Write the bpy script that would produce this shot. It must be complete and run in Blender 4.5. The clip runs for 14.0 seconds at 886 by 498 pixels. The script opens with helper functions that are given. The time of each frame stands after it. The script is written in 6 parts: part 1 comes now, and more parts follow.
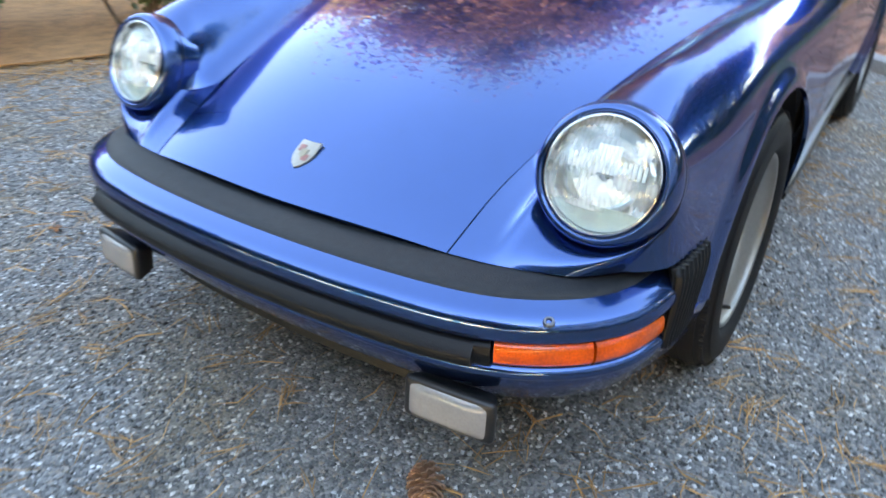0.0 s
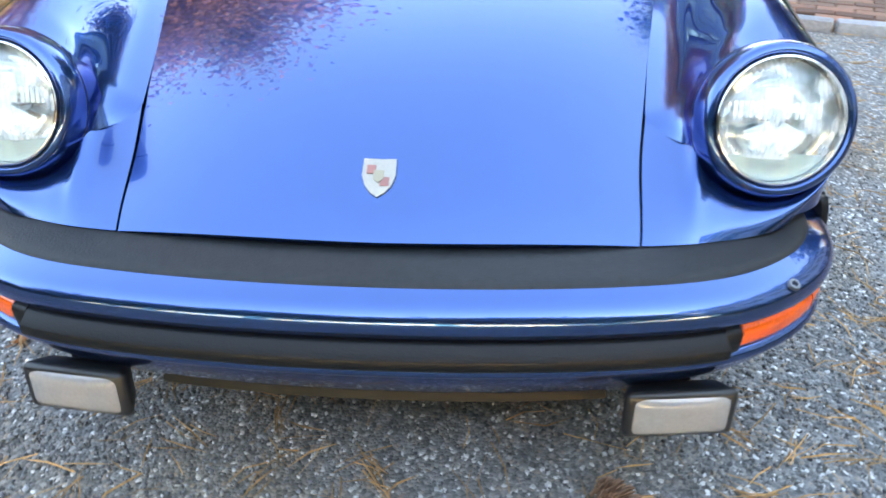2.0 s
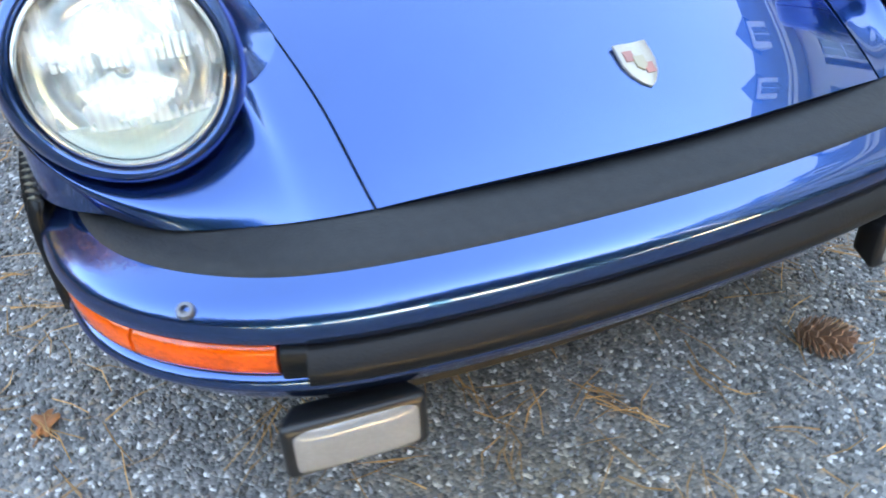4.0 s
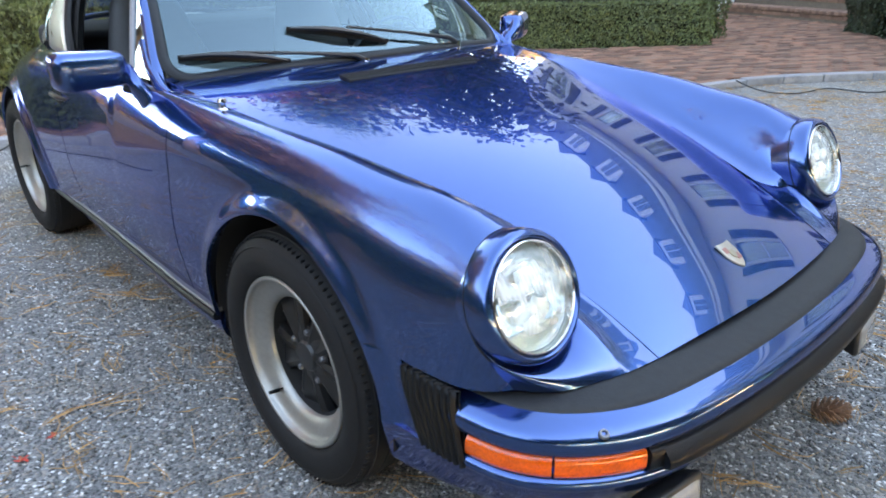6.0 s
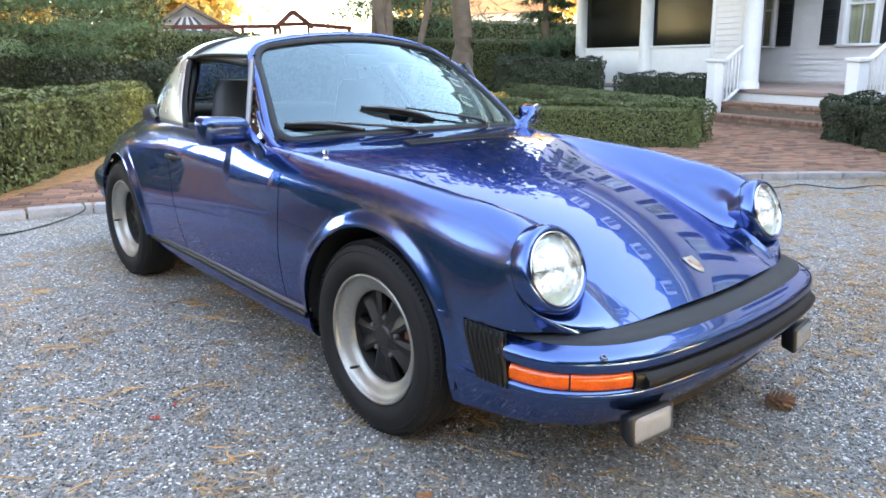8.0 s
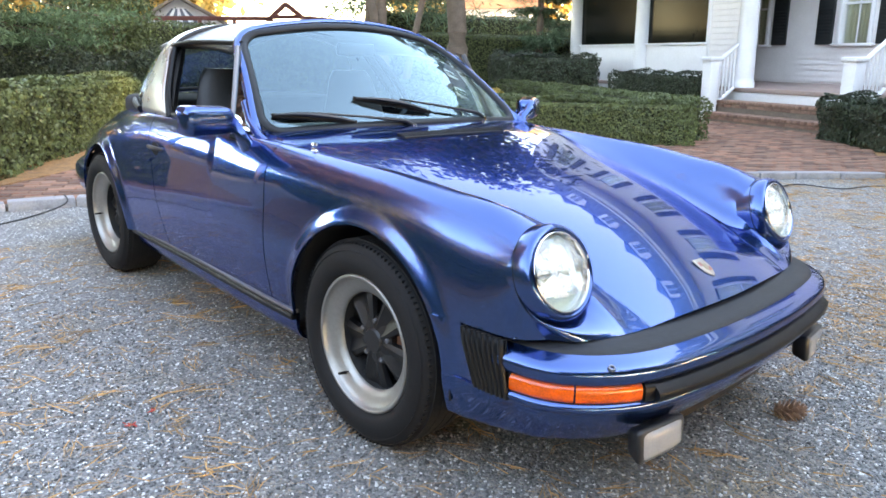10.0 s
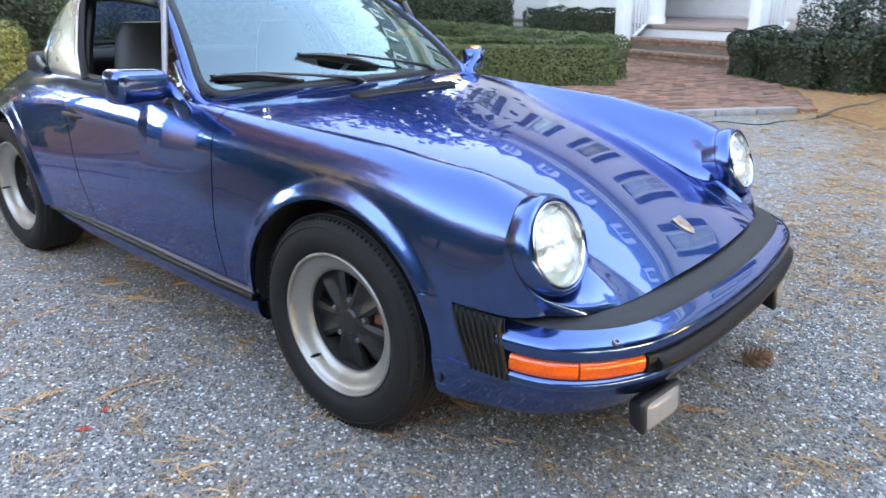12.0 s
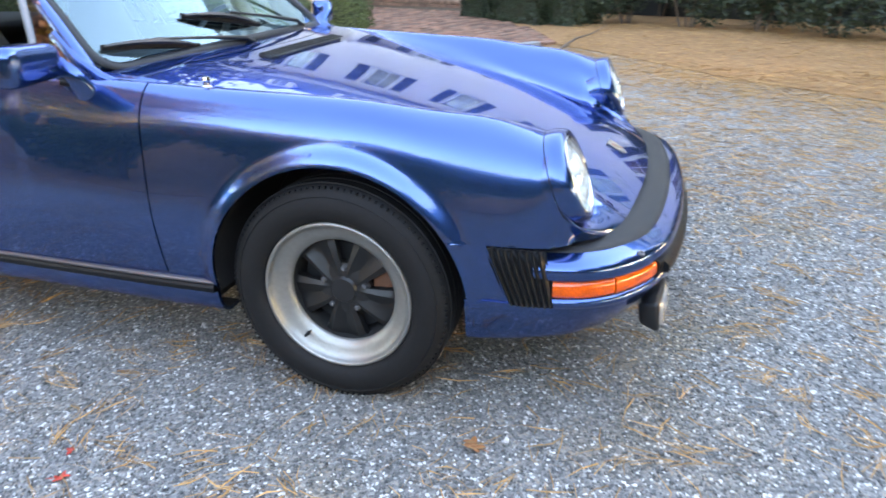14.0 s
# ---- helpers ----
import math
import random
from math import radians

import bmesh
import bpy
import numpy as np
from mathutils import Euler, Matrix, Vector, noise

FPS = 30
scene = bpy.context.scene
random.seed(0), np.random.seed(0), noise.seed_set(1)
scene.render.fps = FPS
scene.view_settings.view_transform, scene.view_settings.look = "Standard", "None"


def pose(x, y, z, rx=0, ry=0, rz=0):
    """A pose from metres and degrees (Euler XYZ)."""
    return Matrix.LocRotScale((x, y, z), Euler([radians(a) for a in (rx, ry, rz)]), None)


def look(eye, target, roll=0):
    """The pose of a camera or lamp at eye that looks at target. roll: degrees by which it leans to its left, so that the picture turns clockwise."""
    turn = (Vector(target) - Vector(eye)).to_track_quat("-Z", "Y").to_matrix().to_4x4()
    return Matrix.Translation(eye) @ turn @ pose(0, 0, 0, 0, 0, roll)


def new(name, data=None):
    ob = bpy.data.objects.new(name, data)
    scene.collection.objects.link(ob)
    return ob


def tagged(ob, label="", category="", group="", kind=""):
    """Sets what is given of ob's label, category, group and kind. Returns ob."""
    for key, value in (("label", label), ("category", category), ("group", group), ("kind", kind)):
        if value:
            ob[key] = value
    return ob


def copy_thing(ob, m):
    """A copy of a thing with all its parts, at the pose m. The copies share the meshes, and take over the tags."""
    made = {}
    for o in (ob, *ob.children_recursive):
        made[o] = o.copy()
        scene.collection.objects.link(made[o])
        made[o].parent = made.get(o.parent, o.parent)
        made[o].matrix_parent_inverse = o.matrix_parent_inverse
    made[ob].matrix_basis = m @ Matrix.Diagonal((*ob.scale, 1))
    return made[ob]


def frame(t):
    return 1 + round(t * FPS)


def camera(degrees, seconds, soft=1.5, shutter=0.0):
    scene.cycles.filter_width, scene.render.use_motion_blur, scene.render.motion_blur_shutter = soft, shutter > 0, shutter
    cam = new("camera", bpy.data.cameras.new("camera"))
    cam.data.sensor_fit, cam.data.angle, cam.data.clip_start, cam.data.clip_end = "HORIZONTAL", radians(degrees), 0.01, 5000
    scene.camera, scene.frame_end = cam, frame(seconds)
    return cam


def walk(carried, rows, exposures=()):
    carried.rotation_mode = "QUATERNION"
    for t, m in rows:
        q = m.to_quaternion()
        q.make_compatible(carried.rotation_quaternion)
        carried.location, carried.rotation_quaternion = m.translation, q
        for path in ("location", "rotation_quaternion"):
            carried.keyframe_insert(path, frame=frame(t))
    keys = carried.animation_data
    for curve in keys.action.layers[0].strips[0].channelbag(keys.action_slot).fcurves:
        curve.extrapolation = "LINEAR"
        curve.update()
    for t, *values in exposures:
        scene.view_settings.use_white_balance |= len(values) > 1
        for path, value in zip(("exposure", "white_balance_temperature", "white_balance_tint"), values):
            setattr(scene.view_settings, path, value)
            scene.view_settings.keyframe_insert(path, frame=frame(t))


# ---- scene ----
# The driveway lies on a gentle slope: SITE turns its plane, with the car on it, into the upright world.
SITE = Vector((-0.02, -0.042, 0.99892)).rotation_difference(Vector((0, 0, 1))).to_matrix().to_4x4()

cam = camera(64.33, 14.0, soft=1.6, shutter=0.4)
walk(cam, [
    (0, SITE @ pose(1.6065, 0.9943, 1.0991, 60.922, -0.338, 124.612)),
    (0.5, SITE @ pose(1.5171, 0.8097, 1.0809, 56.263, 3.843, 114.391)),
    (1, SITE @ pose(1.6253, 0.6568, 1.0934, 58.013, 1.152, 106.610)),
    (1.5, SITE @ pose(1.6832, 0.4181, 1.1054, 57.541, 0.505, 102.194)),
    (2, SITE @ pose(1.6383, 0.1478, 1.0582, 57.893, -0.234, 92.905)),
    (4.3, SITE @ pose(1.2621, -0.7343, 0.9486, 51.868, 0.159, 58.879)),
    (4.5, SITE @ pose(1.2045, -0.8261, 0.9610, 53.592, 0.426, 54.594)),
    (5, SITE @ pose(1.1199, -1.0070, 1.0688, 59.805, 0.833, 49.546)),
    (5.5, SITE @ pose(1.2007, -1.2216, 1.1467, 64.229, -2.570, 48.336)),
    (6, SITE @ pose(1.2890, -1.4484, 1.1963, 67.164, 0.483, 47.455)),
    (6.5, SITE @ pose(1.4111, -1.7015, 1.2181, 70.259, -0.044, 46.559)),
    (7, SITE @ pose(1.5845, -1.9024, 1.1901, 72.718, -0.619, 47.402)),
    (7.5, SITE @ pose(1.6872, -1.9867, 1.1673, 74.913, -1.264, 46.809)),
    (8, SITE @ pose(1.6834, -1.9987, 1.1588, 75.297, -0.816, 47.765)),
    (10.5, SITE @ pose(1.5703, -1.9105, 1.1337, 74.960, -1.827, 47.009)),
    (11, SITE @ pose(1.5753, -1.9182, 1.1399, 75.386, -2.134, 46.478)),
    (11.5, SITE @ pose(1.5003, -1.8858, 1.1493, 71.966, -0.978, 45.154)),
    (12, SITE @ pose(1.3632, -1.9390, 1.1735, 70.531, -0.694, 39.967)),
    (12.5, SITE @ pose(1.2155, -2.1154, 1.2110, 69.558, -2.197, 35.862)),
    (13, SITE @ pose(0.9982, -2.1620, 1.1936, 67.424, 0.071, 29.971)),
    (13.5, SITE @ pose(0.8707, -2.1865, 1.1809, 66.412, 0.223, 25.256)),
    (14, SITE @ pose(0.7722, -2.2837, 1.1665, 66.899, 0.892, 16.846)),
], exposures=[(0, 3.90, 8500, 11), (1, 4.02, 8600, 11), (2, 4.25, 8700, 11), (4.5, 4.25, 8600, 12), (5.5, 3.95, 9000, 14), (6.5, 4.0, 9200, 15), (7.5, 4.2, 9500, 17), (11, 4.25, 9500, 17), (12, 4.25, 9200, 17), (13, 4.5, 8900, 16), (14, 4.45, 8900, 16)])

# ---------------------------------------------------------------- light
world = bpy.data.worlds.new("sky")
scene.world = world
world.use_nodes = True
nt = world.node_tree
sky = nt.nodes.new("ShaderNodeTexSky")
sky.sky_type = "NISHITA"
sky.sun_disc = False
sky.sun_elevation = radians(18)
sky.sun_rotation = radians(67)
sky.air_density, sky.dust_density, sky.ozone_density = 1.0, 0.5, 1.6
nt.nodes["Background"].inputs["Strength"].default_value = 0.15
nt.links.new(sky.outputs[0], nt.nodes["Background"].inputs["Color"])
sun = new("sun", bpy.data.lights.new("sun", "SUN"))
sun.data.energy, sun.data.angle, sun.data.color = 1.5, radians(2), (1.0, 0.84, 0.64)
sun.matrix_world = look((8.84, 3.75, 3.12), (0, 0, 0))

# ---------------------------------------------------------------- helpers


def shader(name, base, rough=0.5, metal=0.0, coat=0.0, vary=0.0, scale=20.0, bump=0.0, bump_scale=60.0, tint=None, spec=0.5, island=0.0, coat_rough=0.03, coat_ior=1.60):
    """A procedural surface: base colour mottled at two scales, roughness that follows the mottling, and fine relief."""
    m = bpy.data.materials.new(name)
    m.use_nodes = True
    n, l = m.node_tree.nodes, m.node_tree.links
    p = n["Principled BSDF"]
    p.inputs["Metallic"].default_value = metal
    p.inputs["Roughness"].default_value = rough
    p.inputs["Coat Weight"].default_value = coat
    p.inputs["Coat Roughness"].default_value = coat_rough
    p.inputs["Coat IOR"].default_value = coat_ior
    p.inputs["Specular IOR Level"].default_value = spec
    p.inputs["Base Color"].default_value = (*base, 1)
    co = n.new("ShaderNodeTexCoord")
    if vary or island:
        big, small = n.new("ShaderNodeTexNoise"), n.new("ShaderNodeTexNoise")
        big.inputs["Scale"].default_value, small.inputs["Scale"].default_value = scale, scale * 7.3
        big.inputs["Detail"].default_value, small.inputs["Detail"].default_value = 4, 3
        l.new(co.outputs["Object"], big.inputs["Vector"])
        l.new(co.outputs["Object"], small.inputs["Vector"])
        add = n.new("ShaderNodeMath")
        add.operation = "ADD"
        l.new(big.outputs["Fac"], add.inputs[0])
        l.new(small.outputs["Fac"], add.inputs[1])
        rng = n.new("ShaderNodeMapRange")
        rng.inputs["From Min"].default_value, rng.inputs["From Max"].default_value = 0.6, 1.4
        l.new(add.outputs[0], rng.inputs["Value"])
        mix = n.new("ShaderNodeMix")
        mix.data_type = "RGBA"
        t = tint or tuple(c * (1 - vary) for c in base)
        mix.inputs["A"].default_value = (*t, 1)
        mix.inputs["B"].default_value = (*[min(1, c * (1 + vary * 0.6)) for c in base], 1)
        l.new(rng.outputs[0], mix.inputs["Factor"])
        out = mix.outputs["Result"]
        if island:
            hsv = n.new("ShaderNodeHueSaturation")
            geo, ob, plus = n.new("ShaderNodeNewGeometry"), n.new("ShaderNodeObjectInfo"), n.new("ShaderNodeMath")
            plus.operation = "ADD"
            l.new(geo.outputs["Random Per Island"], plus.inputs[0])
            l.new(ob.outputs["Random"], plus.inputs[1])
            frac = n.new("ShaderNodeMath")
            frac.operation = "FRACT"
            l.new(plus.outputs[0], frac.inputs[0])
            val = n.new("ShaderNodeMapRange")
            val.inputs["To Min"].default_value, val.inputs["To Max"].default_value = 1 - island, 1 + island
            l.new(frac.outputs[0], val.inputs["Value"])
            l.new(val.outputs[0], hsv.inputs["Value"])
            l.new(out, hsv.inputs["Color"])
            out = hsv.outputs[0]
        l.new(out, p.inputs["Base Color"])
        rr = n.new("ShaderNodeMapRange")
        rr.inputs["To Min"].default_value, rr.inputs["To Max"].default_value = max(0.02, rough * 0.85), min(1, rough * 1.15)
        l.new(big.outputs["Fac"], rr.inputs["Value"])
        l.new(rr.outputs[0], p.inputs["Roughness"])
    if bump:
        nz = n.new("ShaderNodeTexNoise")
        nz.inputs["Scale"].default_value, nz.inputs["Detail"].default_value = bump_scale, 5
        l.new(co.outputs["Object"], nz.inputs["Vector"])
        b = n.new("ShaderNodeBump")
        b.inputs["Strength"].default_value, b.inputs["Distance"].default_value = bump, 0.01
        l.new(nz.outputs["Fac"], b.inputs["Height"])
        l.new(b.outputs[0], p.inputs["Normal"])
    return m


def leafy(m, through_=0.45):
    """Thin leaves: part of the light comes through from behind."""
    n, l = m.node_tree.nodes, m.node_tree.links
    p, out = n["Principled BSDF"], n["Material Output"]
    tr, mx = n.new("ShaderNodeBsdfTranslucent"), n.new("ShaderNodeMixShader")
    l.new(p.inputs["Base Color"].links[0].from_socket, tr.inputs["Color"])
    mx.inputs[0].default_value = through_
    l.new(p.outputs[0], mx.inputs[1])
    l.new(tr.outputs[0], mx.inputs[2])
    l.new(mx.outputs[0], out.inputs["Surface"])
    return m


def glass(name, colour=(1, 1, 1), rough=0.0, ior=1.45):
    m = bpy.data.materials.new(name)
    m.use_nodes = True
    p = m.node_tree.nodes["Principled BSDF"]
    p.inputs["Base Color"].default_value = (*colour, 1)
    p.inputs["Transmission Weight"].default_value = 1
    p.inputs["Roughness"].default_value = rough
    p.inputs["IOR"].default_value = ior
    return m


def sheen(n, l, straight):
    """How much a clear surface mirrors: little straight on, all of it at grazing, alike from both sides."""
    lw, pw, ma = n.new("ShaderNodeLayerWeight"), n.new("ShaderNodeMath"), n.new("ShaderNodeMath")
    lw.inputs["Blend"].default_value = 0.5
    pw.operation, ma.operation = "POWER", "MULTIPLY_ADD"
    pw.inputs[1].default_value, ma.inputs[1].default_value, ma.inputs[2].default_value = 4.0, 1 - straight, straight
    l.new(lw.outputs["Facing"], pw.inputs[0])
    l.new(pw.outputs[0], ma.inputs[0])
    return ma.outputs[0]


def pane_glass(name, clear=0.9, colour=(0.8, 0.9, 0.9), straight=0.05, mirror=(0.78, 0.91, 1.0)):
    """Thin glass: see-through with a mirror gloss that grows towards grazing."""
    m = bpy.data.materials.new(name)
    m.use_nodes = True
    n, l = m.node_tree.nodes, m.node_tree.links
    n.remove(n["Principled BSDF"])
    tr, gl, mx = n.new("ShaderNodeBsdfTransparent"), n.new("ShaderNodeBsdfGlossy"), n.new("ShaderNodeMixShader")
    tr.inputs["Color"].default_value = (*[c * clear for c in colour], 1)
    gl.inputs["Roughness"].default_value = 0.01
    gl.inputs["Color"].default_value = (*mirror, 1)
    l.new(sheen(n, l, straight), mx.inputs[0])
    l.new(tr.outputs[0], mx.inputs[1])
    l.new(gl.outputs[0], mx.inputs[2])
    l.new(mx.outputs[0], n["Material Output"].inputs["Surface"])
    return m


def mesh_ob(name, verts, faces, mat, parent=None, label="", smooth=True, angle=None):
    me = bpy.data.meshes.new(name)
    me.from_pydata([tuple(v) for v in verts], [], [tuple(f) for f in faces])
    if smooth:
        me.polygons.foreach_set("use_smooth", [True] * len(me.polygons))
        if angle:
            me.set_sharp_from_angle(angle=radians(angle))
    me.materials.append(mat)
    me.update()
    ob = new(name, me)
    if parent:
        ob.parent = parent
    if label:
        ob["label"] = label
    return ob


def part(name, bm, mat, parent=None, label="", angle=40):
    """Links a bmesh as one mesh object under a thing or a part."""
    bmesh.ops.recalc_face_normals(bm, faces=bm.faces[:])
    me = bpy.data.meshes.new(name)
    bm.to_mesh(me)
    bm.free()
    me.polygons.foreach_set("use_smooth", [True] * len(me.polygons))
    me.set_sharp_from_angle(angle=radians(angle))
    me.materials.append(mat)
    ob = new(name, me)
    if parent:
        ob.parent = parent
    if label:
        ob["label"] = label
    return ob


def thing(name, m, label, category, group="", kind=""):
    ob = new(name)
    ob.empty_display_size = 0.1
    ob.matrix_world = m
    return tagged(ob, label, category, group, kind)


def box(size, at=(0, 0, 0), bevel=0.0, m=None, segs=2, bm=None):
    bm = bm or bmesh.new()
    r = bmesh.ops.create_cube(bm, size=1, matrix=(m or Matrix()) @ Matrix.Translation(at) @ Matrix.Diagonal((*size, 1)))
    if bevel:
        es = list({e for v in r["verts"] for e in v.link_edges})
        bmesh.ops.bevel(bm, geom=es, offset=bevel, segments=segs, profile=0.5, affect="EDGES")
    return bm


def lathe(profile, n=64, m=None, bm=None, close=False):
    """Turns a profile of (radius, height) round z."""
    bm = bm or bmesh.new()
    m = m or Matrix()
    rings = []
    for r, z in profile:
        rings.append([bm.verts.new(m @ Vector((r * math.cos(2 * math.pi * i / n), r * math.sin(2 * math.pi * i / n), z))) for i in range(n)] if r > 1e-6 else [bm.verts.new(m @ Vector((0, 0, z)))])
    for a, b in zip(rings, rings[1:] + (rings[:1] if close else [])):
        for i in range(n):
            j = (i + 1) % n
            if len(a) == 1 and len(b) == 1:
                continue
            if len(a) == 1:
                bm.faces.new((a[0], b[i], b[j]))
            elif len(b) == 1:
                bm.faces.new((a[i], b[0], a[j]))
            else:
                bm.faces.new((a[i], b[i], b[j], a[j]))
    return bm


def tube(points, radius, n=8, bm=None, flat=1.0, up=(0, 0, 1)):
    """A round or flattened bar along points; radius may be one number or one per point."""
    bm = bm or bmesh.new()
    pts = [Vector(p) for p in points]
    rad = radius if isinstance(radius, (list, tuple)) else [radius] * len(pts)
    rings = []
    for k, p in enumerate(pts):
        d = (pts[min(k + 1, len(pts) - 1)] - pts[max(k - 1, 0)]).normalized()
        s = d.cross(Vector(up))
        s = s.normalized() if s.length > 1e-4 else d.orthogonal().normalized()
        u = s.cross(d)
        rings.append([bm.verts.new(p + rad[k] * (math.cos(2 * math.pi * i / n) * s + flat * math.sin(2 * math.pi * i / n) * u)) for i in range(n)])
    for a, b in zip(rings, rings[1:]):
        for i in range(n):
            bm.faces.new((a[i], a[(i + 1) % n], b[(i + 1) % n], b[i]))
    bm.faces.new(rings[0])
    bm.faces.new(rings[-1][::-1])
    return bm


def prism(outline, z0, z1, m=None, bm=None, bevel=0.0):
    """An outline in x, y, raised from z0 to z1."""
    bm = bm or bmesh.new()
    m = m or Matrix()
    lo = [bm.verts.new(m @ Vector((x, y, z0))) for x, y in outline]
    hi = [bm.verts.new(m @ Vector((x, y, z1))) for x, y in outline]
    bm.faces.new(lo[::-1])
    top = bm.faces.new(hi)
    for i in range(len(lo)):
        j = (i + 1) % len(lo)
        bm.faces.new((lo[i], lo[j], hi[j], hi[i]))
    if bevel:
        bmesh.ops.bevel(bm, geom=list(top.edges), offset=bevel, segments=2, profile=0.5, affect="EDGES")
    return bm


def spline(xs, ys):
    """A natural cubic spline through (xs, ys), as a function."""
    order = np.argsort(xs)
    x, y = np.array(xs, float)[order], np.array(ys, float)[order]
    n, h = len(x), np.diff(np.array(xs, float)[order])
    a = np.eye(n)
    b = np.zeros(n)
    for i in range(1, n - 1):
        a[i, i - 1:i + 2] = h[i - 1], 2 * (h[i - 1] + h[i]), h[i]
        b[i] = 6 * ((y[i + 1] - y[i]) / h[i] - (y[i] - y[i - 1]) / h[i - 1])
    c = np.linalg.solve(a, b)

    def f(q):
        i = int(np.clip(np.searchsorted(x, q) - 1, 0, n - 2))
        u, v = x[i + 1] - q, q - x[i]
        return float((c[i] * u ** 3 + c[i + 1] * v ** 3) / (6 * h[i]) + (y[i] / h[i] - c[i] * h[i] / 6) * u + (y[i + 1] / h[i] - c[i + 1] * h[i] / 6) * v)
    return f


def path3(points, n):
    """n places along a smooth curve through points of any dimension."""
    p = np.array(points, float)
    s = np.concatenate([[0], np.cumsum(np.linalg.norm(np.diff(p, axis=0), axis=1))])
    fs = [spline(s, p[:, k]) for k in range(p.shape[1])]
    return [tuple(f(q) for f in fs) for q in np.linspace(0, s[-1], n)]


def grid_faces(nu, nv, keep=None, flip=False, off=0):
    fs = []
    for i in range(nu - 1):
        for j in range(nv - 1):
            q = (i * nv + j, i * nv + j + 1, (i + 1) * nv + j + 1, (i + 1) * nv + j)
            if keep is None or keep(q):
                fs.append(tuple(off + k for k in (q[::-1] if flip else q)))
    return fs


def solid(ob, thick, offset=-1.0, crisp=True):
    m = ob.modifiers.new("thickness", "SOLIDIFY")
    m.thickness, m.offset = thick, offset
    if ob.data.materials[0].name == "blue_metallic_paint":  # near-black material on the inside
        ob.data.materials.append(DARK)
        m.material_offset = 1
        m.material_offset_rim = 0
        if crisp:
            e = ob.modifiers.new("crisp_edges", "EDGE_SPLIT")
            e.split_angle = radians(50)
    return ob

# ---------------------------------------------------------------- materials


def fluted_glass(name):
    """Pressed lamp glass: its flutes scatter part of the light and let the rest through, under a clear gloss."""
    m = bpy.data.materials.new(name)
    m.use_nodes = True
    n, l = m.node_tree.nodes, m.node_tree.links
    n.remove(n["Principled BSDF"])
    co, nz, wv = n.new("ShaderNodeTexCoord"), n.new("ShaderNodeTexNoise"), n.new("ShaderNodeTexWave")
    wv.bands_direction = "Y"
    wv.inputs["Scale"].default_value, nz.inputs["Scale"].default_value, nz.inputs["Detail"].default_value = 38.0, 21.0, 1.5
    l.new(co.outputs["Object"], nz.inputs["Vector"])
    l.new(co.outputs["Object"], wv.inputs["Vector"])
    add, rng_ = n.new("ShaderNodeMath"), n.new("ShaderNodeMapRange")
    add.operation = "MULTIPLY_ADD"
    add.inputs[1].default_value = 0.055
    l.new(wv.outputs["Fac"], add.inputs[0])
    l.new(nz.outputs["Fac"], add.inputs[2])
    rng_.inputs["From Min"].default_value, rng_.inputs["From Max"].default_value = 0.44, 0.72
    rng_.inputs["To Min"].default_value, rng_.inputs["To Max"].default_value = 0.06, 0.45
    l.new(add.outputs[0], rng_.inputs["Value"])
    tr, df, mx, gl, top = n.new("ShaderNodeBsdfTransparent"), n.new("ShaderNodeBsdfDiffuse"), n.new("ShaderNodeMixShader"), n.new("ShaderNodeBsdfGlossy"), n.new("ShaderNodeMixShader")
    tr.inputs["Color"].default_value, df.inputs["Color"].default_value = (0.97, 1.0, 0.99, 1), (0.90, 0.94, 0.94, 1)
    gl.inputs["Roughness"].default_value = 0.03
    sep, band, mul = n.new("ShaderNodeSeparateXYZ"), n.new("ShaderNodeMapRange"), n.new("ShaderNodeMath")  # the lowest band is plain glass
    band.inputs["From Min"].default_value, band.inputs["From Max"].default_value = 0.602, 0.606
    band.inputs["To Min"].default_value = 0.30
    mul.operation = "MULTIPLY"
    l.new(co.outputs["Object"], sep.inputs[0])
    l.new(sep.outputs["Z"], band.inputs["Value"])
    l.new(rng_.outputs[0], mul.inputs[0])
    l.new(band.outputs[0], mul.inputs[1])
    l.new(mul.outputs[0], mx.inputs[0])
    l.new(tr.outputs[0], mx.inputs[1])
    l.new(df.outputs[0], mx.inputs[2])
    l.new(sheen(n, l, 0.045), top.inputs[0])
    l.new(mx.outputs[0], top.inputs[1])
    l.new(gl.outputs[0], top.inputs[2])
    l.new(top.outputs[0], n["Material Output"].inputs["Surface"])
    return m


PAINT = shader("blue_metallic_paint", (0.018, 0.078, 0.246), rough=0.22, metal=0.92, coat=1.0, vary=0.06, scale=3, bump=0.012, bump_scale=900, coat_rough=0.0, coat_ior=1.60)
PAINT.node_tree.nodes["Principled BSDF"].inputs["Specular Tint"].default_value = (0.30, 0.36, 0.80, 1)
RUBBER = shader("black_rubber", (0.0050, 0.0058, 0.0072), rough=0.42, spec=0.25, vary=0.25, scale=18, bump=0.12, bump_scale=300)
RUBBER_GREY = shader("weathered_grey_rubber", (0.013, 0.014, 0.0155), rough=0.55, spec=0.34, vary=0.5, scale=9, bump=0.15, bump_scale=250)
TYRE = shader("tyre_rubber", (0.009, 0.009, 0.010), rough=0.7, spec=0.26, vary=0.3, scale=14, bump=0.1, bump_scale=200)
ALLOY = shader("brushed_alloy", (0.33, 0.32, 0.30), rough=0.42, metal=0.8, vary=0.12, scale=12, bump=0.05, bump_scale=160)
CHROME = shader("chrome", (0.75, 0.75, 0.76), rough=0.08, metal=1.0)
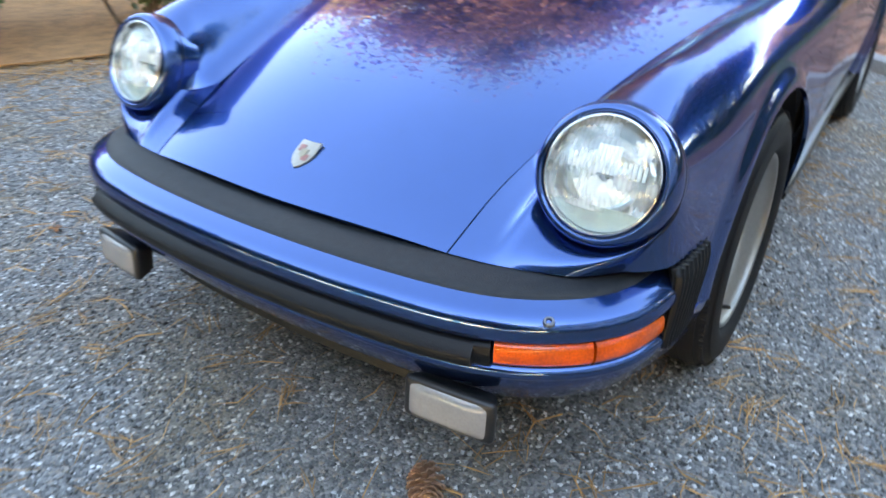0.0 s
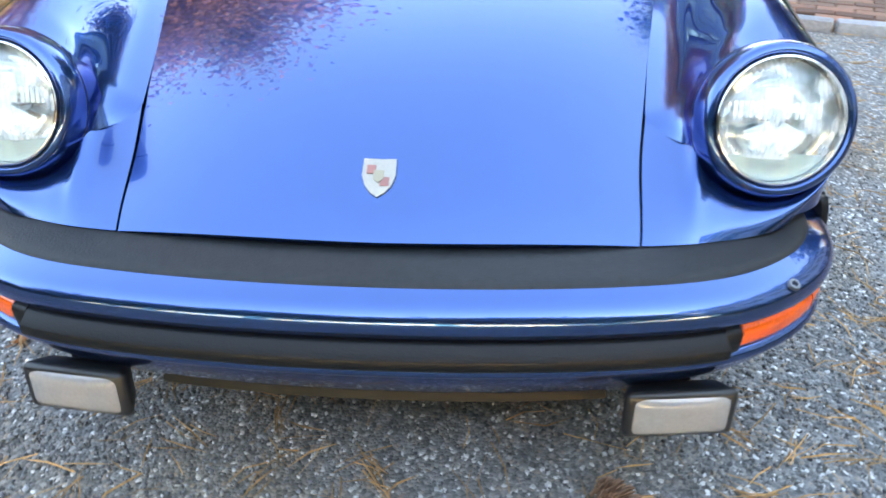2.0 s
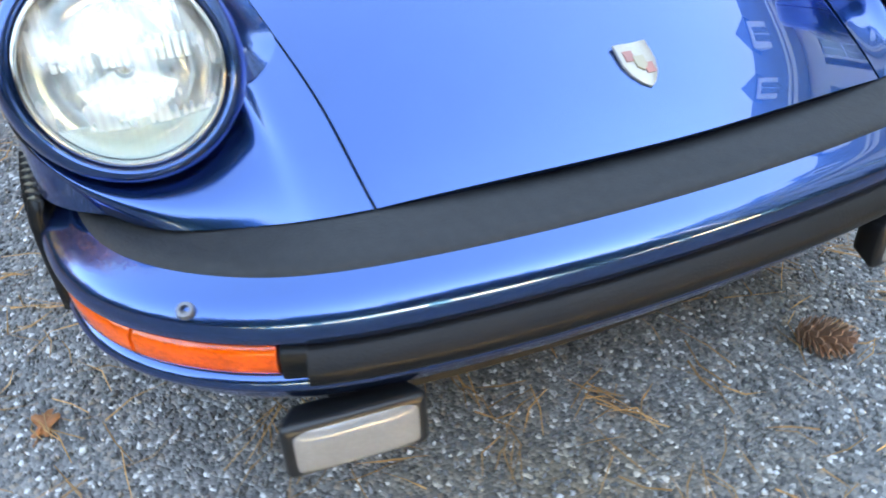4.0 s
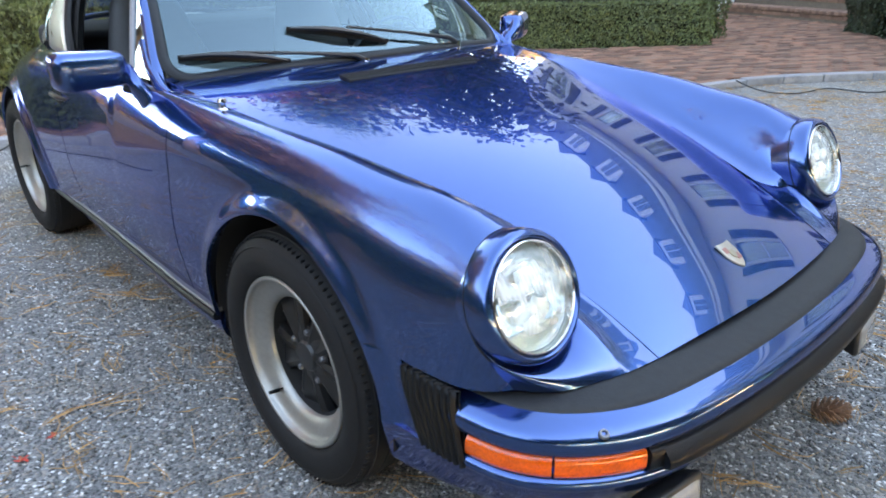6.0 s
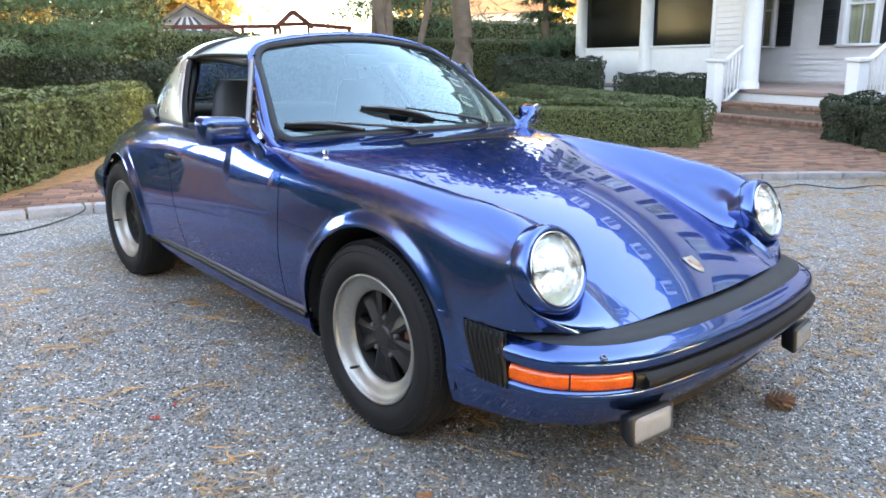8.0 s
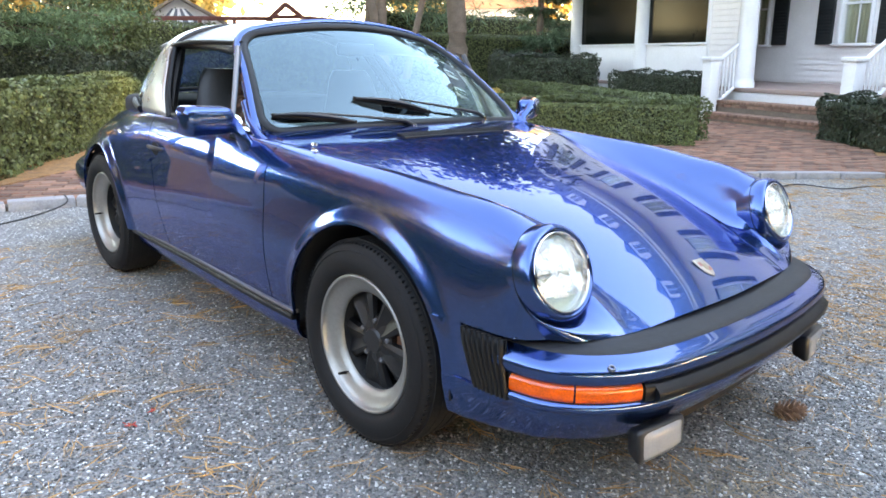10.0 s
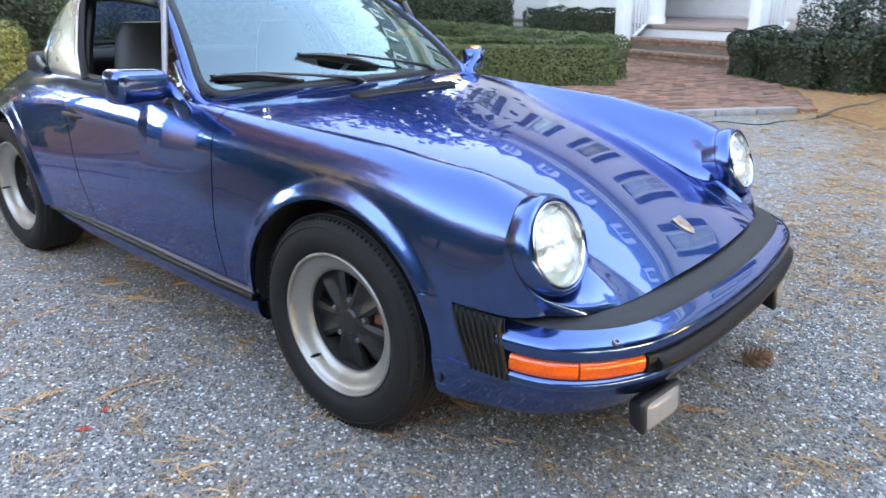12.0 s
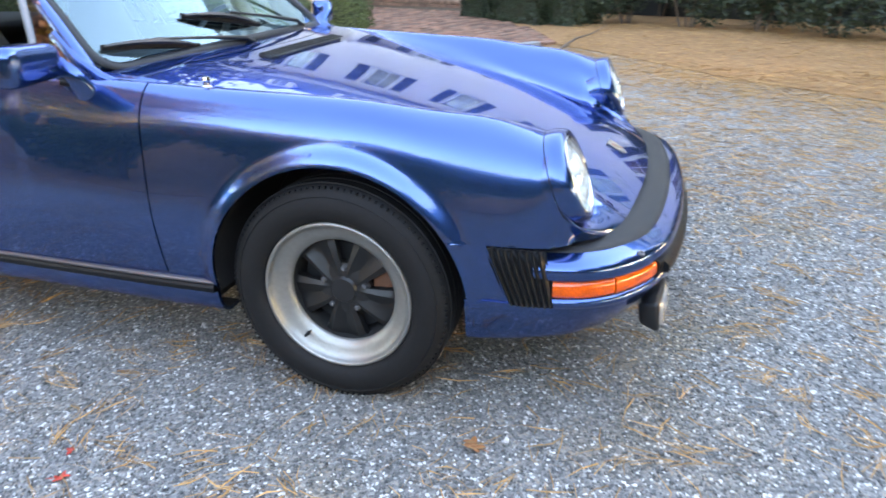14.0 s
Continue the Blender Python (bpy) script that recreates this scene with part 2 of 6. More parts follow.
STEEL = shader("brushed_stainless", (0.52, 0.505, 0.48), rough=0.28, metal=0.6, vary=0.06, scale=9)
BLACK = shader("satin_black_enamel", (0.012, 0.012, 0.013), rough=0.36, vary=0.2, scale=25)
DARK = shader("dark_underbody_and_shade", (0.010, 0.010, 0.011), rough=0.9, vary=0.3, scale=8)
VINYL = shader("black_vinyl_roof", (0.045, 0.047, 0.05), rough=0.34, vary=0.25, scale=10, bump=0.2, bump_scale=420)
LEATHER = shader("black_leather", (0.030, 0.031, 0.034), rough=0.5, vary=0.2, scale=12, bump=0.15, bump_scale=200)
CARPET = shader("dark_carpet", (0.012, 0.013, 0.015), rough=0.95, vary=0.3, scale=60)
AMBER = shader("amber_lens", (0.95, 0.105, 0.002), rough=0.14, coat=0.5, vary=0.4, scale=30, bump=0.12, bump_scale=160)
REFLECTOR = shader("lamp_reflector", (0.92, 0.94, 0.94), rough=0.10, metal=1.0)
PRISM = shader("lamp_prism_glass", (0.42, 0.50, 0.47), rough=0.3, coat=0.5)
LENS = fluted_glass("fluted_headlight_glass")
LAMP_WHITE = shader("frosted_lamp_glass", (0.235, 0.24, 0.245), rough=0.16, coat=0.5, vary=0.12, scale=26)
WINDSHIELD = pane_glass("windshield_glass", 0.82, (0.72, 0.94, 1.0), 0.155, (0.66, 0.92, 1.0))
SIDE_GLASS = pane_glass("side_glass", 0.75, (0.80, 0.92, 0.94), 0.34)
BACKLIGHT = pane_glass("tinted_glass", 0.5, (0.80, 0.88, 0.88), 0.05)
MIRROR = shader("mirror", (0.9, 0.9, 0.9), rough=0.01, metal=1.0)
GOLD = shader("gilt_enamel", (0.36, 0.33, 0.28), rough=0.34, metal=0.5, vary=0.15, scale=200)
RED = shader("red_enamel", (0.30, 0.12, 0.10), rough=0.35)
TRIM = shader("anodised_trim", (0.17, 0.17, 0.18), rough=0.35, metal=0.6, vary=0.15, scale=15)
RUST = shader("rusty_brake", (0.16, 0.06, 0.03), rough=0.7, vary=0.4, scale=40)
FLUTE_GLINT = shader("white_flute_and_glint", (0.94, 0.95, 0.95), rough=0.10, coat=0.6)
BADGE_DARK = shader("badge_centre", (0.30, 0.26, 0.18), rough=0.4, metal=0.3)

# ---------------------------------------------------------------- ground, kerb, paving: laid out in the plane of the driveway, turned by SITE
rng = np.random.default_rng(7)


def colour_ramp(n, stops):
    r = n.new("ShaderNodeValToRGB")
    r.color_ramp.interpolation = "LINEAR"
    while len(r.color_ramp.elements) < len(stops):
        r.color_ramp.elements.new(0.5)
    for e, (p, c) in zip(r.color_ramp.elements, stops):
        e.position, e.color = p, (*c, 1)
    return r


STONE_STOPS = [(0.0, (0.080, 0.080, 0.081)), (0.2, (0.135, 0.133, 0.130)), (0.5, (0.195, 0.191, 0.184)), (0.74, (0.250, 0.243, 0.230)), (0.80, (0.29, 0.235, 0.185)), (0.87, (0.29, 0.283, 0.270)), (0.925, (0.34, 0.335, 0.32)), (0.95, (0.58, 0.575, 0.555)), (1.0, (0.72, 0.71, 0.69))]


def gravel_bed(name):
    m = bpy.data.materials.new(name)
    m.use_nodes = True
    n, l = m.node_tree.nodes, m.node_tree.links
    p = n["Principled BSDF"]
    p.inputs["Roughness"].default_value = 0.8
    co = n.new("ShaderNodeTexCoord")
    vo = n.new("ShaderNodeTexVoronoi")
    vo.inputs["Scale"].default_value = 120
    l.new(co.outputs["Object"], vo.inputs["Vector"])
    sep = n.new("ShaderNodeSeparateColor")
    l.new(vo.outputs["Color"], sep.inputs[0])
    ramp = colour_ramp(n, STONE_STOPS)
    l.new(sep.outputs[0], ramp.inputs[0])
    big = n.new("ShaderNodeTexNoise")
    big.inputs["Scale"].default_value, big.inputs["Detail"].default_value = 1.6, 6
    l.new(co.outputs["Object"], big.inputs["Vector"])
    dirt = colour_ramp(n, [(0.50, (1, 1, 1)), (0.72, (0.95, 0.80, 0.62))])
    l.new(big.outputs["Fac"], dirt.inputs[0])
    mix = n.new("ShaderNodeMix")
    mix.data_type, mix.blend_type = "RGBA", "MULTIPLY"
    mix.inputs["Factor"].default_value = 1.0
    l.new(ramp.outputs[0], mix.inputs["A"])
    l.new(dirt.outputs[0], mix.inputs["B"])
    l.new(mix.outputs["Result"], p.inputs["Base Color"])
    b = n.new("ShaderNodeBump")
    b.invert = True
    b.inputs["Strength"].default_value, b.inputs["Distance"].default_value = 0.9, 0.006
    l.new(vo.outputs["Distance"], b.inputs["Height"])
    l.new(b.outputs[0], p.inputs["Normal"])
    return m


def stone_mat(name):
    m = bpy.data.materials.new(name)
    m.use_nodes = True
    n, l = m.node_tree.nodes, m.node_tree.links
    p = n["Principled BSDF"]
    p.inputs["Roughness"].default_value = 0.62
    geo = n.new("ShaderNodeNewGeometry")
    ramp = colour_ramp(n, STONE_STOPS)
    l.new(geo.outputs["Random Per Island"], ramp.inputs[0])
    co, nz = n.new("ShaderNodeTexCoord"), n.new("ShaderNodeTexNoise")
    nz.inputs["Scale"].default_value = 350
    l.new(co.outputs["Object"], nz.inputs["Vector"])
    mix = n.new("ShaderNodeMix")
    mix.data_type, mix.blend_type = "RGBA", "OVERLAY"
    mix.inputs["Factor"].default_value = 0.35
    l.new(ramp.outputs[0], mix.inputs["A"])
    l.new(nz.outputs["Color"], mix.inputs["B"])
    hsv = n.new("ShaderNodeHueSaturation")
    hsv.inputs["Saturation"].default_value = 0.75
    l.new(mix.outputs["Result"], hsv.inputs["Color"])
    l.new(hsv.outputs[0], p.inputs["Base Color"])
    return m


BED = gravel_bed("gravel_bed")
STONES = stone_mat("crushed_stone")
GRANITE = shader("granite_kerb", (0.27, 0.27, 0.28), rough=0.8, vary=0.35, scale=9, bump=0.5, bump_scale=90, island=0.12)
BRICK = shader("worn_paving_brick", (0.205, 0.085, 0.051), rough=0.9, vary=0.45, scale=3.5, bump=0.4, bump_scale=120, island=0.5, tint=(0.135, 0.09, 0.066))
SAND = shader("sandy_joint", (0.17, 0.13, 0.10), rough=0.95, vary=0.3, scale=15)
MULCH = shader("pine_straw", (0.33, 0.165, 0.065), rough=0.95, vary=0.6, scale=9, bump=0.9, bump_scale=120)
NEEDLE = shader("dry_pine_needle", (0.42, 0.225, 0.085), rough=0.7, vary=0.2, scale=5, island=0.4)
WHITE = shader("white_house_paint", (0.74, 0.74, 0.75), rough=0.55, vary=0.07, scale=3, bump=0.08, bump_scale=60)
CLAP = shader("white_clapboard", (0.72, 0.69, 0.69), rough=0.6, vary=0.08, scale=4, bump=0.1, bump_scale=50)
SHUTTER = shader("black_green_shutter", (0.015, 0.02, 0.022), rough=0.5, vary=0.2, scale=8)
STEP_BRICK = shader("stair_brick", (0.26, 0.15, 0.11), rough=0.85, vary=0.35, scale=10, island=0.3, bump=0.3, bump_scale=90)
PORCH_FLOOR = shader("painted_porch_floor", (0.36, 0.26, 0.23), rough=0.5, vary=0.15, scale=3)
ROOF = shader("slate_roof", (0.10, 0.11, 0.14), rough=0.7, vary=0.3, scale=6, island=0.2)
CURTAIN = shader("cream_curtain", (0.62, 0.58, 0.42), rough=0.9, vary=0.12, scale=4)
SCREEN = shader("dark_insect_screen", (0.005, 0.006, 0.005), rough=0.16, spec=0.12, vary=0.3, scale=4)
PANE = shader("dark_window_pane", (0.02, 0.025, 0.03), rough=0.03, coat=1.0)
BARK = shader("tree_bark", (0.15, 0.11, 0.085), rough=0.9, vary=0.4, scale=7, bump=0.9, bump_scale=30)
YEW = shader("yew_hedge_leaf", (0.086, 0.113, 0.036), rough=0.55, vary=0.35, scale=3, island=0.34)
YEW_SHADE = shader("hedge_inside_shade", (0.022, 0.027, 0.011), rough=0.95, vary=0.4, scale=10)
PINE = leafy(shader("pine_leaf", (0.085, 0.145, 0.085), rough=0.55, vary=0.3, scale=1, island=0.5))
WHITE_PINE = leafy(shader("white_pine_needle", (0.120, 0.200, 0.105), rough=0.55, vary=0.3, scale=1, island=0.4))
OAK_DARK = leafy(shader("dark_oak_leaf", (0.045, 0.045, 0.024), rough=0.55, vary=0.4, scale=1, island=0.5))
OAK = leafy(shader("autumn_oak_leaf", (0.20, 0.075, 0.035), rough=0.6, vary=0.4, scale=1, island=0.55))
RUSSET = leafy(shader("pale_russet_leaf", (0.32, 0.165, 0.12), rough=0.6, vary=0.4, scale=1, island=0.5))
GOLDEN = leafy(shader("golden_autumn_leaf", (0.62, 0.44, 0.14), rough=0.6, vary=0.4, scale=1, island=0.5))
SHRUB = shader("dark_shrub_leaf", (0.028, 0.045, 0.022), rough=0.5, vary=0.35, scale=3, island=0.6)
REDWOOD = shader("red_stained_timber", (0.16, 0.045, 0.035), rough=0.7, vary=0.3, scale=8)
LAWN = shader("grass", (0.06, 0.09, 0.025), rough=0.9, vary=0.4, scale=3)
CONE = shader("pine_cone_scale", (0.27, 0.15, 0.095), rough=0.75, vary=0.35, scale=40, island=0.3)
LEAF_RED = shader("fallen_red_leaf", (0.50, 0.05, 0.03), rough=0.6, vary=0.25, scale=60)
LEAF_BROWN = shader("fallen_brown_leaf", (0.33, 0.13, 0.05), rough=0.7, vary=0.3, scale=60)
CLEAR = pane_glass("window_glass", 0.95, (0.95, 0.97, 0.95), 0.06)
CABLE = shader("black_cable", (0.02, 0.02, 0.02), rough=0.6)


def fast_mesh(name, verts, quads, mat, parent=None, label="", smooth=False):
    """A large mesh straight from arrays: verts (n, 3), faces (m, k)."""
    me = bpy.data.meshes.new(name)
    v, q = np.asarray(verts, np.float32), np.asarray(quads, np.int32)
    me.vertices.add(len(v))
    me.vertices.foreach_set("co", v.ravel())
    me.loops.add(q.size)
    me.loops.foreach_set("vertex_index", q.ravel())
    me.polygons.add(len(q))
    me.polygons.foreach_set("loop_start", np.arange(0, q.size, q.shape[1], dtype=np.int32))
    if smooth:
        me.polygons.foreach_set("use_smooth", np.ones(len(q), bool))
    me.update(calc_edges=True)
    me.validate()
    me.materials.append(mat)
    ob = new(name, me)
    if parent:
        ob.parent = parent
    if label:
        ob["label"] = label
    return ob


def spin(n, full=True):
    """n random turns as matrices; full: any way up, else about z with a little tilt."""
    q = rng.normal(size=(n, 4)) if full else np.stack([rng.normal(size=n), rng.normal(size=n) * 0.15, rng.normal(size=n) * 0.15, rng.normal(size=n)], 1)
    q /= np.linalg.norm(q, axis=1, keepdims=True)
    w, x, y, z = q.T
    return np.stack([1 - 2 * (y * y + z * z), 2 * (x * y - z * w), 2 * (x * z + y * w), 2 * (x * y + z * w), 1 - 2 * (x * x + z * z), 2 * (y * z - x * w), 2 * (x * z - y * w), 2 * (y * z + x * w), 1 - 2 * (x * x + y * y)], 1).reshape(n, 3, 3)


# one sheet: the slope of the drive, easing to level far out
gs = []
N = 81
span = np.sign(np.linspace(-1, 1, N)) * np.abs(np.linspace(-1, 1, N)) ** 2.2 * 320
up3 = SITE.to_3x3()
for gx in span:
    for gy in span:
        p = up3 @ Vector((gx, gy, 0))
        far = max(0.0, math.hypot(gx, gy) - 22)
        p.z = p.z * (22 + 6 * (1 - math.exp(-far / 6))) / (22 + far) if far else p.z
        gs.append(tuple(p))
ground = mesh_ob("ground", gs, grid_faces(N, N, flip=True), BED)
tagged(ground, "grey crushed-stone gravel driveway on a gentle slope", "ground", kind="structure")


def pebbles():
    """Loose crushed stone where the camera passes near."""
    n = 110000
    x, y = rng.uniform(-2.6, 3.4, n * 3), rng.uniform(-4.2, 3.4, n * 3)
    d = np.minimum(np.hypot(x - 1.0, y + 1.5), np.hypot(x - 1.3, y - 0.4) * 1.2)
    keep = (rng.random(n * 3) < np.clip(1.5 - d * 0.46, 0.03, 1)) & ~((np.abs(y) < 0.45) & (x < 0.2))
    x, y = x[keep][:n], y[keep][:n]
    n = len(x)
    size = rng.gamma(6.0, 0.00055, n) + 0.0018
    shape = np.array([(1, 0, 0), (0, 1, 0), (-1, 0, 0), (0, -1, 0), (0, 0, 1), (0, 0, -1)], float)
    v = shape[None] * (1 + rng.uniform(-0.35, 0.35, (n, 6, 1))) * np.stack([np.ones(n), rng.uniform(0.6, 0.95, n), rng.uniform(0.45, 0.8, n)], 1)[:, None, :]
    v = np.einsum("nij,nkj->nki", spin(n), v * size[:, None, None])
    v += np.stack([x, y, size * 0.25 + rng.uniform(0, 0.002, n)], 1)[:, None, :]
    f = np.array([(0, 1, 4), (1, 2, 4), (2, 3, 4), (3, 0, 4), (1, 0, 5), (2, 1, 5), (3, 2, 5), (0, 3, 5)])
    q = (np.arange(n)[:, None, None] * 6 + f[None]).reshape(-1, 3)
    ob = fast_mesh("gravel", v.reshape(-1, 3), q, STONES)
    ob.matrix_world = SITE
    tagged(ob, "loose grey and white crushed stones of the driveway", "gravel", kind="stuff")


pebbles()


def needles(name, xy, mat, length=0.12, width=0.0012, lift=0.011, turn=None):
    """Dry needles lying about on the gravel."""
    n = len(xy)
    a = rng.uniform(0, 2 * np.pi, n) if turn is None else turn
    L = length * rng.uniform(0.5, 1.1, n)
    bend = rng.normal(0, 0.12, n) * L
    d, s = np.stack([np.cos(a), np.sin(a)], 1), np.stack([-np.sin(a), np.cos(a)], 1)
    z0 = lift + rng.uniform(0, 0.008, n)
    rows = []
    for t in (-0.5, 0.0, 0.5):
        c = xy + d * (L * t)[:, None] + s * (bend * (0.25 - t * t) * 4)[:, None]
        w = width * (1.0 if t == 0 else 0.6)
        for e in (-1, 1):
            rows.append(np.column_stack([c + s * w * e, z0 + rng.uniform(-0.002, 0.003, n)]))
    v = np.stack(rows, 1)
    f = np.array([(0, 2, 3, 1), (2, 4, 5, 3)])
    q = (np.arange(n)[:, None, None] * 6 + f[None]).reshape(-1, 4)
    ob = fast_mesh(name, v.reshape(-1, 3), q, mat)
    ob.matrix_world = SITE
    return ob


def tufts(roots, lo, hi, length):
    """Bundles of needles that lie together, spreading a little from one end."""
    xy, turn_ = [], []
    for r in roots:
        a0 = rng.uniform(0, 2 * np.pi)
        for _ in range(rng.integers(lo, hi)):
            a = a0 + rng.normal(0, 0.28)
            xy.append(r + 0.5 * length * np.array((math.cos(a), math.sin(a))) + rng.normal(0, 0.012, 2))
            turn_.append(a)
    return np.array(xy), np.array(turn_)


loose = rng.uniform((-3, -4.5), (5.5, 5.5), (10000, 2))
heap = rng.uniform((-3, -4.5), (5.5, 5.5), (60, 2))
far_side = np.column_stack([rng.uniform(0.2, 5.5, 14000), 0.9 + 4.6 * rng.random(14000) ** 0.8])
roots = np.concatenate([rng.uniform((-3, -4.5), (5.5, 5.5), (3600, 2))] + [c + rng.normal(0, 0.15, (rng.integers(3, 8), 2)) for c in heap])
txy, tturn = tufts(roots, 2, 7, 0.11)
tagged(needles("needle_litter", np.concatenate([txy, loose, far_side]), NEEDLE, turn=np.concatenate([tturn, rng.uniform(0, 2 * np.pi, 24000)])), "scattered tufts of dry orange pine needles on the gravel", "pine needles", kind="stuff")

KERB = path3([(-4.55, -3.2), (-4.22, -0.95), (-4.02, -0.1), (-3.70, 0.35), (-3.10, 1.05), (-2.60, 1.80), (-2.20, 3.0), (-1.75, 5.3), (-0.62, 7.05)], 300)


def inside(p, poly):
    c = False
    for (x0, y0), (x1, y1) in zip(poly, poly[1:] + poly[:1]):
        if (y0 > p[1]) != (y1 > p[1]) and p[0] < (x1 - x0) * (p[1] - y0) / (y1 - y0) + x0:
            c = not c
    return c


PAVED = list(KERB)[::12] + [(-0.62, 7.05), (-0.95, 8.2), (-1.6, 9.3), (-2.7, 10.9), (-3.0, 12.6), (-6.0, 14.0), (-6.1, 12.6), (-4.2, 9.4), (-3.7, 8.3), (-3.6, 7.3), (-4.6, 5.9), (-6.6, 3.4), (-7.6, 0.9), (-6.0, -0.4), (-5.6, -3.2)]


def flat_area(name, poly, z, mat, label, category, thick=0.06):
    bm = bmesh.new()
    f = bm.faces.new([bm.verts.new((x, y, 0)) for x, y in poly])
    if f.normal.z < 0:
        f.normal_flip()
    bmesh.ops.triangulate(bm, faces=bm.faces[:])
    bmesh.ops.subdivide_edges(bm, edges=bm.edges[:], cuts=5, use_grid_fill=True)
    for v in bm.verts:
        v.co.z = z + 0.012 * noise.noise(Vector((v.co.x * 1.5, v.co.y * 1.5, 3)))
    bmesh.ops.solidify(bm, geom=bm.faces[:], thickness=thick)
    ob = part(name, bm, mat)
    ob.matrix_world = SITE
    return tagged(ob, label, category, kind="structure")


paving = flat_area("paving", PAVED, 0.030, SAND, "worn red brick path between hedges with a granite edge", "paving")
bed_far = flat_area("mulch_bed", [(-0.62, 7.15), (0.31, 6.22), (1.42, 4.85), (2.46, 4.0), (4.5, 3.2), (9, 2.6), (11, 9), (2, 14), (-2.6, 11.0), (-1.5, 9.2), (-0.9, 8.2)], 0.014, MULCH, "planting bed covered in orange pine straw", "mulch", 0.012)
bed_near = flat_area("mulch_bed", [(-4.6, -3.3), (-2.6, -2.75), (-1.3, -2.95), (-0.3, -3.45), (1.0, -4.4), (3.0, -5.8), (1.0, -9.0), (-6.0, -7.0)], 0.014, MULCH, "planting bed covered in pine straw beside the drive", "mulch", 0.012)
bed_hedge = flat_area("mulch_bed", [(-5.0, -3.2), (-4.75, -0.98), (-5.4, -0.22), (-6.4, 0.95), (-8.1, 2.3), (-9.5, 2.9), (-11, 0.0), (-8.0, -4.0)], 0.055, MULCH, "strip of pine straw under the clipped hedge", "mulch")
lawn = flat_area("lawn", [(-6.0, 4.3), (-3.8, 7.5), (-4.2, 9.3), (-7.5, 12.8), (-13, 12.5), (-14, 5.0), (-9.5, 2.5), (-7.5, 1.2)], 0.025, LAWN, "small lawn enclosed by clipped hedges", "lawn")
pts = np.concatenate([rng.uniform((-0.6, 3.0), (5.5, 10.5), (9000, 2))])
pts = pts[[inside(p, [(-0.62, 7.15), (0.31, 6.3), (1.42, 4.9), (2.46, 4.05), (4.5, 3.3), (5.6, 3.2), (5.6, 10.4), (-1.5, 9.2)]) for p in pts]]
edge_ = np.array(path3([(-0.62, 7.15), (0.31, 6.22), (1.42, 4.85), (2.46, 4.0), (4.5, 3.2), (6.5, 2.9)], 400))
near_ = np.array(path3([(-4.6, -3.3), (-2.6, -2.75), (-1.3, -2.95), (-0.3, -3.45), (1.0, -4.4)], 300))
near_ = near_[rng.integers(0, 300, 4500)] + np.abs(rng.normal(0, 0.2, (4500, 1))) * np.array((0.2, 0.98)) + rng.normal(0, 0.14, (4500, 2))
fringe = edge_[rng.integers(0, 400, 9000)] + np.abs(rng.normal(0, 0.45, (9000, 1))) * np.array((-0.45, -0.89)) + rng.normal(0, 0.16, (9000, 2))
tagged(needles("needle_fringe", np.concatenate([fringe, near_]), NEEDLE, 0.13, 0.0016, 0.012), "pine straw strewn over the gravel along the beds", "pine needles", kind="stuff")
tagged(needles("straw_layer", pts, NEEDLE, 0.16, 0.0022, 0.045), "loose pine straw on the planting bed", "pine needles", kind="stuff")

# granite kerb, stone by stone
kerb = thing("kerb", SITE, "row of pale granite kerb stones edging the brick path", "kerb", kind="structure")
ks = np.array(KERB)
arc = np.concatenate([[0], np.cumsum(np.linalg.norm(np.diff(ks, axis=0), axis=1))])
pos = 0.0
while pos < arc[-1] - 0.3:
    ln = rng.uniform(0.38, 0.75)
    a = [np.interp(pos + 0.006, arc, ks[:, k]) for k in (0, 1)]
    b = [np.interp(min(pos + ln, arc[-1]), arc, ks[:, k]) for k in (0, 1)]
    ang = math.atan2(b[1] - a[1], b[0] - a[0])
    m = Matrix.Translation(((a[0] + b[0]) / 2, (a[1] + b[1]) / 2, 0.015 + rng.uniform(-0.006, 0.008))) @ Matrix.Rotation(ang + rng.normal(0, 0.012), 4, "Z")
    part("kerb_stone", box((math.dist(a, b) - 0.012, 0.115 + rng.uniform(-0.01, 0.012), 0.11), (0, 0, 0), 0.012, m, 2), GRANITE, kerb)
    pos += ln

# ---------------------------------------------------------------- the house: x along its front, y into it, upright
HOUSE = SITE @ Vector((-4.3, 12.0, 0))
HM = Matrix.Translation(HOUSE) @ pose(0, 0, 0, 0, 0, -20)
house = thing("house", HM, "white clapboard house with black shutters and a columned porch", "house")
X0, X1, YW = -10.5, 15.0, 3.35


def wall_with_holes(name, x0, x1, z0, z1, y, t, holes, mat, parent):
    """A wall along x with rectangular openings through it."""
    bm = bmesh.new()
    xs_ = sorted({x0, x1, *[h[0] for h in holes], *[h[1] for h in holes]})
    zs = sorted({z0, z1, *[h[2] for h in holes], *[h[3] for h in holes]})
    for xa, xb in zip(xs_, xs_[1:]):
        for za, zb in zip(zs, zs[1:]):
            cx, cz = (xa + xb) / 2, (za + zb) / 2
            if not any(h[0] < cx < h[1] and h[2] < cz < h[3] for h in holes):
                box((xb - xa, t, zb - za), (cx, y + t / 2, cz), bm=bm)
    bmesh.ops.remove_doubles(bm, verts=bm.verts, dist=0.001)
    return part(name, bm, mat, parent)


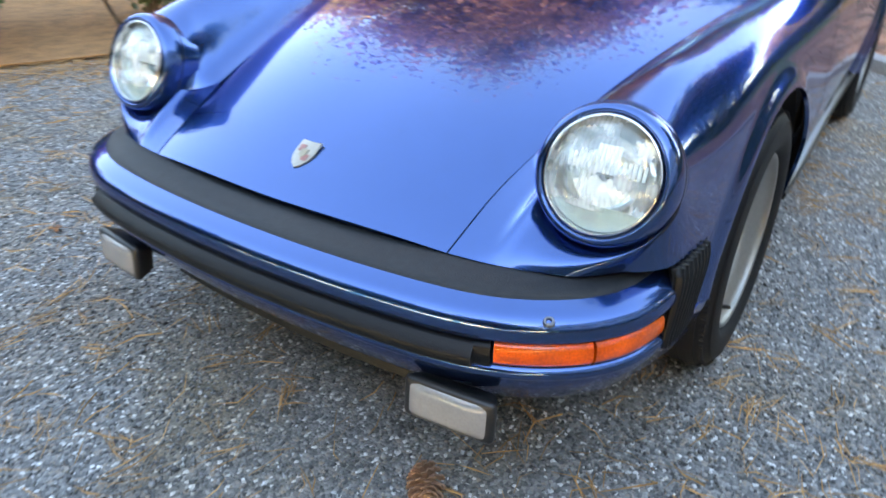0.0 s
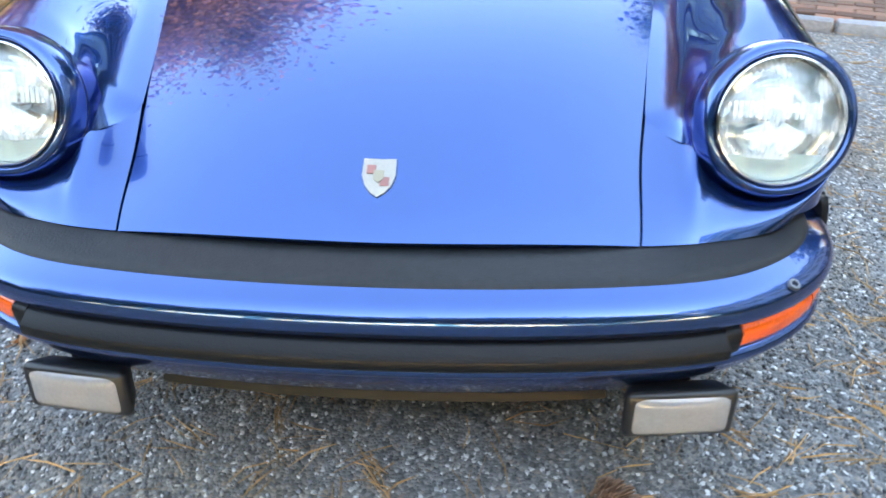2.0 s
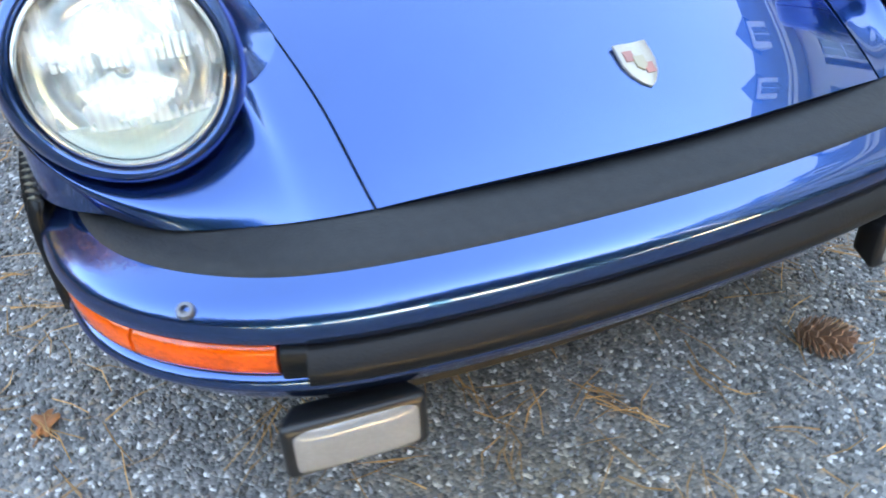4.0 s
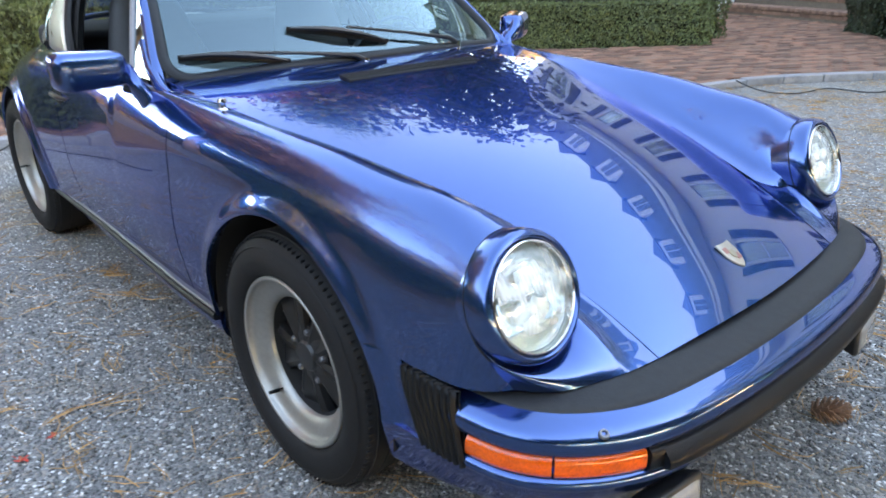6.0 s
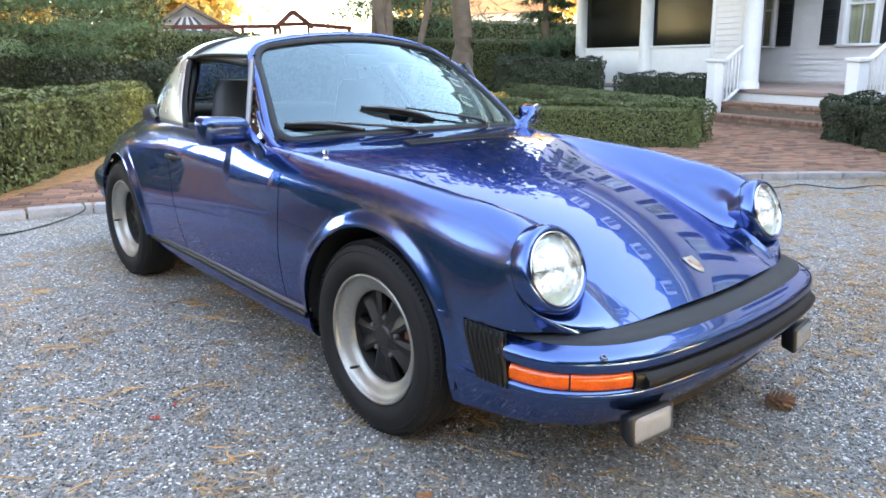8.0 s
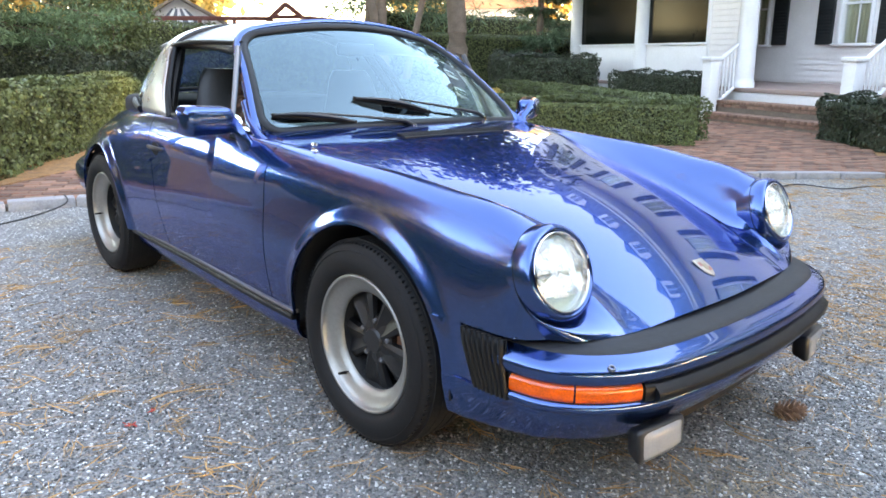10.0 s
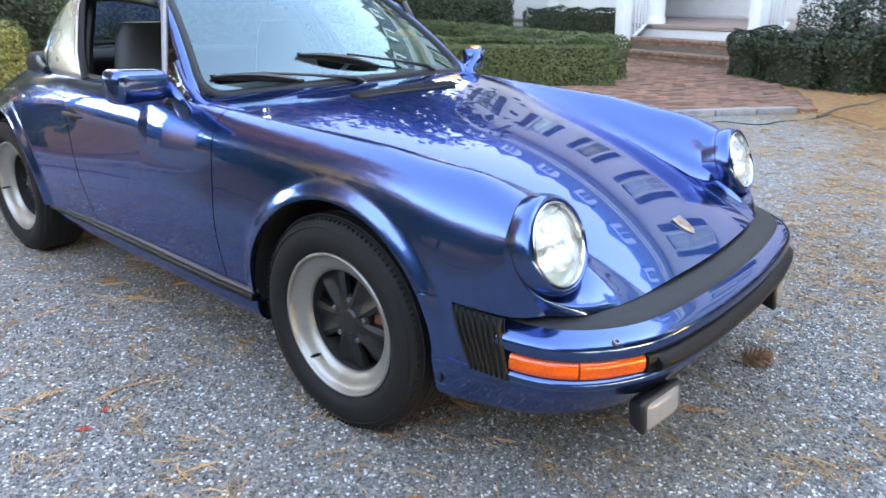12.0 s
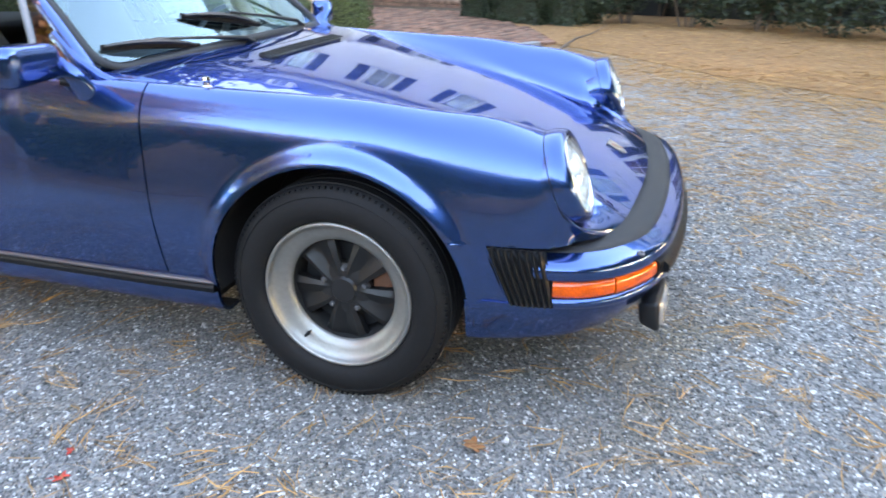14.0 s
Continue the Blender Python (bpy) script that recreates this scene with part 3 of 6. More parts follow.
WIN_L = [(-3.65, 0.68), (-0.92, 0.68), (2.2, 0.74), (4.8, 0.74), (7.6, 0.74), (10.4, 0.74), (13.0, 0.74)]
WIN_U = [(-8.5 + 3.5 * k, 0.95) for k in range(7)]
holes = [(x - w / 2, x + w / 2, 1.58, 3.25) for x, w in WIN_L] + [(x - w / 2, x + w / 2, 5.7, 7.95) for x, w in WIN_U]
wall_with_holes("wall", X0, X1, -0.8, 9.15, YW, 0.25, holes, CLAP, house)
sid = bmesh.new()


def clapboards(x0, x1, z0, z1, hs):
    n = int((z1 - z0) / 0.125)
    for k in range(n):
        z = z0 + 0.125 * k
        spans = [(x0, x1)]
        for h in hs:
            if h[2] - 0.06 < z + 0.06 < h[3] + 0.06:
                new_spans = []
                for a, b in spans:
                    if h[1] <= a or h[0] >= b:
                        new_spans.append((a, b))
                    else:
                        if h[0] > a:
                            new_spans.append((a, h[0]))
                        if h[1] < b:
                            new_spans.append((h[1], b))
                spans = new_spans
        for a, b in spans:
            vs = [sid.verts.new(p) for p in ((a, YW - 0.022, z), (b, YW - 0.022, z), (b, YW - 0.004, z + 0.125), (a, YW - 0.004, z + 0.125), (a, YW - 0.002, z), (b, YW - 0.002, z))]
            sid.faces.new((vs[0], vs[1], vs[2], vs[3]))
            sid.faces.new((vs[4], vs[5], vs[1], vs[0]))


clapboards(X0, X1, 0.75, 8.85, holes)
sd = part("siding", sid, CLAP, house, "overlapping white clapboards")
sd["kind"] = "stuff"


def window(x, w, z0, z1, curtain):
    fr = part("window", box((w + 0.16, 0.10, 0.07), (x, YW - 0.03, z1 + 0.03), 0.01), WHITE, house)
    part("sill", box((w + 0.34, 0.14, 0.055), (x, YW - 0.05, z0 - 0.03), 0.01), WHITE, fr)
    for sx in (-1, 1):
        part("jamb", box((0.08, 0.09, z1 - z0), (x + sx * (w / 2 + 0.035), YW - 0.03, (z0 + z1) / 2), 0.01), WHITE, fr)
    part("sash_bar", box((w, 0.05, 0.05), (x, YW + 0.05, (z0 + z1) / 2), 0.006), WHITE, fr)
    part("glazing_bar", box((0.025, 0.03, z1 - z0), (x, YW + 0.05, (z0 + z1) / 2), 0.004), WHITE, fr)
    p = part("pane", box((w, 0.008, z1 - z0), (x, YW + 0.07, (z0 + z1) / 2)), CLEAR if curtain else PANE, fr)
    if curtain:
        p.visible_shadow = False
        cv_ = []
        for i in range(41):
            for j in range(2):
                cv_.append((x - w / 2 + w * i / 40, YW + 0.12 + 0.015 * math.sin(i * 1.1) + 0.008 * math.sin(i * 2.7), z0 + (z1 - z0) * j))
        solid(mesh_ob("curtain", cv_, grid_faces(41, 2), CURTAIN, fr, "cream curtain"), 0.006)
    for sx in (-1, 1):
        sx_c = x + sx * (w / 2 + 0.40)
        sh = part("shutter", box((0.42, 0.045, z1 - z0 + 0.04), (sx_c, YW - 0.045, (z0 + z1) / 2), 0.006), SHUTTER, fr, "black louvred shutter")
        for k in range(2):
            zc = z0 + (z1 - z0) * (0.27 + 0.46 * k)
            for q in range(9):
                part("louvre", box((0.33, 0.012, 0.05), (0, 0, 0), 0, Matrix.Translation((sx_c, YW - 0.070, zc - 0.28 + 0.07 * q)) @ pose(0, 0, 0, 35, 0, 0)), SHUTTER, sh)


for k, (x, w) in enumerate(WIN_L):
    window(x, w, 1.58, 3.25, k < 3)
for x, w in WIN_U:
    window(x, w, 5.7, 7.95, True)
# porch
part("porch_floor", box((X1 + 8.6, 2.5, 0.09), ((X1 - 8.6) / 2, 2.15, 0.655), 0.01), PORCH_FLOOR, house, "brown painted porch floor")
part("porch_fascia", box((X1 + 8.6, 0.06, 0.24), ((X1 - 8.6) / 2, 0.96, 0.485), 0.008), WHITE, house, "white porch fascia")
part("porch_skirt", box((X1 + 8.6, 0.05, 1.0), ((X1 - 8.6) / 2, 1.02, -0.15)), SHUTTER, house, "dark lattice skirt")
for x in (-8.2, -5.17, -1.66):
    part("column", lathe([(0.23, 0.70), (0.23, 0.80), (0.205, 0.84), (0.205, 0.9), (0.20, 1.4), (0.18, 3.2), (0.22, 3.26), (0.22, 3.34)], 28, Matrix.Translation((x, 1.05, 0))), WHITE, house, "round white porch column")
for xa, xb in ((-8.0, -5.35), (-4.98, -2.85)):
    pn = part("porch_panel", box((xb - xa, 0.05, 0.92), ((xa + xb) / 2, 1.06, 1.15), 0.006), WHITE, house, "solid white porch parapet")
    part("parapet_cap", box((xb - xa, 0.14, 0.05), ((xa + xb) / 2, 1.06, 1.635), 0.012), WHITE, pn)
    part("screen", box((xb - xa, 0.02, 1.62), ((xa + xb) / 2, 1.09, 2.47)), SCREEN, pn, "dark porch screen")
part("porch_roof", box((7.8, 2.9, 0.35), (-5.1, 2.0, 3.52), 0.03), WHITE, house, "flat white porch roof")
pw = part("porch_wall", box((1.12, 0.06, 2.66), (-2.30, 1.10, 2.03)), CLAP, house, "white clapboard return of the porch")
for q in range(21):
    part("clapboard", box((1.12, 0.016, 0.122), (0, 0, 0), 0.002, Matrix.Translation((-2.30, 1.063, 0.78 + 0.125 * q)) @ pose(0, 0, 0, -7, 0, 0), 1), CLAP, pw)
part("corner_board", box((0.12, 0.09, 2.66), (-2.83, 1.09, 2.03), 0.006), WHITE, pw)
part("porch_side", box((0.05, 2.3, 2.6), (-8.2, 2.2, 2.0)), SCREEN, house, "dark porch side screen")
# stairs: brick treads, white rails
for k, (y0, z1) in enumerate(((0.0, 0.23), (0.34, 0.46))):
    stp = part("step", box((3.0, 0.9 - y0, z1 + 0.5), (-0.15, (0.9 + y0) / 2 + 0.02, (z1 - 0.06 - 0.5) / 2 - 0.03), 0.01), SAND, house, "brick step")
    for q in range(40):
        part("brick", box((0.070, 0.30, 0.062), (-1.62 + 0.0755 * q, y0 + 0.14, z1 - 0.03), 0.005), STEP_BRICK, stp)
    for q in range(14):
        part("brick", box((0.205, 0.05, 0.062), (-1.55 + 0.2155 * q, y0 + 0.035, z1 - 0.105), 0.005), STEP_BRICK, stp)
part("stone_edge", box((3.3, 0.16, 0.10), (-0.1, -0.10, -0.02), 0.02), GRANITE, house, "pale stone edge under the steps")
for x in (-1.72, 1.62):
    rail = part("stair_rail", box((0.24, 0.24, 1.35), (x, 0.18, 0.62), 0.012), WHITE, house, "white stair rail with square newel")
    part("newel_cap", box((0.31, 0.31, 0.07), (x, 0.18, 1.32), 0.015), WHITE, rail)
    part("handrail", tube([(x, 0.25, 1.18), (x, 1.0, 1.68)], 0.05, 8, flat=0.7), WHITE, rail)
    part("string", tube([(x, 0.25, 0.30), (x, 1.0, 0.80)], 0.05, 8, flat=0.7), WHITE, rail)
    for q in range(7):
        part("baluster", box((0.035, 0.035, 0.84), (x, 0.33 + 0.095 * q, 0.79 + 0.063 * q), 0.004), WHITE, rail)
for q in range(30):
    part("porch_baluster", box((0.035, 0.035, 0.80), (1.9 + 0.12 * q, 1.05, 1.15), 0.004), WHITE, house)
part("porch_handrail", box((3.7, 0.09, 0.06), (3.7, 1.05, 1.58), 0.012), WHITE, house)
# cornice, mansard and dormers
part("cornice", box((X1 - X0 + 1.0, 1.05, 0.26), ((X0 + X1) / 2, YW - 0.25, 9.11), 0.05), WHITE, house, "deep white cornice")
part("gutter", box((X1 - X0 + 1.1, 0.14, 0.16), ((X0 + X1) / 2, YW - 0.80, 9.29), 0.04), WHITE, house)
bm = bmesh.new()
pr = [(YW - 0.65, 9.3), (YW + 0.55, 12.1), (YW + 5.0, 13.3), (YW + 9.1, 12.1), (YW + 10.3, 9.3)]
ends = [[bm.verts.new((x, y, z)) for y, z in pr] for x in (X0 - 0.4, X1 + 0.4)]
for i in range(4):
    bm.faces.new((ends[0][i], ends[0][i + 1], ends[1][i + 1], ends[1][i]))
bm.faces.new(ends[0])
bm.faces.new(ends[1][::-1])
bm.faces.new((ends[0][4], ends[0][0], ends[1][0], ends[1][4]))
part("roof", bm, ROOF, house, "dark slate mansard roof")
part("side_wall", box((0.25, 9.5, 9.25), (X0 + 0.125, YW + 5.0, 3.825)), CLAP, house)
part("side_wall", box((0.25, 9.5, 9.25), (X1 - 0.125, YW + 5.0, 3.825)), CLAP, house)
part("rear_wall", box((X1 - X0, 0.25, 9.25), ((X0 + X1) / 2, YW + 9.7, 3.825)), CLAP, house)
for x in [-7.6 + 3.1 * k for k in range(8)]:
    dm = part("dormer", box((1.35, 1.7, 1.75), (x, YW + 0.65, 10.5), 0.02), WHITE, house, "gabled white dormer")
    part("dormer_roof", prism([(-0.90, 0.0), (0.0, 0.72), (0.90, 0.0)], 0, 1.9, Matrix.Translation((x, YW + 1.6, 11.36)) @ pose(0, 0, 0, 90, 0, 0)), ROOF, dm)
    part("pane", box((0.72, 0.03, 1.25), (x, YW - 0.215, 10.5)), PANE, dm)
    part("casing", box((0.04, 0.05, 1.25), (x, YW - 0.225, 10.5)), WHITE, dm)

# ---------------------------------------------------------------- the car: x forward from the front axle, y to its own port side, z up from the gravel
CAR = thing("sports_car", SITE, "glossy metallic blue targa sports car parked on grey gravel", "car")
HEAD = Vector((0.59, 0.612, 0.651))
LEAN = radians(20.8)
RX = 0.560  # where the wing ends behind the lamp ring
AXLES = ((0.0, 0.365), (-2.272, 0.362))

hood_mid = spline([0.78, 0.757, 0.66, 0.5, 0.3, 0.1, -0.1, -0.35, -0.5, -0.62, -0.8], [0.497, 0.512, 0.566, 0.640, 0.712, 0.765, 0.805, 0.850, 0.872, 0.888, 0.905])
hood_half = spline([0.757, 0.728, 0.6, 0.5, 0.3, 0.1, -0.1, -0.37, -0.6, -0.8], [0.395, 0.400, 0.413, 0.430, 0.469, 0.511, 0.554, 0.625, 0.661, 0.675])
hood_drop = spline([0.76, 0.728, 0.5, 0.3, -0.1, -0.37, -0.6, -0.8], [0.028, 0.028, 0.034, 0.036, 0.034, 0.028, 0.026, 0.03])


def hood_z(x, y):
    return hood_mid(x) - hood_drop(x) * (abs(y) / hood_half(x)) ** 2.6


def ring_point(a, r=0.1205):
    a = radians(a)
    return (HEAD.y + r * math.sin(a), HEAD.z - 0.009 + r * math.cos(a) * math.cos(LEAN))


# Stations: crown, shoulder, waist, lower side, sill as (half-width, height).
STATIONS = [
    (0.47, ((0.520, 0.700), (0.622, 0.781), (0.694, 0.742), (0.737, 0.630), (0.741, 0.510), (0.735, 0.40))),
    (0.30, ((0.545, 0.738), (0.635, 0.801), (0.706, 0.768), (0.750, 0.640), (0.756, 0.500), (0.748, 0.32))),
    (0.10, ((0.582, 0.778), (0.645, 0.820), (0.715, 0.790), (0.757, 0.660), (0.765, 0.500), (0.757, 0.30))),
    (-0.10, ((0.612, 0.805), (0.657, 0.831), (0.722, 0.800), (0.762, 0.665), (0.770, 0.500), (0.760, 0.30))),
    (-0.35, ((0.648, 0.832), (0.674, 0.842), (0.730, 0.812), (0.768, 0.670), (0.776, 0.500), (0.752, 0.30))),
    (-0.62, ((0.668, 0.853), (0.688, 0.855), (0.738, 0.820), (0.774, 0.675), (0.782, 0.500), (0.750, 0.30))),
    (-0.90, ((0.672, 0.870), (0.700, 0.868), (0.748, 0.828), (0.780, 0.680), (0.787, 0.500), (0.752, 0.30))),
    (-1.30, ((0.670, 0.876), (0.705, 0.873), (0.754, 0.832), (0.786, 0.680), (0.792, 0.500), (0.758, 0.30))),
    (-1.70, ((0.655, 0.876), (0.692, 0.870), (0.750, 0.830), (0.790, 0.680), (0.798, 0.500), (0.770, 0.30))),
    (-2.00, ((0.630, 0.868), (0.672, 0.856), (0.742, 0.810), (0.797, 0.670), (0.806, 0.500), (0.785, 0.30))),
    (-2.27, ((0.600, 0.850), (0.648, 0.828), (0.722, 0.772), (0.786, 0.650), (0.800, 0.500), (0.780, 0.30))),
    (-2.60, ((0.555, 0.795), (0.610, 0.765), (0.685, 0.710), (0.752, 0.605), (0.770, 0.480), (0.750, 0.30))),
    (-2.90, ((0.480, 0.705), (0.540, 0.675), (0.615, 0.625), (0.680, 0.545), (0.700, 0.450), (0.680, 0.32))),
    (-3.12, ((0.400, 0.610), (0.470, 0.590), (0.540, 0.555), (0.600, 0.500), (0.625, 0.430), (0.610, 0.34))),
]
RING = (RX, [ring_point(a) for a in (-62, 0, 42, 84)] + [(0.722, 0.585), (0.672, 0.503)])
ALL = [RING] + STATIONS
CTRL = [[(spline([s[0] for s in ALL], [s[1][k][c] for s in ALL])) for c in (0, 1)] for k in range(6)]


def inner_point(x):
    """Where the wing meets the hood: at the seam, and forward of it on the lamp's tube."""
    if x <= 0.47:
        return hood_half(max(x, -0.8)), hood_z(max(x, -0.8), hood_half(max(x, -0.8)))
    f = (x - 0.47) / (RX - 0.47)
    f = f * f * (3 - 2 * f)
    y, b = hood_half(x), ring_point(-114)
    return y + (b[0] - y) * f, hood_z(x, y) + (b[1] - hood_z(x, y)) * f


def tilt(x):
    if x > 0.02:
        f = min(1.0, (x - 0.02) / (RX - 0.02))
        return math.tan(LEAN) * f * f * (3 - 2 * f)
    f = max(0.0, 1 - abs(x + 1.54) / 0.45)
    return 0.29 * f * f * (3 - 2 * f)


def section(x, n_in, n_out):
    """Points (y, z) of the skin at station x: n_in from hood seam to crown, n_out from crown to sill."""
    pts = ([inner_point(x)] if x > -0.95 else [(CTRL[0][0](x) - 0.03, CTRL[0][1](x) + 0.004)]) + [(CTRL[k][0](x), CTRL[k][1](x)) for k in range(6)]
    low = min(1.0, max(0.0, (min(x, 0.47) + 0.15) / 0.5))
    (y0, z0), (y1, z1) = pts[0], pts[1]
    flat = (y0 + 0.42 * (y1 - y0), z0 + (0.42 - 0.24 * low * low * (3 - 2 * low)) * (z1 - z0))  # a flat strip beside the hood seam
    if x > 0.47:
        f = (x - 0.47) / (RX - 0.47)
        f = f * f * (3 - 2 * f)
        flat = tuple(a + (b - a) * f for a, b in zip(flat, ring_point(-88)))
    p = np.array(pts[:1] + [flat] + pts[1:])
    s = np.concatenate([[0], np.cumsum(np.linalg.norm(np.diff(p, axis=0), axis=1))])
    fy, fz = spline(s, p[:, 0]), spline(s, p[:, 1])
    s = np.delete(s, 1)
    q = list(np.linspace(0, s[2], n_in)) + list(np.linspace(s[2], s[6], n_out))[1:]
    return [(fy(t), fz(t)) for t in q], (fy, fz, s)


def side_y(x, z):
    """Half-width of the skin below the shoulder at height z."""
    _, (fy, fz, s) = section(x, 2, 2)
    q = np.linspace(s[3], s[6] + 0.1, 60)
    zs = np.array([fz(t) for t in q])
    return float(np.interp(-z, -zs, [fy(t) for t in q]))


def flare(x, z):
    """The rolled lip that swells round each wheel."""
    d = 0.0
    for ax, r in AXLES:
        rr = math.hypot(x - ax, z - 0.31)
        amp = 0.016 if ax == 0 else 0.022
        t = (rr - r) / 0.055
        if z > 0.2 and t < 1:
            d = max(d, amp * (1 - max(t, 0)) ** 2 * (1 + 2 * max(t, 0)))
    return d


def skin(xs, n_in, n_out, s, inner, low=0.30):
    """A panel of the skin between stations; wheel openings and the lower edge cut true."""
    n = n_in + n_out - 1
    verts, first = [], 0 if inner else n_in - 1
    raw = []
    for x in xs:
        pts, _ = section(x, n_in, n_out)
        for y, z in pts[first:]:
            raw.append([x - (z - 0.651) * tilt(x), y, z])
    nv = n - first
    bad = []
    for v in raw:
        b = v[2] < low - 1e-6 or (v[0] > 0.2 and v[2] < 0.503 - 1e-6)
        for ax, r in AXLES:
            b = b or math.hypot(v[0] - ax, v[2] - 0.31) < r
        bad.append(b)
    faces = grid_faces(len(xs), nv, keep=lambda q: not all(bad[k] for k in q), flip=s < 0)
    used = {k for f in faces for k in f}
    for k in used:
        v = raw[k]
        if bad[k]:
            for _ in range(2):
                lo = 0.503 if v[0] > 0.2 else low
                v[2] = max(v[2], lo)
                for ax, r in AXLES:
                    d = math.hypot(v[0] - ax, v[2] - 0.31)
                    if d < r:
                        v[0] += (v[0] - ax) * (r - d) / d
                        v[2] += (v[2] - 0.31) * (r - d) / d
            v[1] = side_y(v[0] + (v[2] - 0.651) * tilt(v[0]), v[2])
    for k in used:
        v = raw[k]
        if v[2] < 0.80:
            v[1] += flare(v[0], v[2])
    remap = {k: i for i, k in enumerate(sorted(used))}
    return [(raw[k][0], s * raw[k][1], raw[k][2]) for k in sorted(used)], [tuple(remap[k] for k in f) for f in faces]


def steps(a, b, d):
    n = max(2, int(round(abs(b - a) / d)) + 1)
    return list(np.linspace(a, b, n))


# hood
def build_hood():
    verts = []
    nu, nw = 90, 61
    for i in range(nu):
        u = i / (nu - 1)
        for j in range(nw):
            w = -1 + 2 * j / (nw - 1)
            x = 0.7
            for _ in range(4):
                y = w * (hood_half(x) - 0.0012)
                xf = 0.757 - 0.029 * (y / 0.4) ** 2
                xr = -0.50 - 0.11 * (y / 0.64) ** 2
                x = xf + (xr - xf) * u
            z = hood_z(x, y)
            verts.append((x, y, z))
    ob = mesh_ob("hood", verts, grid_faces(nu, nw), PAINT, CAR)
    return solid(ob, 0.012)


build_hood()

# cowl between hood and windshield
cv = []
for i in range(14):
    for j in range(41):
        w = -1 + j / 20
        y = w * 0.66
        x0 = -0.504 - 0.11 * (y / 0.64) ** 2
        x1 = -0.67 - 0.07 * w * w
        x = x0 + (x1 - x0) * i / 13
        cv.append((x, y * (hood_half(x) - 0.002) / 0.66, hood_z(x, y * (hood_half(x) - 0.002) / 0.66)))
solid(mesh_ob("cowl", cv, grid_faces(14, 41), PAINT, CAR), 0.012)

for s in (1, -1):
    # wing, door, rear quarter
    v, f = skin(steps(RX, -0.528, 0.0125), 26, 62, s, True)
    solid(mesh_ob("front_wing", v, f, PAINT, CAR), 0.010)
    v, f = skin(steps(-0.533, -0.80, 0.02), 12, 4, s, True)
    half = [fc for fc in f if all(abs(v[q][1]) < 0.70 for q in fc)]
    used = sorted({q for fc in half for q in fc})
    solid(mesh_ob("pillar_base", [v[q] for q in used], [tuple(used.index(q) for q in fc) for fc in half], PAINT, CAR), 0.008)
    v, f = skin(steps(-0.533, -1.537, 0.02), 3, 62, s, False)
    door = solid(mesh_ob("door", v, f, PAINT, CAR), 0.012)
    v, f = skin(steps(-1.543, -3.12, 0.0125), 26, 62, s, True)
    solid(mesh_ob("rear_quarter", v, f, PAINT, CAR), 0.010)
    # handle
    hm = Matrix.Translation((-1.49, s * 0.772, 0.735))
    bm = tube([(-0.085, 0, 0), (-0.06, s * 0.022, 0.004), (0.045, s * 0.024, 0.004), (0.085, s * 0.004, 0)], [0.006, 0.009, 0.009, 0.007], 10)
    bmesh.ops.transform(bm, matrix=hm, verts=bm.verts)
    part("handle", bm, BLACK, door, "black door handle")
    # Raised dark disc: the recess and its shade are only put in as colour.
    cup = lathe([(0.0, 0.004), (0.034, 0.004), (0.046, 0.002), (0.050, -0.006)], 28, hm @ Matrix.Translation((-0.005, s * 0.010, -0.004)) @ pose(0, 0, 0, -90 * s, 0, 0) @ Matrix.Diagonal((1.0, 0.62, 1.0, 1.0)))
    part("handle_cup", cup, DARK, door, "dark disc in place of a shaded recess behind the handle")
    bm = lathe([(0.0, 0.006), (0.011, 0.006), (0.013, 0.0)], 16, hm @ Matrix.Translation((0.01, s * 0.006, -0.05)) @ pose(0, 0, 0, -90 * s, 0, 0))
    part("lock", bm, CHROME, door, "chrome lock cylinder")
    # inner face of the door and its top rail
    v2 = [(x, s * (side_y(x, z) - 0.06), z) for x in np.linspace(-0.60, -1.50, 12) for z in np.linspace(0.34, 0.80, 8)]
    solid(mesh_ob("door_card", v2, grid_faces(12, 8), LEATHER, door, "black door card"), 0.01)
    bm = tube([(x, s * (CTRL[1][0](x) - 0.006), CTRL[1][1](x) + 0.006) for x in np.linspace(-0.78, -1.50, 12)], 0.011, 8)
    part("window_seal", bm, RUBBER, door, "black rubber window seal")

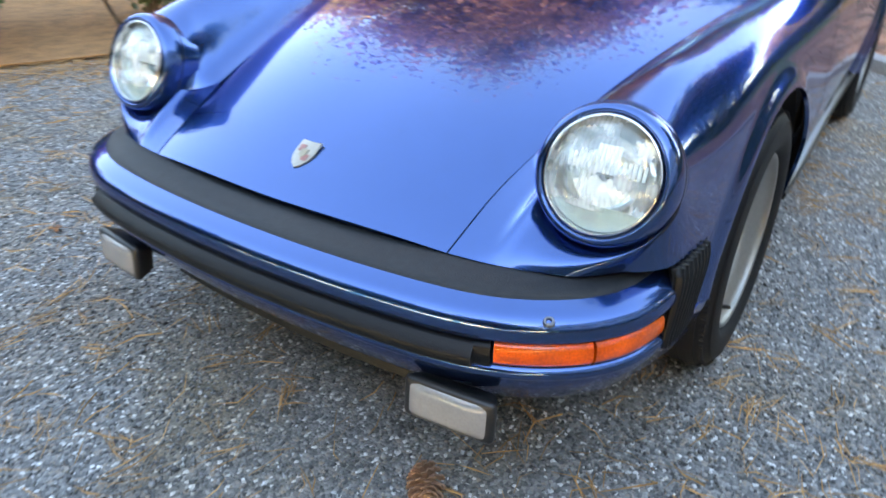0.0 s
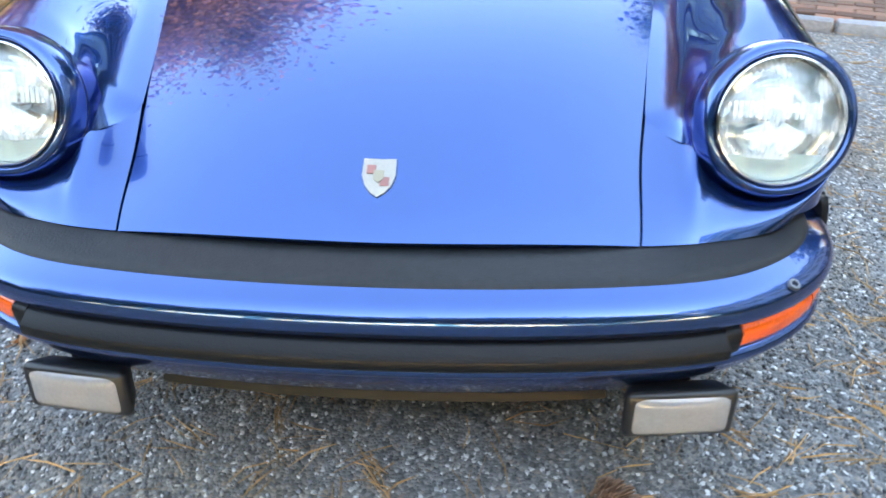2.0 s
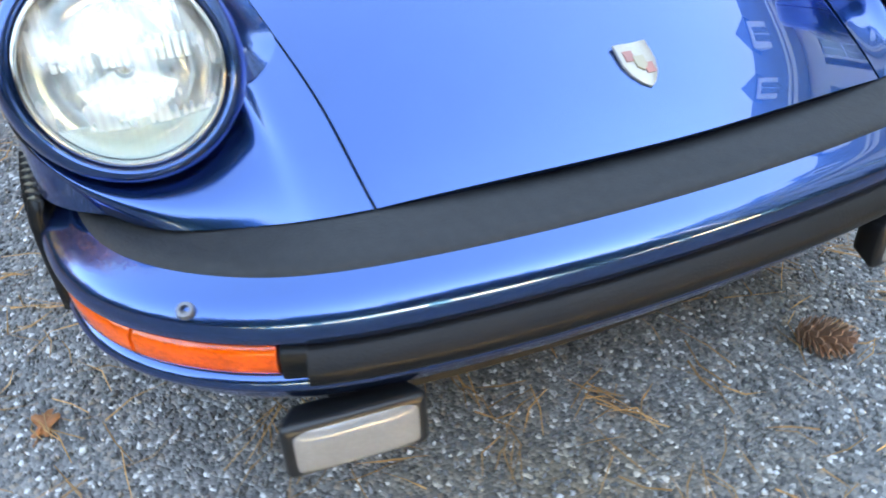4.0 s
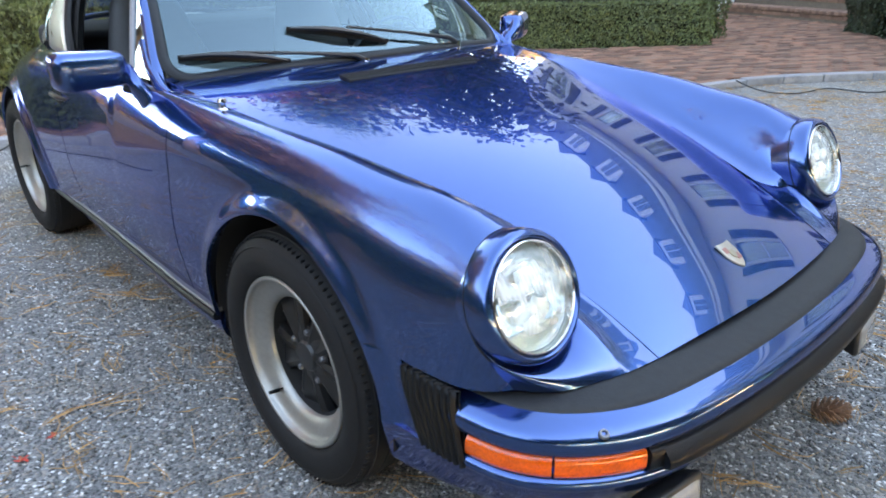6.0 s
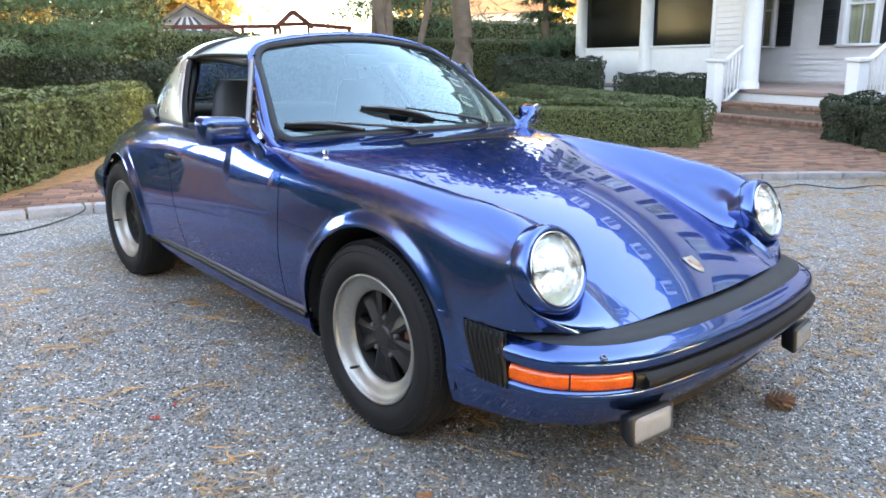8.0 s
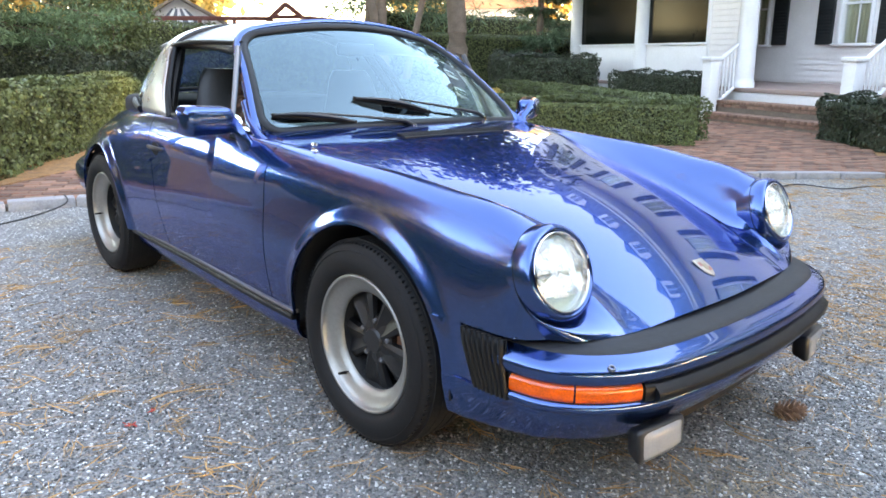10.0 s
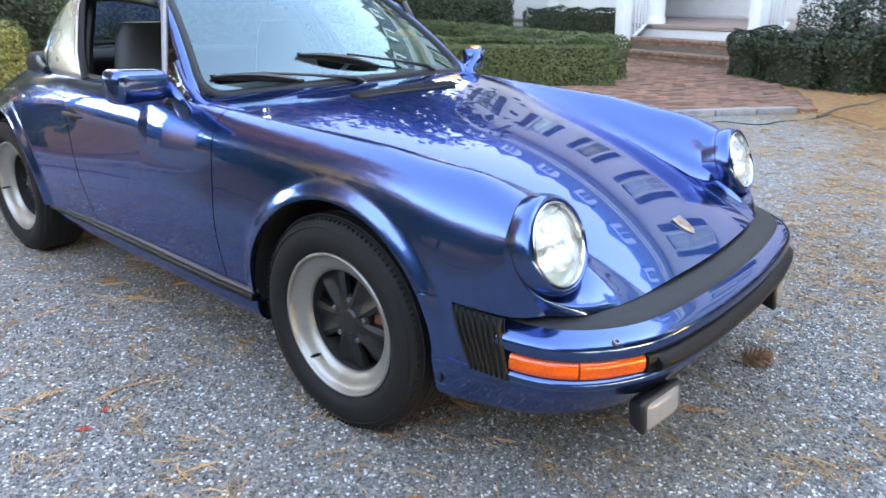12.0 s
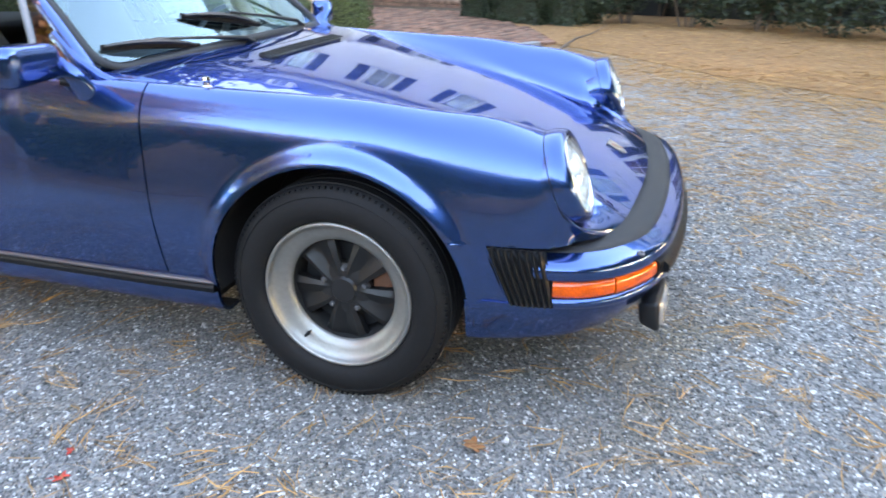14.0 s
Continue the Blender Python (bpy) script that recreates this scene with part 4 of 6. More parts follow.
# panel between lamp and bumper strip
def build_apron(s):
    """A patch between the hood seam, the bumper seal, the wing's front edge and the lower half of the lamp ring."""
    n, m = 48, 17
    _, (fy, fz, arc_) = section(RX, 2, 2)
    outer = [(fy(q), fz(q)) for q in np.linspace(arc_[6], arc_[4], m)]
    side = np.array([(RX - (z - 0.651) * math.tan(LEAN), y, z) for y, z in outer])
    front = np.array(path3([(0.728, 0.4025, 0.502), (0.716, 0.48, 0.501), (0.693, 0.56, 0.500), (0.668, 0.62, 0.501), tuple(side[0])], n))
    rim_ = []
    for q in (0.0, 0.25, 0.5, 0.75):
        x = 0.47 + (RX - 0.47) * q
        y, z = inner_point(x)
        rim_.append((x - (z - 0.651) * tilt(x), y + 0.0015, z))
    for a in (-114, -125, -138, -155, -175, 165, 145, 125, 105):
        y, z = ring_point(a)
        rim_.append((RX - (z - 0.651) * math.tan(LEAN), y, z))
    back = np.array(path3(rim_ + [tuple(side[-1])], n))
    xs_ = np.linspace(0.728, back[0][0], m)
    seam = np.array([(x, hood_half(x) + 0.0015, hood_z(x, hood_half(x))) for x in xs_])
    seam += np.linspace(0, 1, m)[:, None] * (back[0] - seam[-1]) + np.linspace(1, 0, m)[:, None] * (front[0] - seam[0])
    verts = []
    for j in range(n):
        w = j / (n - 1)
        for i in range(m):
            t = i / (m - 1)
            tt = np.array((t, t, t ** (1.0 + 0.5 * min(1.0, w / 0.4))))  # rises late, as a fillet against the lamp
            p = (1 - tt) * front[j] + tt * back[j] + (1 - w) * seam[i] + w * side[i]
            p -= (1 - tt) * (1 - w) * front[0] + (1 - tt) * w * front[-1] + tt * (1 - w) * back[0] + tt * w * back[-1]
            verts.append((p[0], s * p[1], p[2]))
    return solid(mesh_ob("nose_panel", verts, grid_faces(n, m, flip=s > 0), PAINT, CAR), 0.006)


for s in (1, -1):
    build_apron(s)

# added dark sheet that paints the shade in the seams; then wheel wells and floor
lv = []
for i in range(60):
    x = 0.72 - 1.3 * i / 59
    for j in range(31):
        w = -1 + j / 15
        y = w * (hood_half(x) + 0.03)
        lv.append((x, y, hood_z(x, y) - 0.025))
mesh_ob("body_liner", lv, grid_faces(60, 31), DARK, CAR, "added dark sheet that blackens the panel seams")
for ax, r in AXLES:
    for s in (1, -1):
        bm, n = bmesh.new(), 28
        a = [bm.verts.new((ax + (r + 0.012) * math.cos(math.pi * (i / (n - 1) * 1.06 - 0.03)), s * 0.755, 0.31 + (r + 0.012) * math.sin(math.pi * (i / (n - 1) * 1.06 - 0.03)))) for i in range(n)]
        b = [bm.verts.new((v.co.x, s * 0.42, v.co.z)) for v in a]
        for i in range(n - 1):
            bm.faces.new((a[i], a[i + 1], b[i + 1], b[i]))
        bm.faces.new(b)
        part("wheel_well", bm, DARK, CAR, "dark wheel well")
part("underbody", box((3.1, 1.0, 0.10), (-1.15, 0, 0.26), 0.03), DARK, CAR, "dark underbody pan")
part("floor_pan", box((1.25, 1.48, 0.08), (-1.05, 0, 0.25), 0.02), DARK, CAR, "dark cabin floor")

# bumper, strip, valance: swept along one plan curve
PLAN = [(0.52, 0.752), (0.56, 0.747), (0.64, 0.729), (0.71, 0.688), (0.765, 0.628), (0.81, 0.548), (0.846, 0.40), (0.866, 0.20), (0.872, 0.0)]


def plan_curve(pts, n):
    full = [(x, -y) for x, y in pts] + [(x, y) for x, y in pts[-2::-1]]
    return path3(full, n)


def sweep(curve, profile, closed=False, y0=-9, y1=9, caps=False, tuck=None):
    """Carries a profile of (inward, height) along a plan curve, for the stretch whose y lies between y0 and y1."""
    keep = []
    c = [Vector(p) for p in curve]
    for i, p in enumerate(c):
        if y0 <= p.y <= y1:
            t = (c[min(i + 1, len(c) - 1)] - c[max(i - 1, 0)]).normalized()
            keep.append((p, Vector((-t.y, t.x))))
    verts, m = [], len(profile)
    for p, nrm in keep:
        k = tuck(p) if tuck else 1.0
        for d, z in profile:
            q = p + nrm * d * k
            verts.append((q.x, q.y, z))
    faces = []
    for i in range(len(keep) - 1):
        for j in range(m if closed else m - 1):
            k = (j + 1) % m
            faces.append((i * m + j, i * m + k, (i + 1) * m + k, (i + 1) * m + j))
    if caps:
        faces.append(tuple(range(m))[::-1])
        faces.append(tuple((len(keep) - 1) * m + j for j in range(m)))
    return verts, faces


CURVE = plan_curve(PLAN, 401)
prof = path3([(0.085, 0.488), (0.055, 0.481), (0.028, 0.472), (0.011, 0.464), (0.003, 0.456), (0.000, 0.446), (0.001, 0.436), (0.005, 0.428), (0.012, 0.423)], 26)
prof = prof + [(0.030, 0.421), (0.031, 0.374)] + path3([(0.008, 0.372), (0.001, 0.366), (0.004, 0.357), (0.016, 0.348)], 8)
v, f = sweep(CURVE, prof)
bumper = solid(mesh_ob("front_bumper", v, f, PAINT, CAR, angle=50), 0.006, 1.0, False)
v, f = sweep(CURVE, path3([(0.036, 0.474), (0.041, 0.483), (0.070, 0.493), (0.105, 0.499), (0.140, 0.497)], 12))
solid(mesh_ob("bumper_top_seal", v, f, RUBBER_GREY, bumper, "weathered grey rubber seal along the bumper top"), 0.012, 1.0)
v, f = sweep(CURVE, [(0.03, 0.375), (0.0, 0.376), (-0.012, 0.378), (-0.019, 0.381), (-0.0215, 0.386), (-0.0215, 0.397), (-0.0195, 0.401), (-0.003, 0.4145), (0.0, 0.417), (0.03, 0.419)], y0=-0.519, y1=0.519, caps=True)
mesh_ob("rub_strip", v, f, RUBBER, bumper, "black rubber bumper strip", angle=50)
for s in (1, -1):
    v, f = sweep(CURVE, [(0.03, 0.374), (0.0, 0.375), (-0.005, 0.380), (-0.006, 0.412), (0.0, 0.419), (0.03, 0.4205)], y0=0.5165 if s > 0 else -0.546, y1=0.546 if s > 0 else -0.5165, caps=True)
    mesh_ob("strip_end", v, f, RUBBER, bumper, "black rubber end block", angle=50)
    part("bolt", lathe([(0.0, -0.001), (0.0045, -0.001), (0.005, 0.005), (0.0085, 0.005), (0.010, 0.0), (0.0, -0.004)], 20, Matrix.Translation((0.767, s * 0.620, 0.4665)) @ pose(0, 0, 0, 0, 24, 28 * s)), TRIM, bumper, "dull metal washer plug")
    # turn signals
    a0, a1 = (0.546, 0.683), (0.683, 0.746)
    sig = None
    for lo, hi in (a0, a1):
        y0, y1 = (lo, hi) if s > 0 else (-hi, -lo)
        v, f = sweep(CURVE, path3([(0.03, 0.376), (0.006, 0.377), (0.001, 0.383), (-0.001, 0.398), (0.001, 0.413), (0.006, 0.419), (0.03, 0.420)], 14), y0=y0, y1=y1, caps=True)
        if sig is None:
            sig = mesh_ob("turn_signal", v, f, AMBER, CAR, "amber turn signal lens", angle=50)
        else:
            mesh_ob("side_lens", v, f, AMBER, sig, "amber side marker lens", angle=50)
    # bellows
    bv = []
    for i in range(57):
        t = i / 56
        rib = (0.5 - 0.5 * math.cos(2 * math.pi * 8 * t)) ** 0.7
        for j in range(9):
            z = 0.355 + 0.142 * j / 8
            x = 0.408 + 0.138 * t + (0.060 - 0.030 * t) * (1 - j / 8)
            y = 0.7590 - 0.010 * t * t + 0.013 * rib * (0.55 + 0.45 * j / 8) - 0.010 * (j / 8) ** 8
            bv.append((x, s * y, z))
    solid(mesh_ob("bumper_bellows", bv, grid_faces(57, 9, flip=s < 0), RUBBER, CAR, "black ribbed rubber bumper bellows"), 0.02)
    # body side between the wheel opening and the bellows
    pv = []
    for i in range(14):
        for j in range(12):
            z = 0.352 + 0.1515 * j / 11
            xa = math.sqrt(max(0, AXLES[0][1] ** 2 - (z - 0.31) ** 2))
            xb = 0.468 - 0.060 * max(0, (z - 0.355)) / 0.142
            x = xa + (xb - xa) * i / 13
            y = side_y(x + (z - 0.651) * tilt(x), max(z, 0.42)) + flare(x, z)
            pv.append((x, s * y, z))
    solid(mesh_ob("wing_end", pv, grid_faces(14, 12, flip=s < 0), PAINT, CAR), 0.01)
VAL = [(0.355, 0.764), (0.40, 0.758), (0.46, 0.756)] + PLAN
v, f = sweep(plan_curve(VAL, 181), path3([(0.008, 0.358), (0.018, 0.336), (0.042, 0.302), (0.075, 0.262), (0.105, 0.236), (0.14, 0.228)], 16), tuck=lambda p: 0.35 + 0.65 * min(1, max(0, (p.x - 0.40) / 0.30)))
solid(mesh_ob("front_valance", v, f, PAINT, CAR), 0.006, 1.0)
v, f = sweep(CURVE, [(0.115, 0.238), (0.105, 0.205), (0.12, 0.200), (0.14, 0.232)], y0=-0.4, y1=0.4, closed=True, caps=True)
mesh_ob("chin_spoiler", v, f, RUBBER, CAR, "black lower lip", smooth=False)
part("front_closing", box((0.20, 1.2, 0.20), (0.55, 0, 0.40), 0.02), DARK, CAR, "dark structure behind the bumper")


# headlights
def lamp_frame(s):
    c, sn = math.cos(LEAN), math.sin(LEAN)
    yaw = radians(1 * s)
    n = Vector((c * math.cos(yaw), c * math.sin(yaw), sn))
    m = n.to_track_quat("Z", "Y").to_matrix().to_4x4()
    return Matrix.Translation((HEAD.x, s * HEAD.y, HEAD.z)) @ m


def build_headlight(s):
    m = lamp_frame(s)
    ring = part("headlight", lathe(path3([(0.1215, -0.078), (0.1228, -0.055), (0.1235, -0.032), (0.1228, -0.014), (0.1190, 0.003), (0.1130, 0.0145), (0.1060, 0.0180), (0.1005, 0.0130), (0.0985, 0.005)], 24) + [(0.0985, -0.02)], 72, m), PAINT, CAR, "round headlight in a blue painted ring")
    part("bezel", lathe(path3([(0.0990, 0.010), (0.0985, 0.016), (0.0960, 0.018), (0.0935, 0.014)], 8) + [(0.0935, -0.002)], 72, m), CHROME, ring, "thin chrome bezel")
    part("gasket", lathe([(0.1170, -0.0320), (0.1240, -0.0305), (0.1240, -0.0280), (0.1170, -0.026)], 72, m), RUBBER, ring, "black rubber gasket")
    part("reflector", lathe(path3([(0.093, -0.004), (0.080, -0.028), (0.060, -0.047), (0.035, -0.058), (0.012, -0.062)], 18) + [(0.0, -0.062)], 64, m), REFLECTOR, ring, "silver reflector bowl")
    seg = [(0.0925 * math.sin(t), -0.0925 * math.cos(t)) for t in np.linspace(-0.99, 0.99, 25)]
    part("lower_prism", prism(seg, -0.006, 0.002, m), PRISM, ring, "greenish lower prism band")
    # Lens flutes, whitened to paint in the bright reflections behind them.
    for x_, y0, y1 in [(-0.017 + 0.0068 * q, 0.002, 0.050) for q in range(6)] + [(-0.064 + 0.0085 * q, 0.004, 0.030) for q in range(5)] + [(0.030 + 0.0085 * q, 0.002, 0.028) for q in range(5)]:
        part("flute", box((0.0062, y1 - y0, 0.005), (x_, (y0 + y1) / 2, -0.004), 0.0022, m), FLUTE_GLINT, ring)
    for q, a_ in enumerate((-62, -42, -22, -2, 18, 38, 58)):  # fan of spreading prisms under the middle, whitened as patches of reflected light
        fan = [(-0.004, -0.010), (0.004, -0.010), (0.0085, -0.052), (-0.0085, -0.052)]
        part("fan_prism", prism(fan, -0.006 - 0.001 * (q % 2), 0.000, m @ Matrix.Rotation(radians(a_), 4, "Z") @ pose(0, 0, 0, 0, 7 * (-1) ** q, 0), bevel=0.0015), FLUTE_GLINT, ring)
    part("bulb", lathe([(0.0, -0.015), (0.010, -0.017), (0.012, -0.022), (0.012, -0.045), (0.008, -0.06)], 20, m), CHROME, ring, "bulb shield")
    # fluted lens
    bm = bmesh.new()
    n_r, n_a = 26, 96
    rows = []
    for layer in (0, 1):
        row = []
        for i in range(n_r + 1):
            r = 0.0945 * i / n_r
            vs = []
            for j in range(n_a if i else 1):
                a = 2 * math.pi * j / n_a
                x, y = r * math.cos(a), r * math.sin(a)
                z = 0.030 * (1 - (r / 0.0945) ** 2) + 0.003
                if layer:
                    band = 0.0011 if y > -0.045 else 0.0002
                    z -= 0.004 + band * math.sin(x * 2 * math.pi / 0.0085) * (1 - (r / 0.0945) ** 6)
                vs.append(bm.verts.new(m @ Vector((x, y, z))))
            row.append(vs)
        rows.append(row)
        for i in range(n_r):
            for j in range(n_a):
                k = (j + 1) % n_a
                if i == 0:
                    bm.faces.new((row[0][0], row[1][j], row[1][k]))
                else:
                    bm.faces.new((row[i][j], row[i + 1][j], row[i + 1][k], row[i][k]))
    for j in range(n_a):
        k = (j + 1) % n_a
        bm.faces.new((rows[0][n_r][j], rows[0][n_r][k], rows[1][n_r][k], rows[1][n_r][j]))
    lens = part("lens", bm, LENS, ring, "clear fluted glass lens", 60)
    lens.visible_shadow = False


for s in (1, -1):
    build_headlight(s)

# fog lamps under the bumper
for s in (1, -1):
    fm = Matrix.Translation((0.815, s * 0.475, 0.262)) @ pose(0, 0, 0, 0, 0, 6 * s) @ pose(0, 0, 0, 0, -6, 0)
    bm = box((0.056, 0.178, 0.086), (-0.004, 0, 0), 0.012, None, 3)
    for v in bm.verts:
        k = min(1.0, max(0.0, (v.co.x + 0.032) / 0.045))
        v.co.y *= 0.78 + 0.22 * k
        v.co.z *= 0.70 + 0.30 * k
    bmesh.ops.transform(bm, matrix=fm, verts=bm.verts)
    body = part("fog_lamp", bm, BLACK, CAR, "rectangular fog lamp in a black housing")
    lens = bmesh.new()
    vs = []
    for i in range(33):
        for j in range(13):
            y, z = -0.078 + 0.156 * i / 32, -0.034 + 0.068 * j / 12
            e = (1 - (y / 0.080) ** 6) * (1 - (z / 0.036) ** 6)
            x = 0.020 + 0.012 * e + 0.0012 * math.sin(y * 2 * math.pi / 0.0098) * e
            vs.append(lens.verts.new(fm @ Vector((x, y, z))))
    for fc in grid_faces(33, 13):
        lens.faces.new([vs[k] for k in fc])
    part("lens", lens, LAMP_WHITE, body, "frosted fluted lens", 60)
    part("bracket", box((0.03, 0.05, 0.05), (-0.03, 0, 0.06), 0.005, fm), BLACK, body)

# badge on the hood: a small shield
bz = Matrix.Translation((0.658, 0, hood_z(0.658, 0) + 0.001)) @ pose(0, 0, 0, 0, 30, 0)
shield = [(-0.036, -0.026), (-0.034, 0.0), (-0.036, 0.026), (-0.004, 0.0265), (0.014, 0.021), (0.028, 0.011), (0.036, 0.0), (0.028, -0.011), (0.014, -0.021), (-0.004, -0.0265)]
badge = part("badge", prism(shield, 0, 0.004, bz, bevel=0.0015), GOLD, CAR, "small gilt shield badge")
for sx, sy in ((-0.014, -0.012), (0.008, 0.010)):
    part("stripes", box((0.016, 0.014, 0.0016), (sx, sy, 0.0045), 0, bz), RED, badge, "red enamel stripes")
part("crest", prism([(-0.012, -0.008), (-0.012, 0.008), (0.004, 0.008), (0.011, 0.0), (0.004, -0.008)], 0.004, 0.0062, bz), BADGE_DARK, badge, "dull centre shield")

# fresh-air grille, washer jet, wipers
gr = part("air_grille", box((0.050, 0.52, 0.010), (0, 0, 0), 0.004, Matrix.Translation((-0.432, 0.0, hood_z(-0.432, 0.0) - 0.001)) @ pose(0, 0, 0, 0, 10, 0)), BLACK, CAR, "black fresh-air grille")
for k in range(5):
    part("slat", tube([(-0.445 + 0.010 * k, -0.27, hood_z(-0.445 + 0.010 * k, 0.27) + 0.010), (-0.445 + 0.010 * k, 0, hood_z(-0.445 + 0.010 * k, 0) + 0.009), (-0.445 + 0.010 * k, 0.27, hood_z(-0.445 + 0.010 * k, 0.27) + 0.010)], 0.0022, 6), RUBBER, gr)
part("washer_jet", lathe([(0.014, 0.0), (0.014, 0.004), (0.009, 0.008), (0.009, 0.018), (0.012, 0.022), (0.010, 0.030), (0.0, 0.032)], 20, Matrix.Translation((-0.37, -0.672, 0.838))), CHROME, CAR, "chrome washer jet")


# windshield
def screen(a, b, out=0.0):
    bot = Vector((-0.605 - 0.095 * a * a, 0.672 * a, 0.886 - 0.022 * a * a))
    top = Vector((-1.085 - 0.045 * a * a, 0.520 * a, 1.262 - 0.058 * a * a))
    p = bot.lerp(top, b)
    n = Vector((0.62, 0.35 * a, 0.78)).normalized()
    return p + n * (0.030 * 4 * b * (1 - b) * 0.6 + out)


def rounded_edge(n, corner=0.12):
    """(a, b) round the edge of the screen with rounded corners."""
    pts = []
    for ca, cb, a0 in ((1, 1, 0), (-1, 1, 90), (-1, 0, 180), (1, 0, 270)):
        for k in range(n):
            t = radians(a0 + 90 * k / (n - 1))
            r, q = corner, corner * 1.4
            pts.append((ca * (1 - r) + r * math.cos(t), (1 - q if cb else q) + q * math.sin(t)))
    out = []
    for (a, b), (a2, b2) in zip(pts, pts[1:] + pts[:1]):
        m = max(1, int(math.hypot((a2 - a) * 0.6, (b2 - b) * 0.6) / 0.03))
        out += [(a + (a2 - a) * k / m, b + (b2 - b) * k / m) for k in range(m)]
    return out


sv = []
for i in range(41):
    for j in range(25):
        sv.append(screen((-1 + i / 20) * 0.985, 0.015 + 0.97 * j / 24))
ws = mesh_ob("windshield", sv, grid_faces(41, 25, flip=True), WINDSHIELD, CAR, "clear curved windshield glass")
ws.visible_shadow = False
edge = rounded_edge(8)
loop = [screen(a, b, 0.004) for a, b in edge]


def ring_tube(points, r, flat=1.0, ups=None):
    bm = bmesh.new()
    n, k = len(points), 10
    rings = []
    for i, p in enumerate(points):
        d = (points[(i + 1) % n] - points[i - 1]).normalized()
        u = ups[i] if ups else Vector((0.6, 0, 0.8))
        s_ = d.cross(u).normalized()
        u2 = s_.cross(d)
        rings.append([bm.verts.new(p + r * (math.cos(2 * math.pi * j / k) * s_ + flat * math.sin(2 * math.pi * j / k) * u2)) for j in range(k)])
    for i in range(n):
        a, b = rings[i], rings[(i + 1) % n]
        for j in range(k):
            bm.faces.new((a[j], a[(j + 1) % k], b[(j + 1) % k], b[j]))
    return bm


part("windshield_seal", ring_tube(loop, 0.019, 0.55), RUBBER, CAR, "black rubber windshield seal")
# painted frame: pillars and header
outer = [(-1.0, 0.0), (-1.0, 0.35), (-1.0, 0.7), (-0.99, 0.92), (-0.93, 1.02), (-0.8, 1.045), (-0.4, 1.05), (0, 1.05), (0.4, 1.05), (0.8, 1.045), (0.93, 1.02), (0.99, 0.92), (1.0, 0.7), (1.0, 0.35), (1.0, 0.0)]
fp = []
for a, b in path3(outer, 90):
    p = screen(a, b, -0.004)
    d = Vector((p.x + 0.845, p.y, p.z - 1.07))
    d = d.normalized() * 0.026
    fp.append(p + Vector((min(0, d.x) * 0.5, d.y * 0.9, d.z * 0.55)))
frame_mesh = part("windshield_frame", tube(fp, 0.020, 14, flat=0.8), PAINT, CAR)
for s in (1, -1):
    part("pillar_foot", tube([(-0.60, s * 0.690, 0.835), (-0.68, s * 0.698, 0.858), (-0.76, s * 0.690, 0.90), (-0.84, s * 0.668, 0.965)], [0.008, 0.016, 0.018, 0.015], 12), PAINT, frame_mesh)

# wipers
for pivot, mid, b0, b1 in (((-0.10, -0.035), (-0.70, 0.090), (-0.94, 0.135), (-0.47, 0.022)), ((0.57, 0.01), (-0.12, 0.165), (-0.42, 0.225), (0.09, 0.075))):
    base, tip = screen(*pivot, 0.012), screen(*mid, 0.030)
    arm = part("wiper", tube([base, base.lerp(tip, 0.10) + Vector((0.004, 0, 0.014)), base.lerp(tip, 0.5) + Vector((0.006, 0, 0.010)), tip], [0.009, 0.008, 0.005, 0.004], 8), BLACK, CAR, "black windshield wiper arm")
    p0, p1 = screen(*b0, 0.010), screen(*b1, 0.010)
    bow = [screen(b0[0] + (b1[0] - b0[0]) * t, b0[1] + (b1[1] - b0[1]) * t, 0.010 + 0.018 * 4 * t * (1 - t)) for t in np.linspace(0.03, 0.97, 11)]
    part("bow", tube(bow, [0.004, 0.006, 0.007, 0.008, 0.009, 0.010, 0.009, 0.008, 0.007, 0.006, 0.004], 6), BLACK, arm)
    part("blade", tube([screen(b0[0] + (b1[0] - b0[0]) * t, b0[1] + (b1[1] - b0[1]) * t, 0.009) for t in np.linspace(0, 1, 9)], 0.006, 6, flat=1.6), RUBBER, arm)
    part("pivot", lathe([(0.0, 0.026), (0.011, 0.024), (0.014, 0.0)], 16, Matrix.Translation(base - Vector((0, 0, 0.016)))), CHROME, arm, "chrome wiper pivot cap")

# roof panel and roll hoop
roof_mid = spline([-1.08, -1.2, -1.45, -1.7, -1.9], [1.270, 1.282, 1.294, 1.292, 1.280])
rv = []
for i in range(26):
    x = -1.10 - 0.775 * i / 25
    for j in range(41):
        w = -1 + j / 20
        y = w * 0.555
        rv.append((x - 0.05 * w * w * (1 - i / 25), y, roof_mid(x) - 0.118 * abs(w) ** 2.5))
solid(mesh_ob("roof_panel", rv, grid_faces(26, 41), VINYL, CAR, "removable black vinyl roof panel"), 0.025)
half = [((0.715, 0.868), -1.50, -1.95), ((0.692, 0.95), -1.545, -1.94), ((0.630, 1.075), -1.62, -1.89), ((0.566, 1.165), -1.68, -1.87), ((0.43, 1.236), -1.70, -1.87), ((0.22, 1.270), -1.705, -1.865), ((0.0, 1.282), -1.705, -1.865)]
full = [(xa, -y, z, xb) for (y, z), xa, xb in half] + [(xa, y, z, xb) for (y, z), xa, xb in half[-2::-1]]
hp = path3(full, 81)
hv = []
for xa, y, z, xb in hp:
    for k in range(9):
        t = k / 8
        c = Vector((0, y * 0.6, z - 0.9)).normalized() * 0.012 * 4 * t * (1 - t)
        hv.append((xa + (xb - xa) * t, y * (1 - 0.07 * t) + c.y, z + c.z))
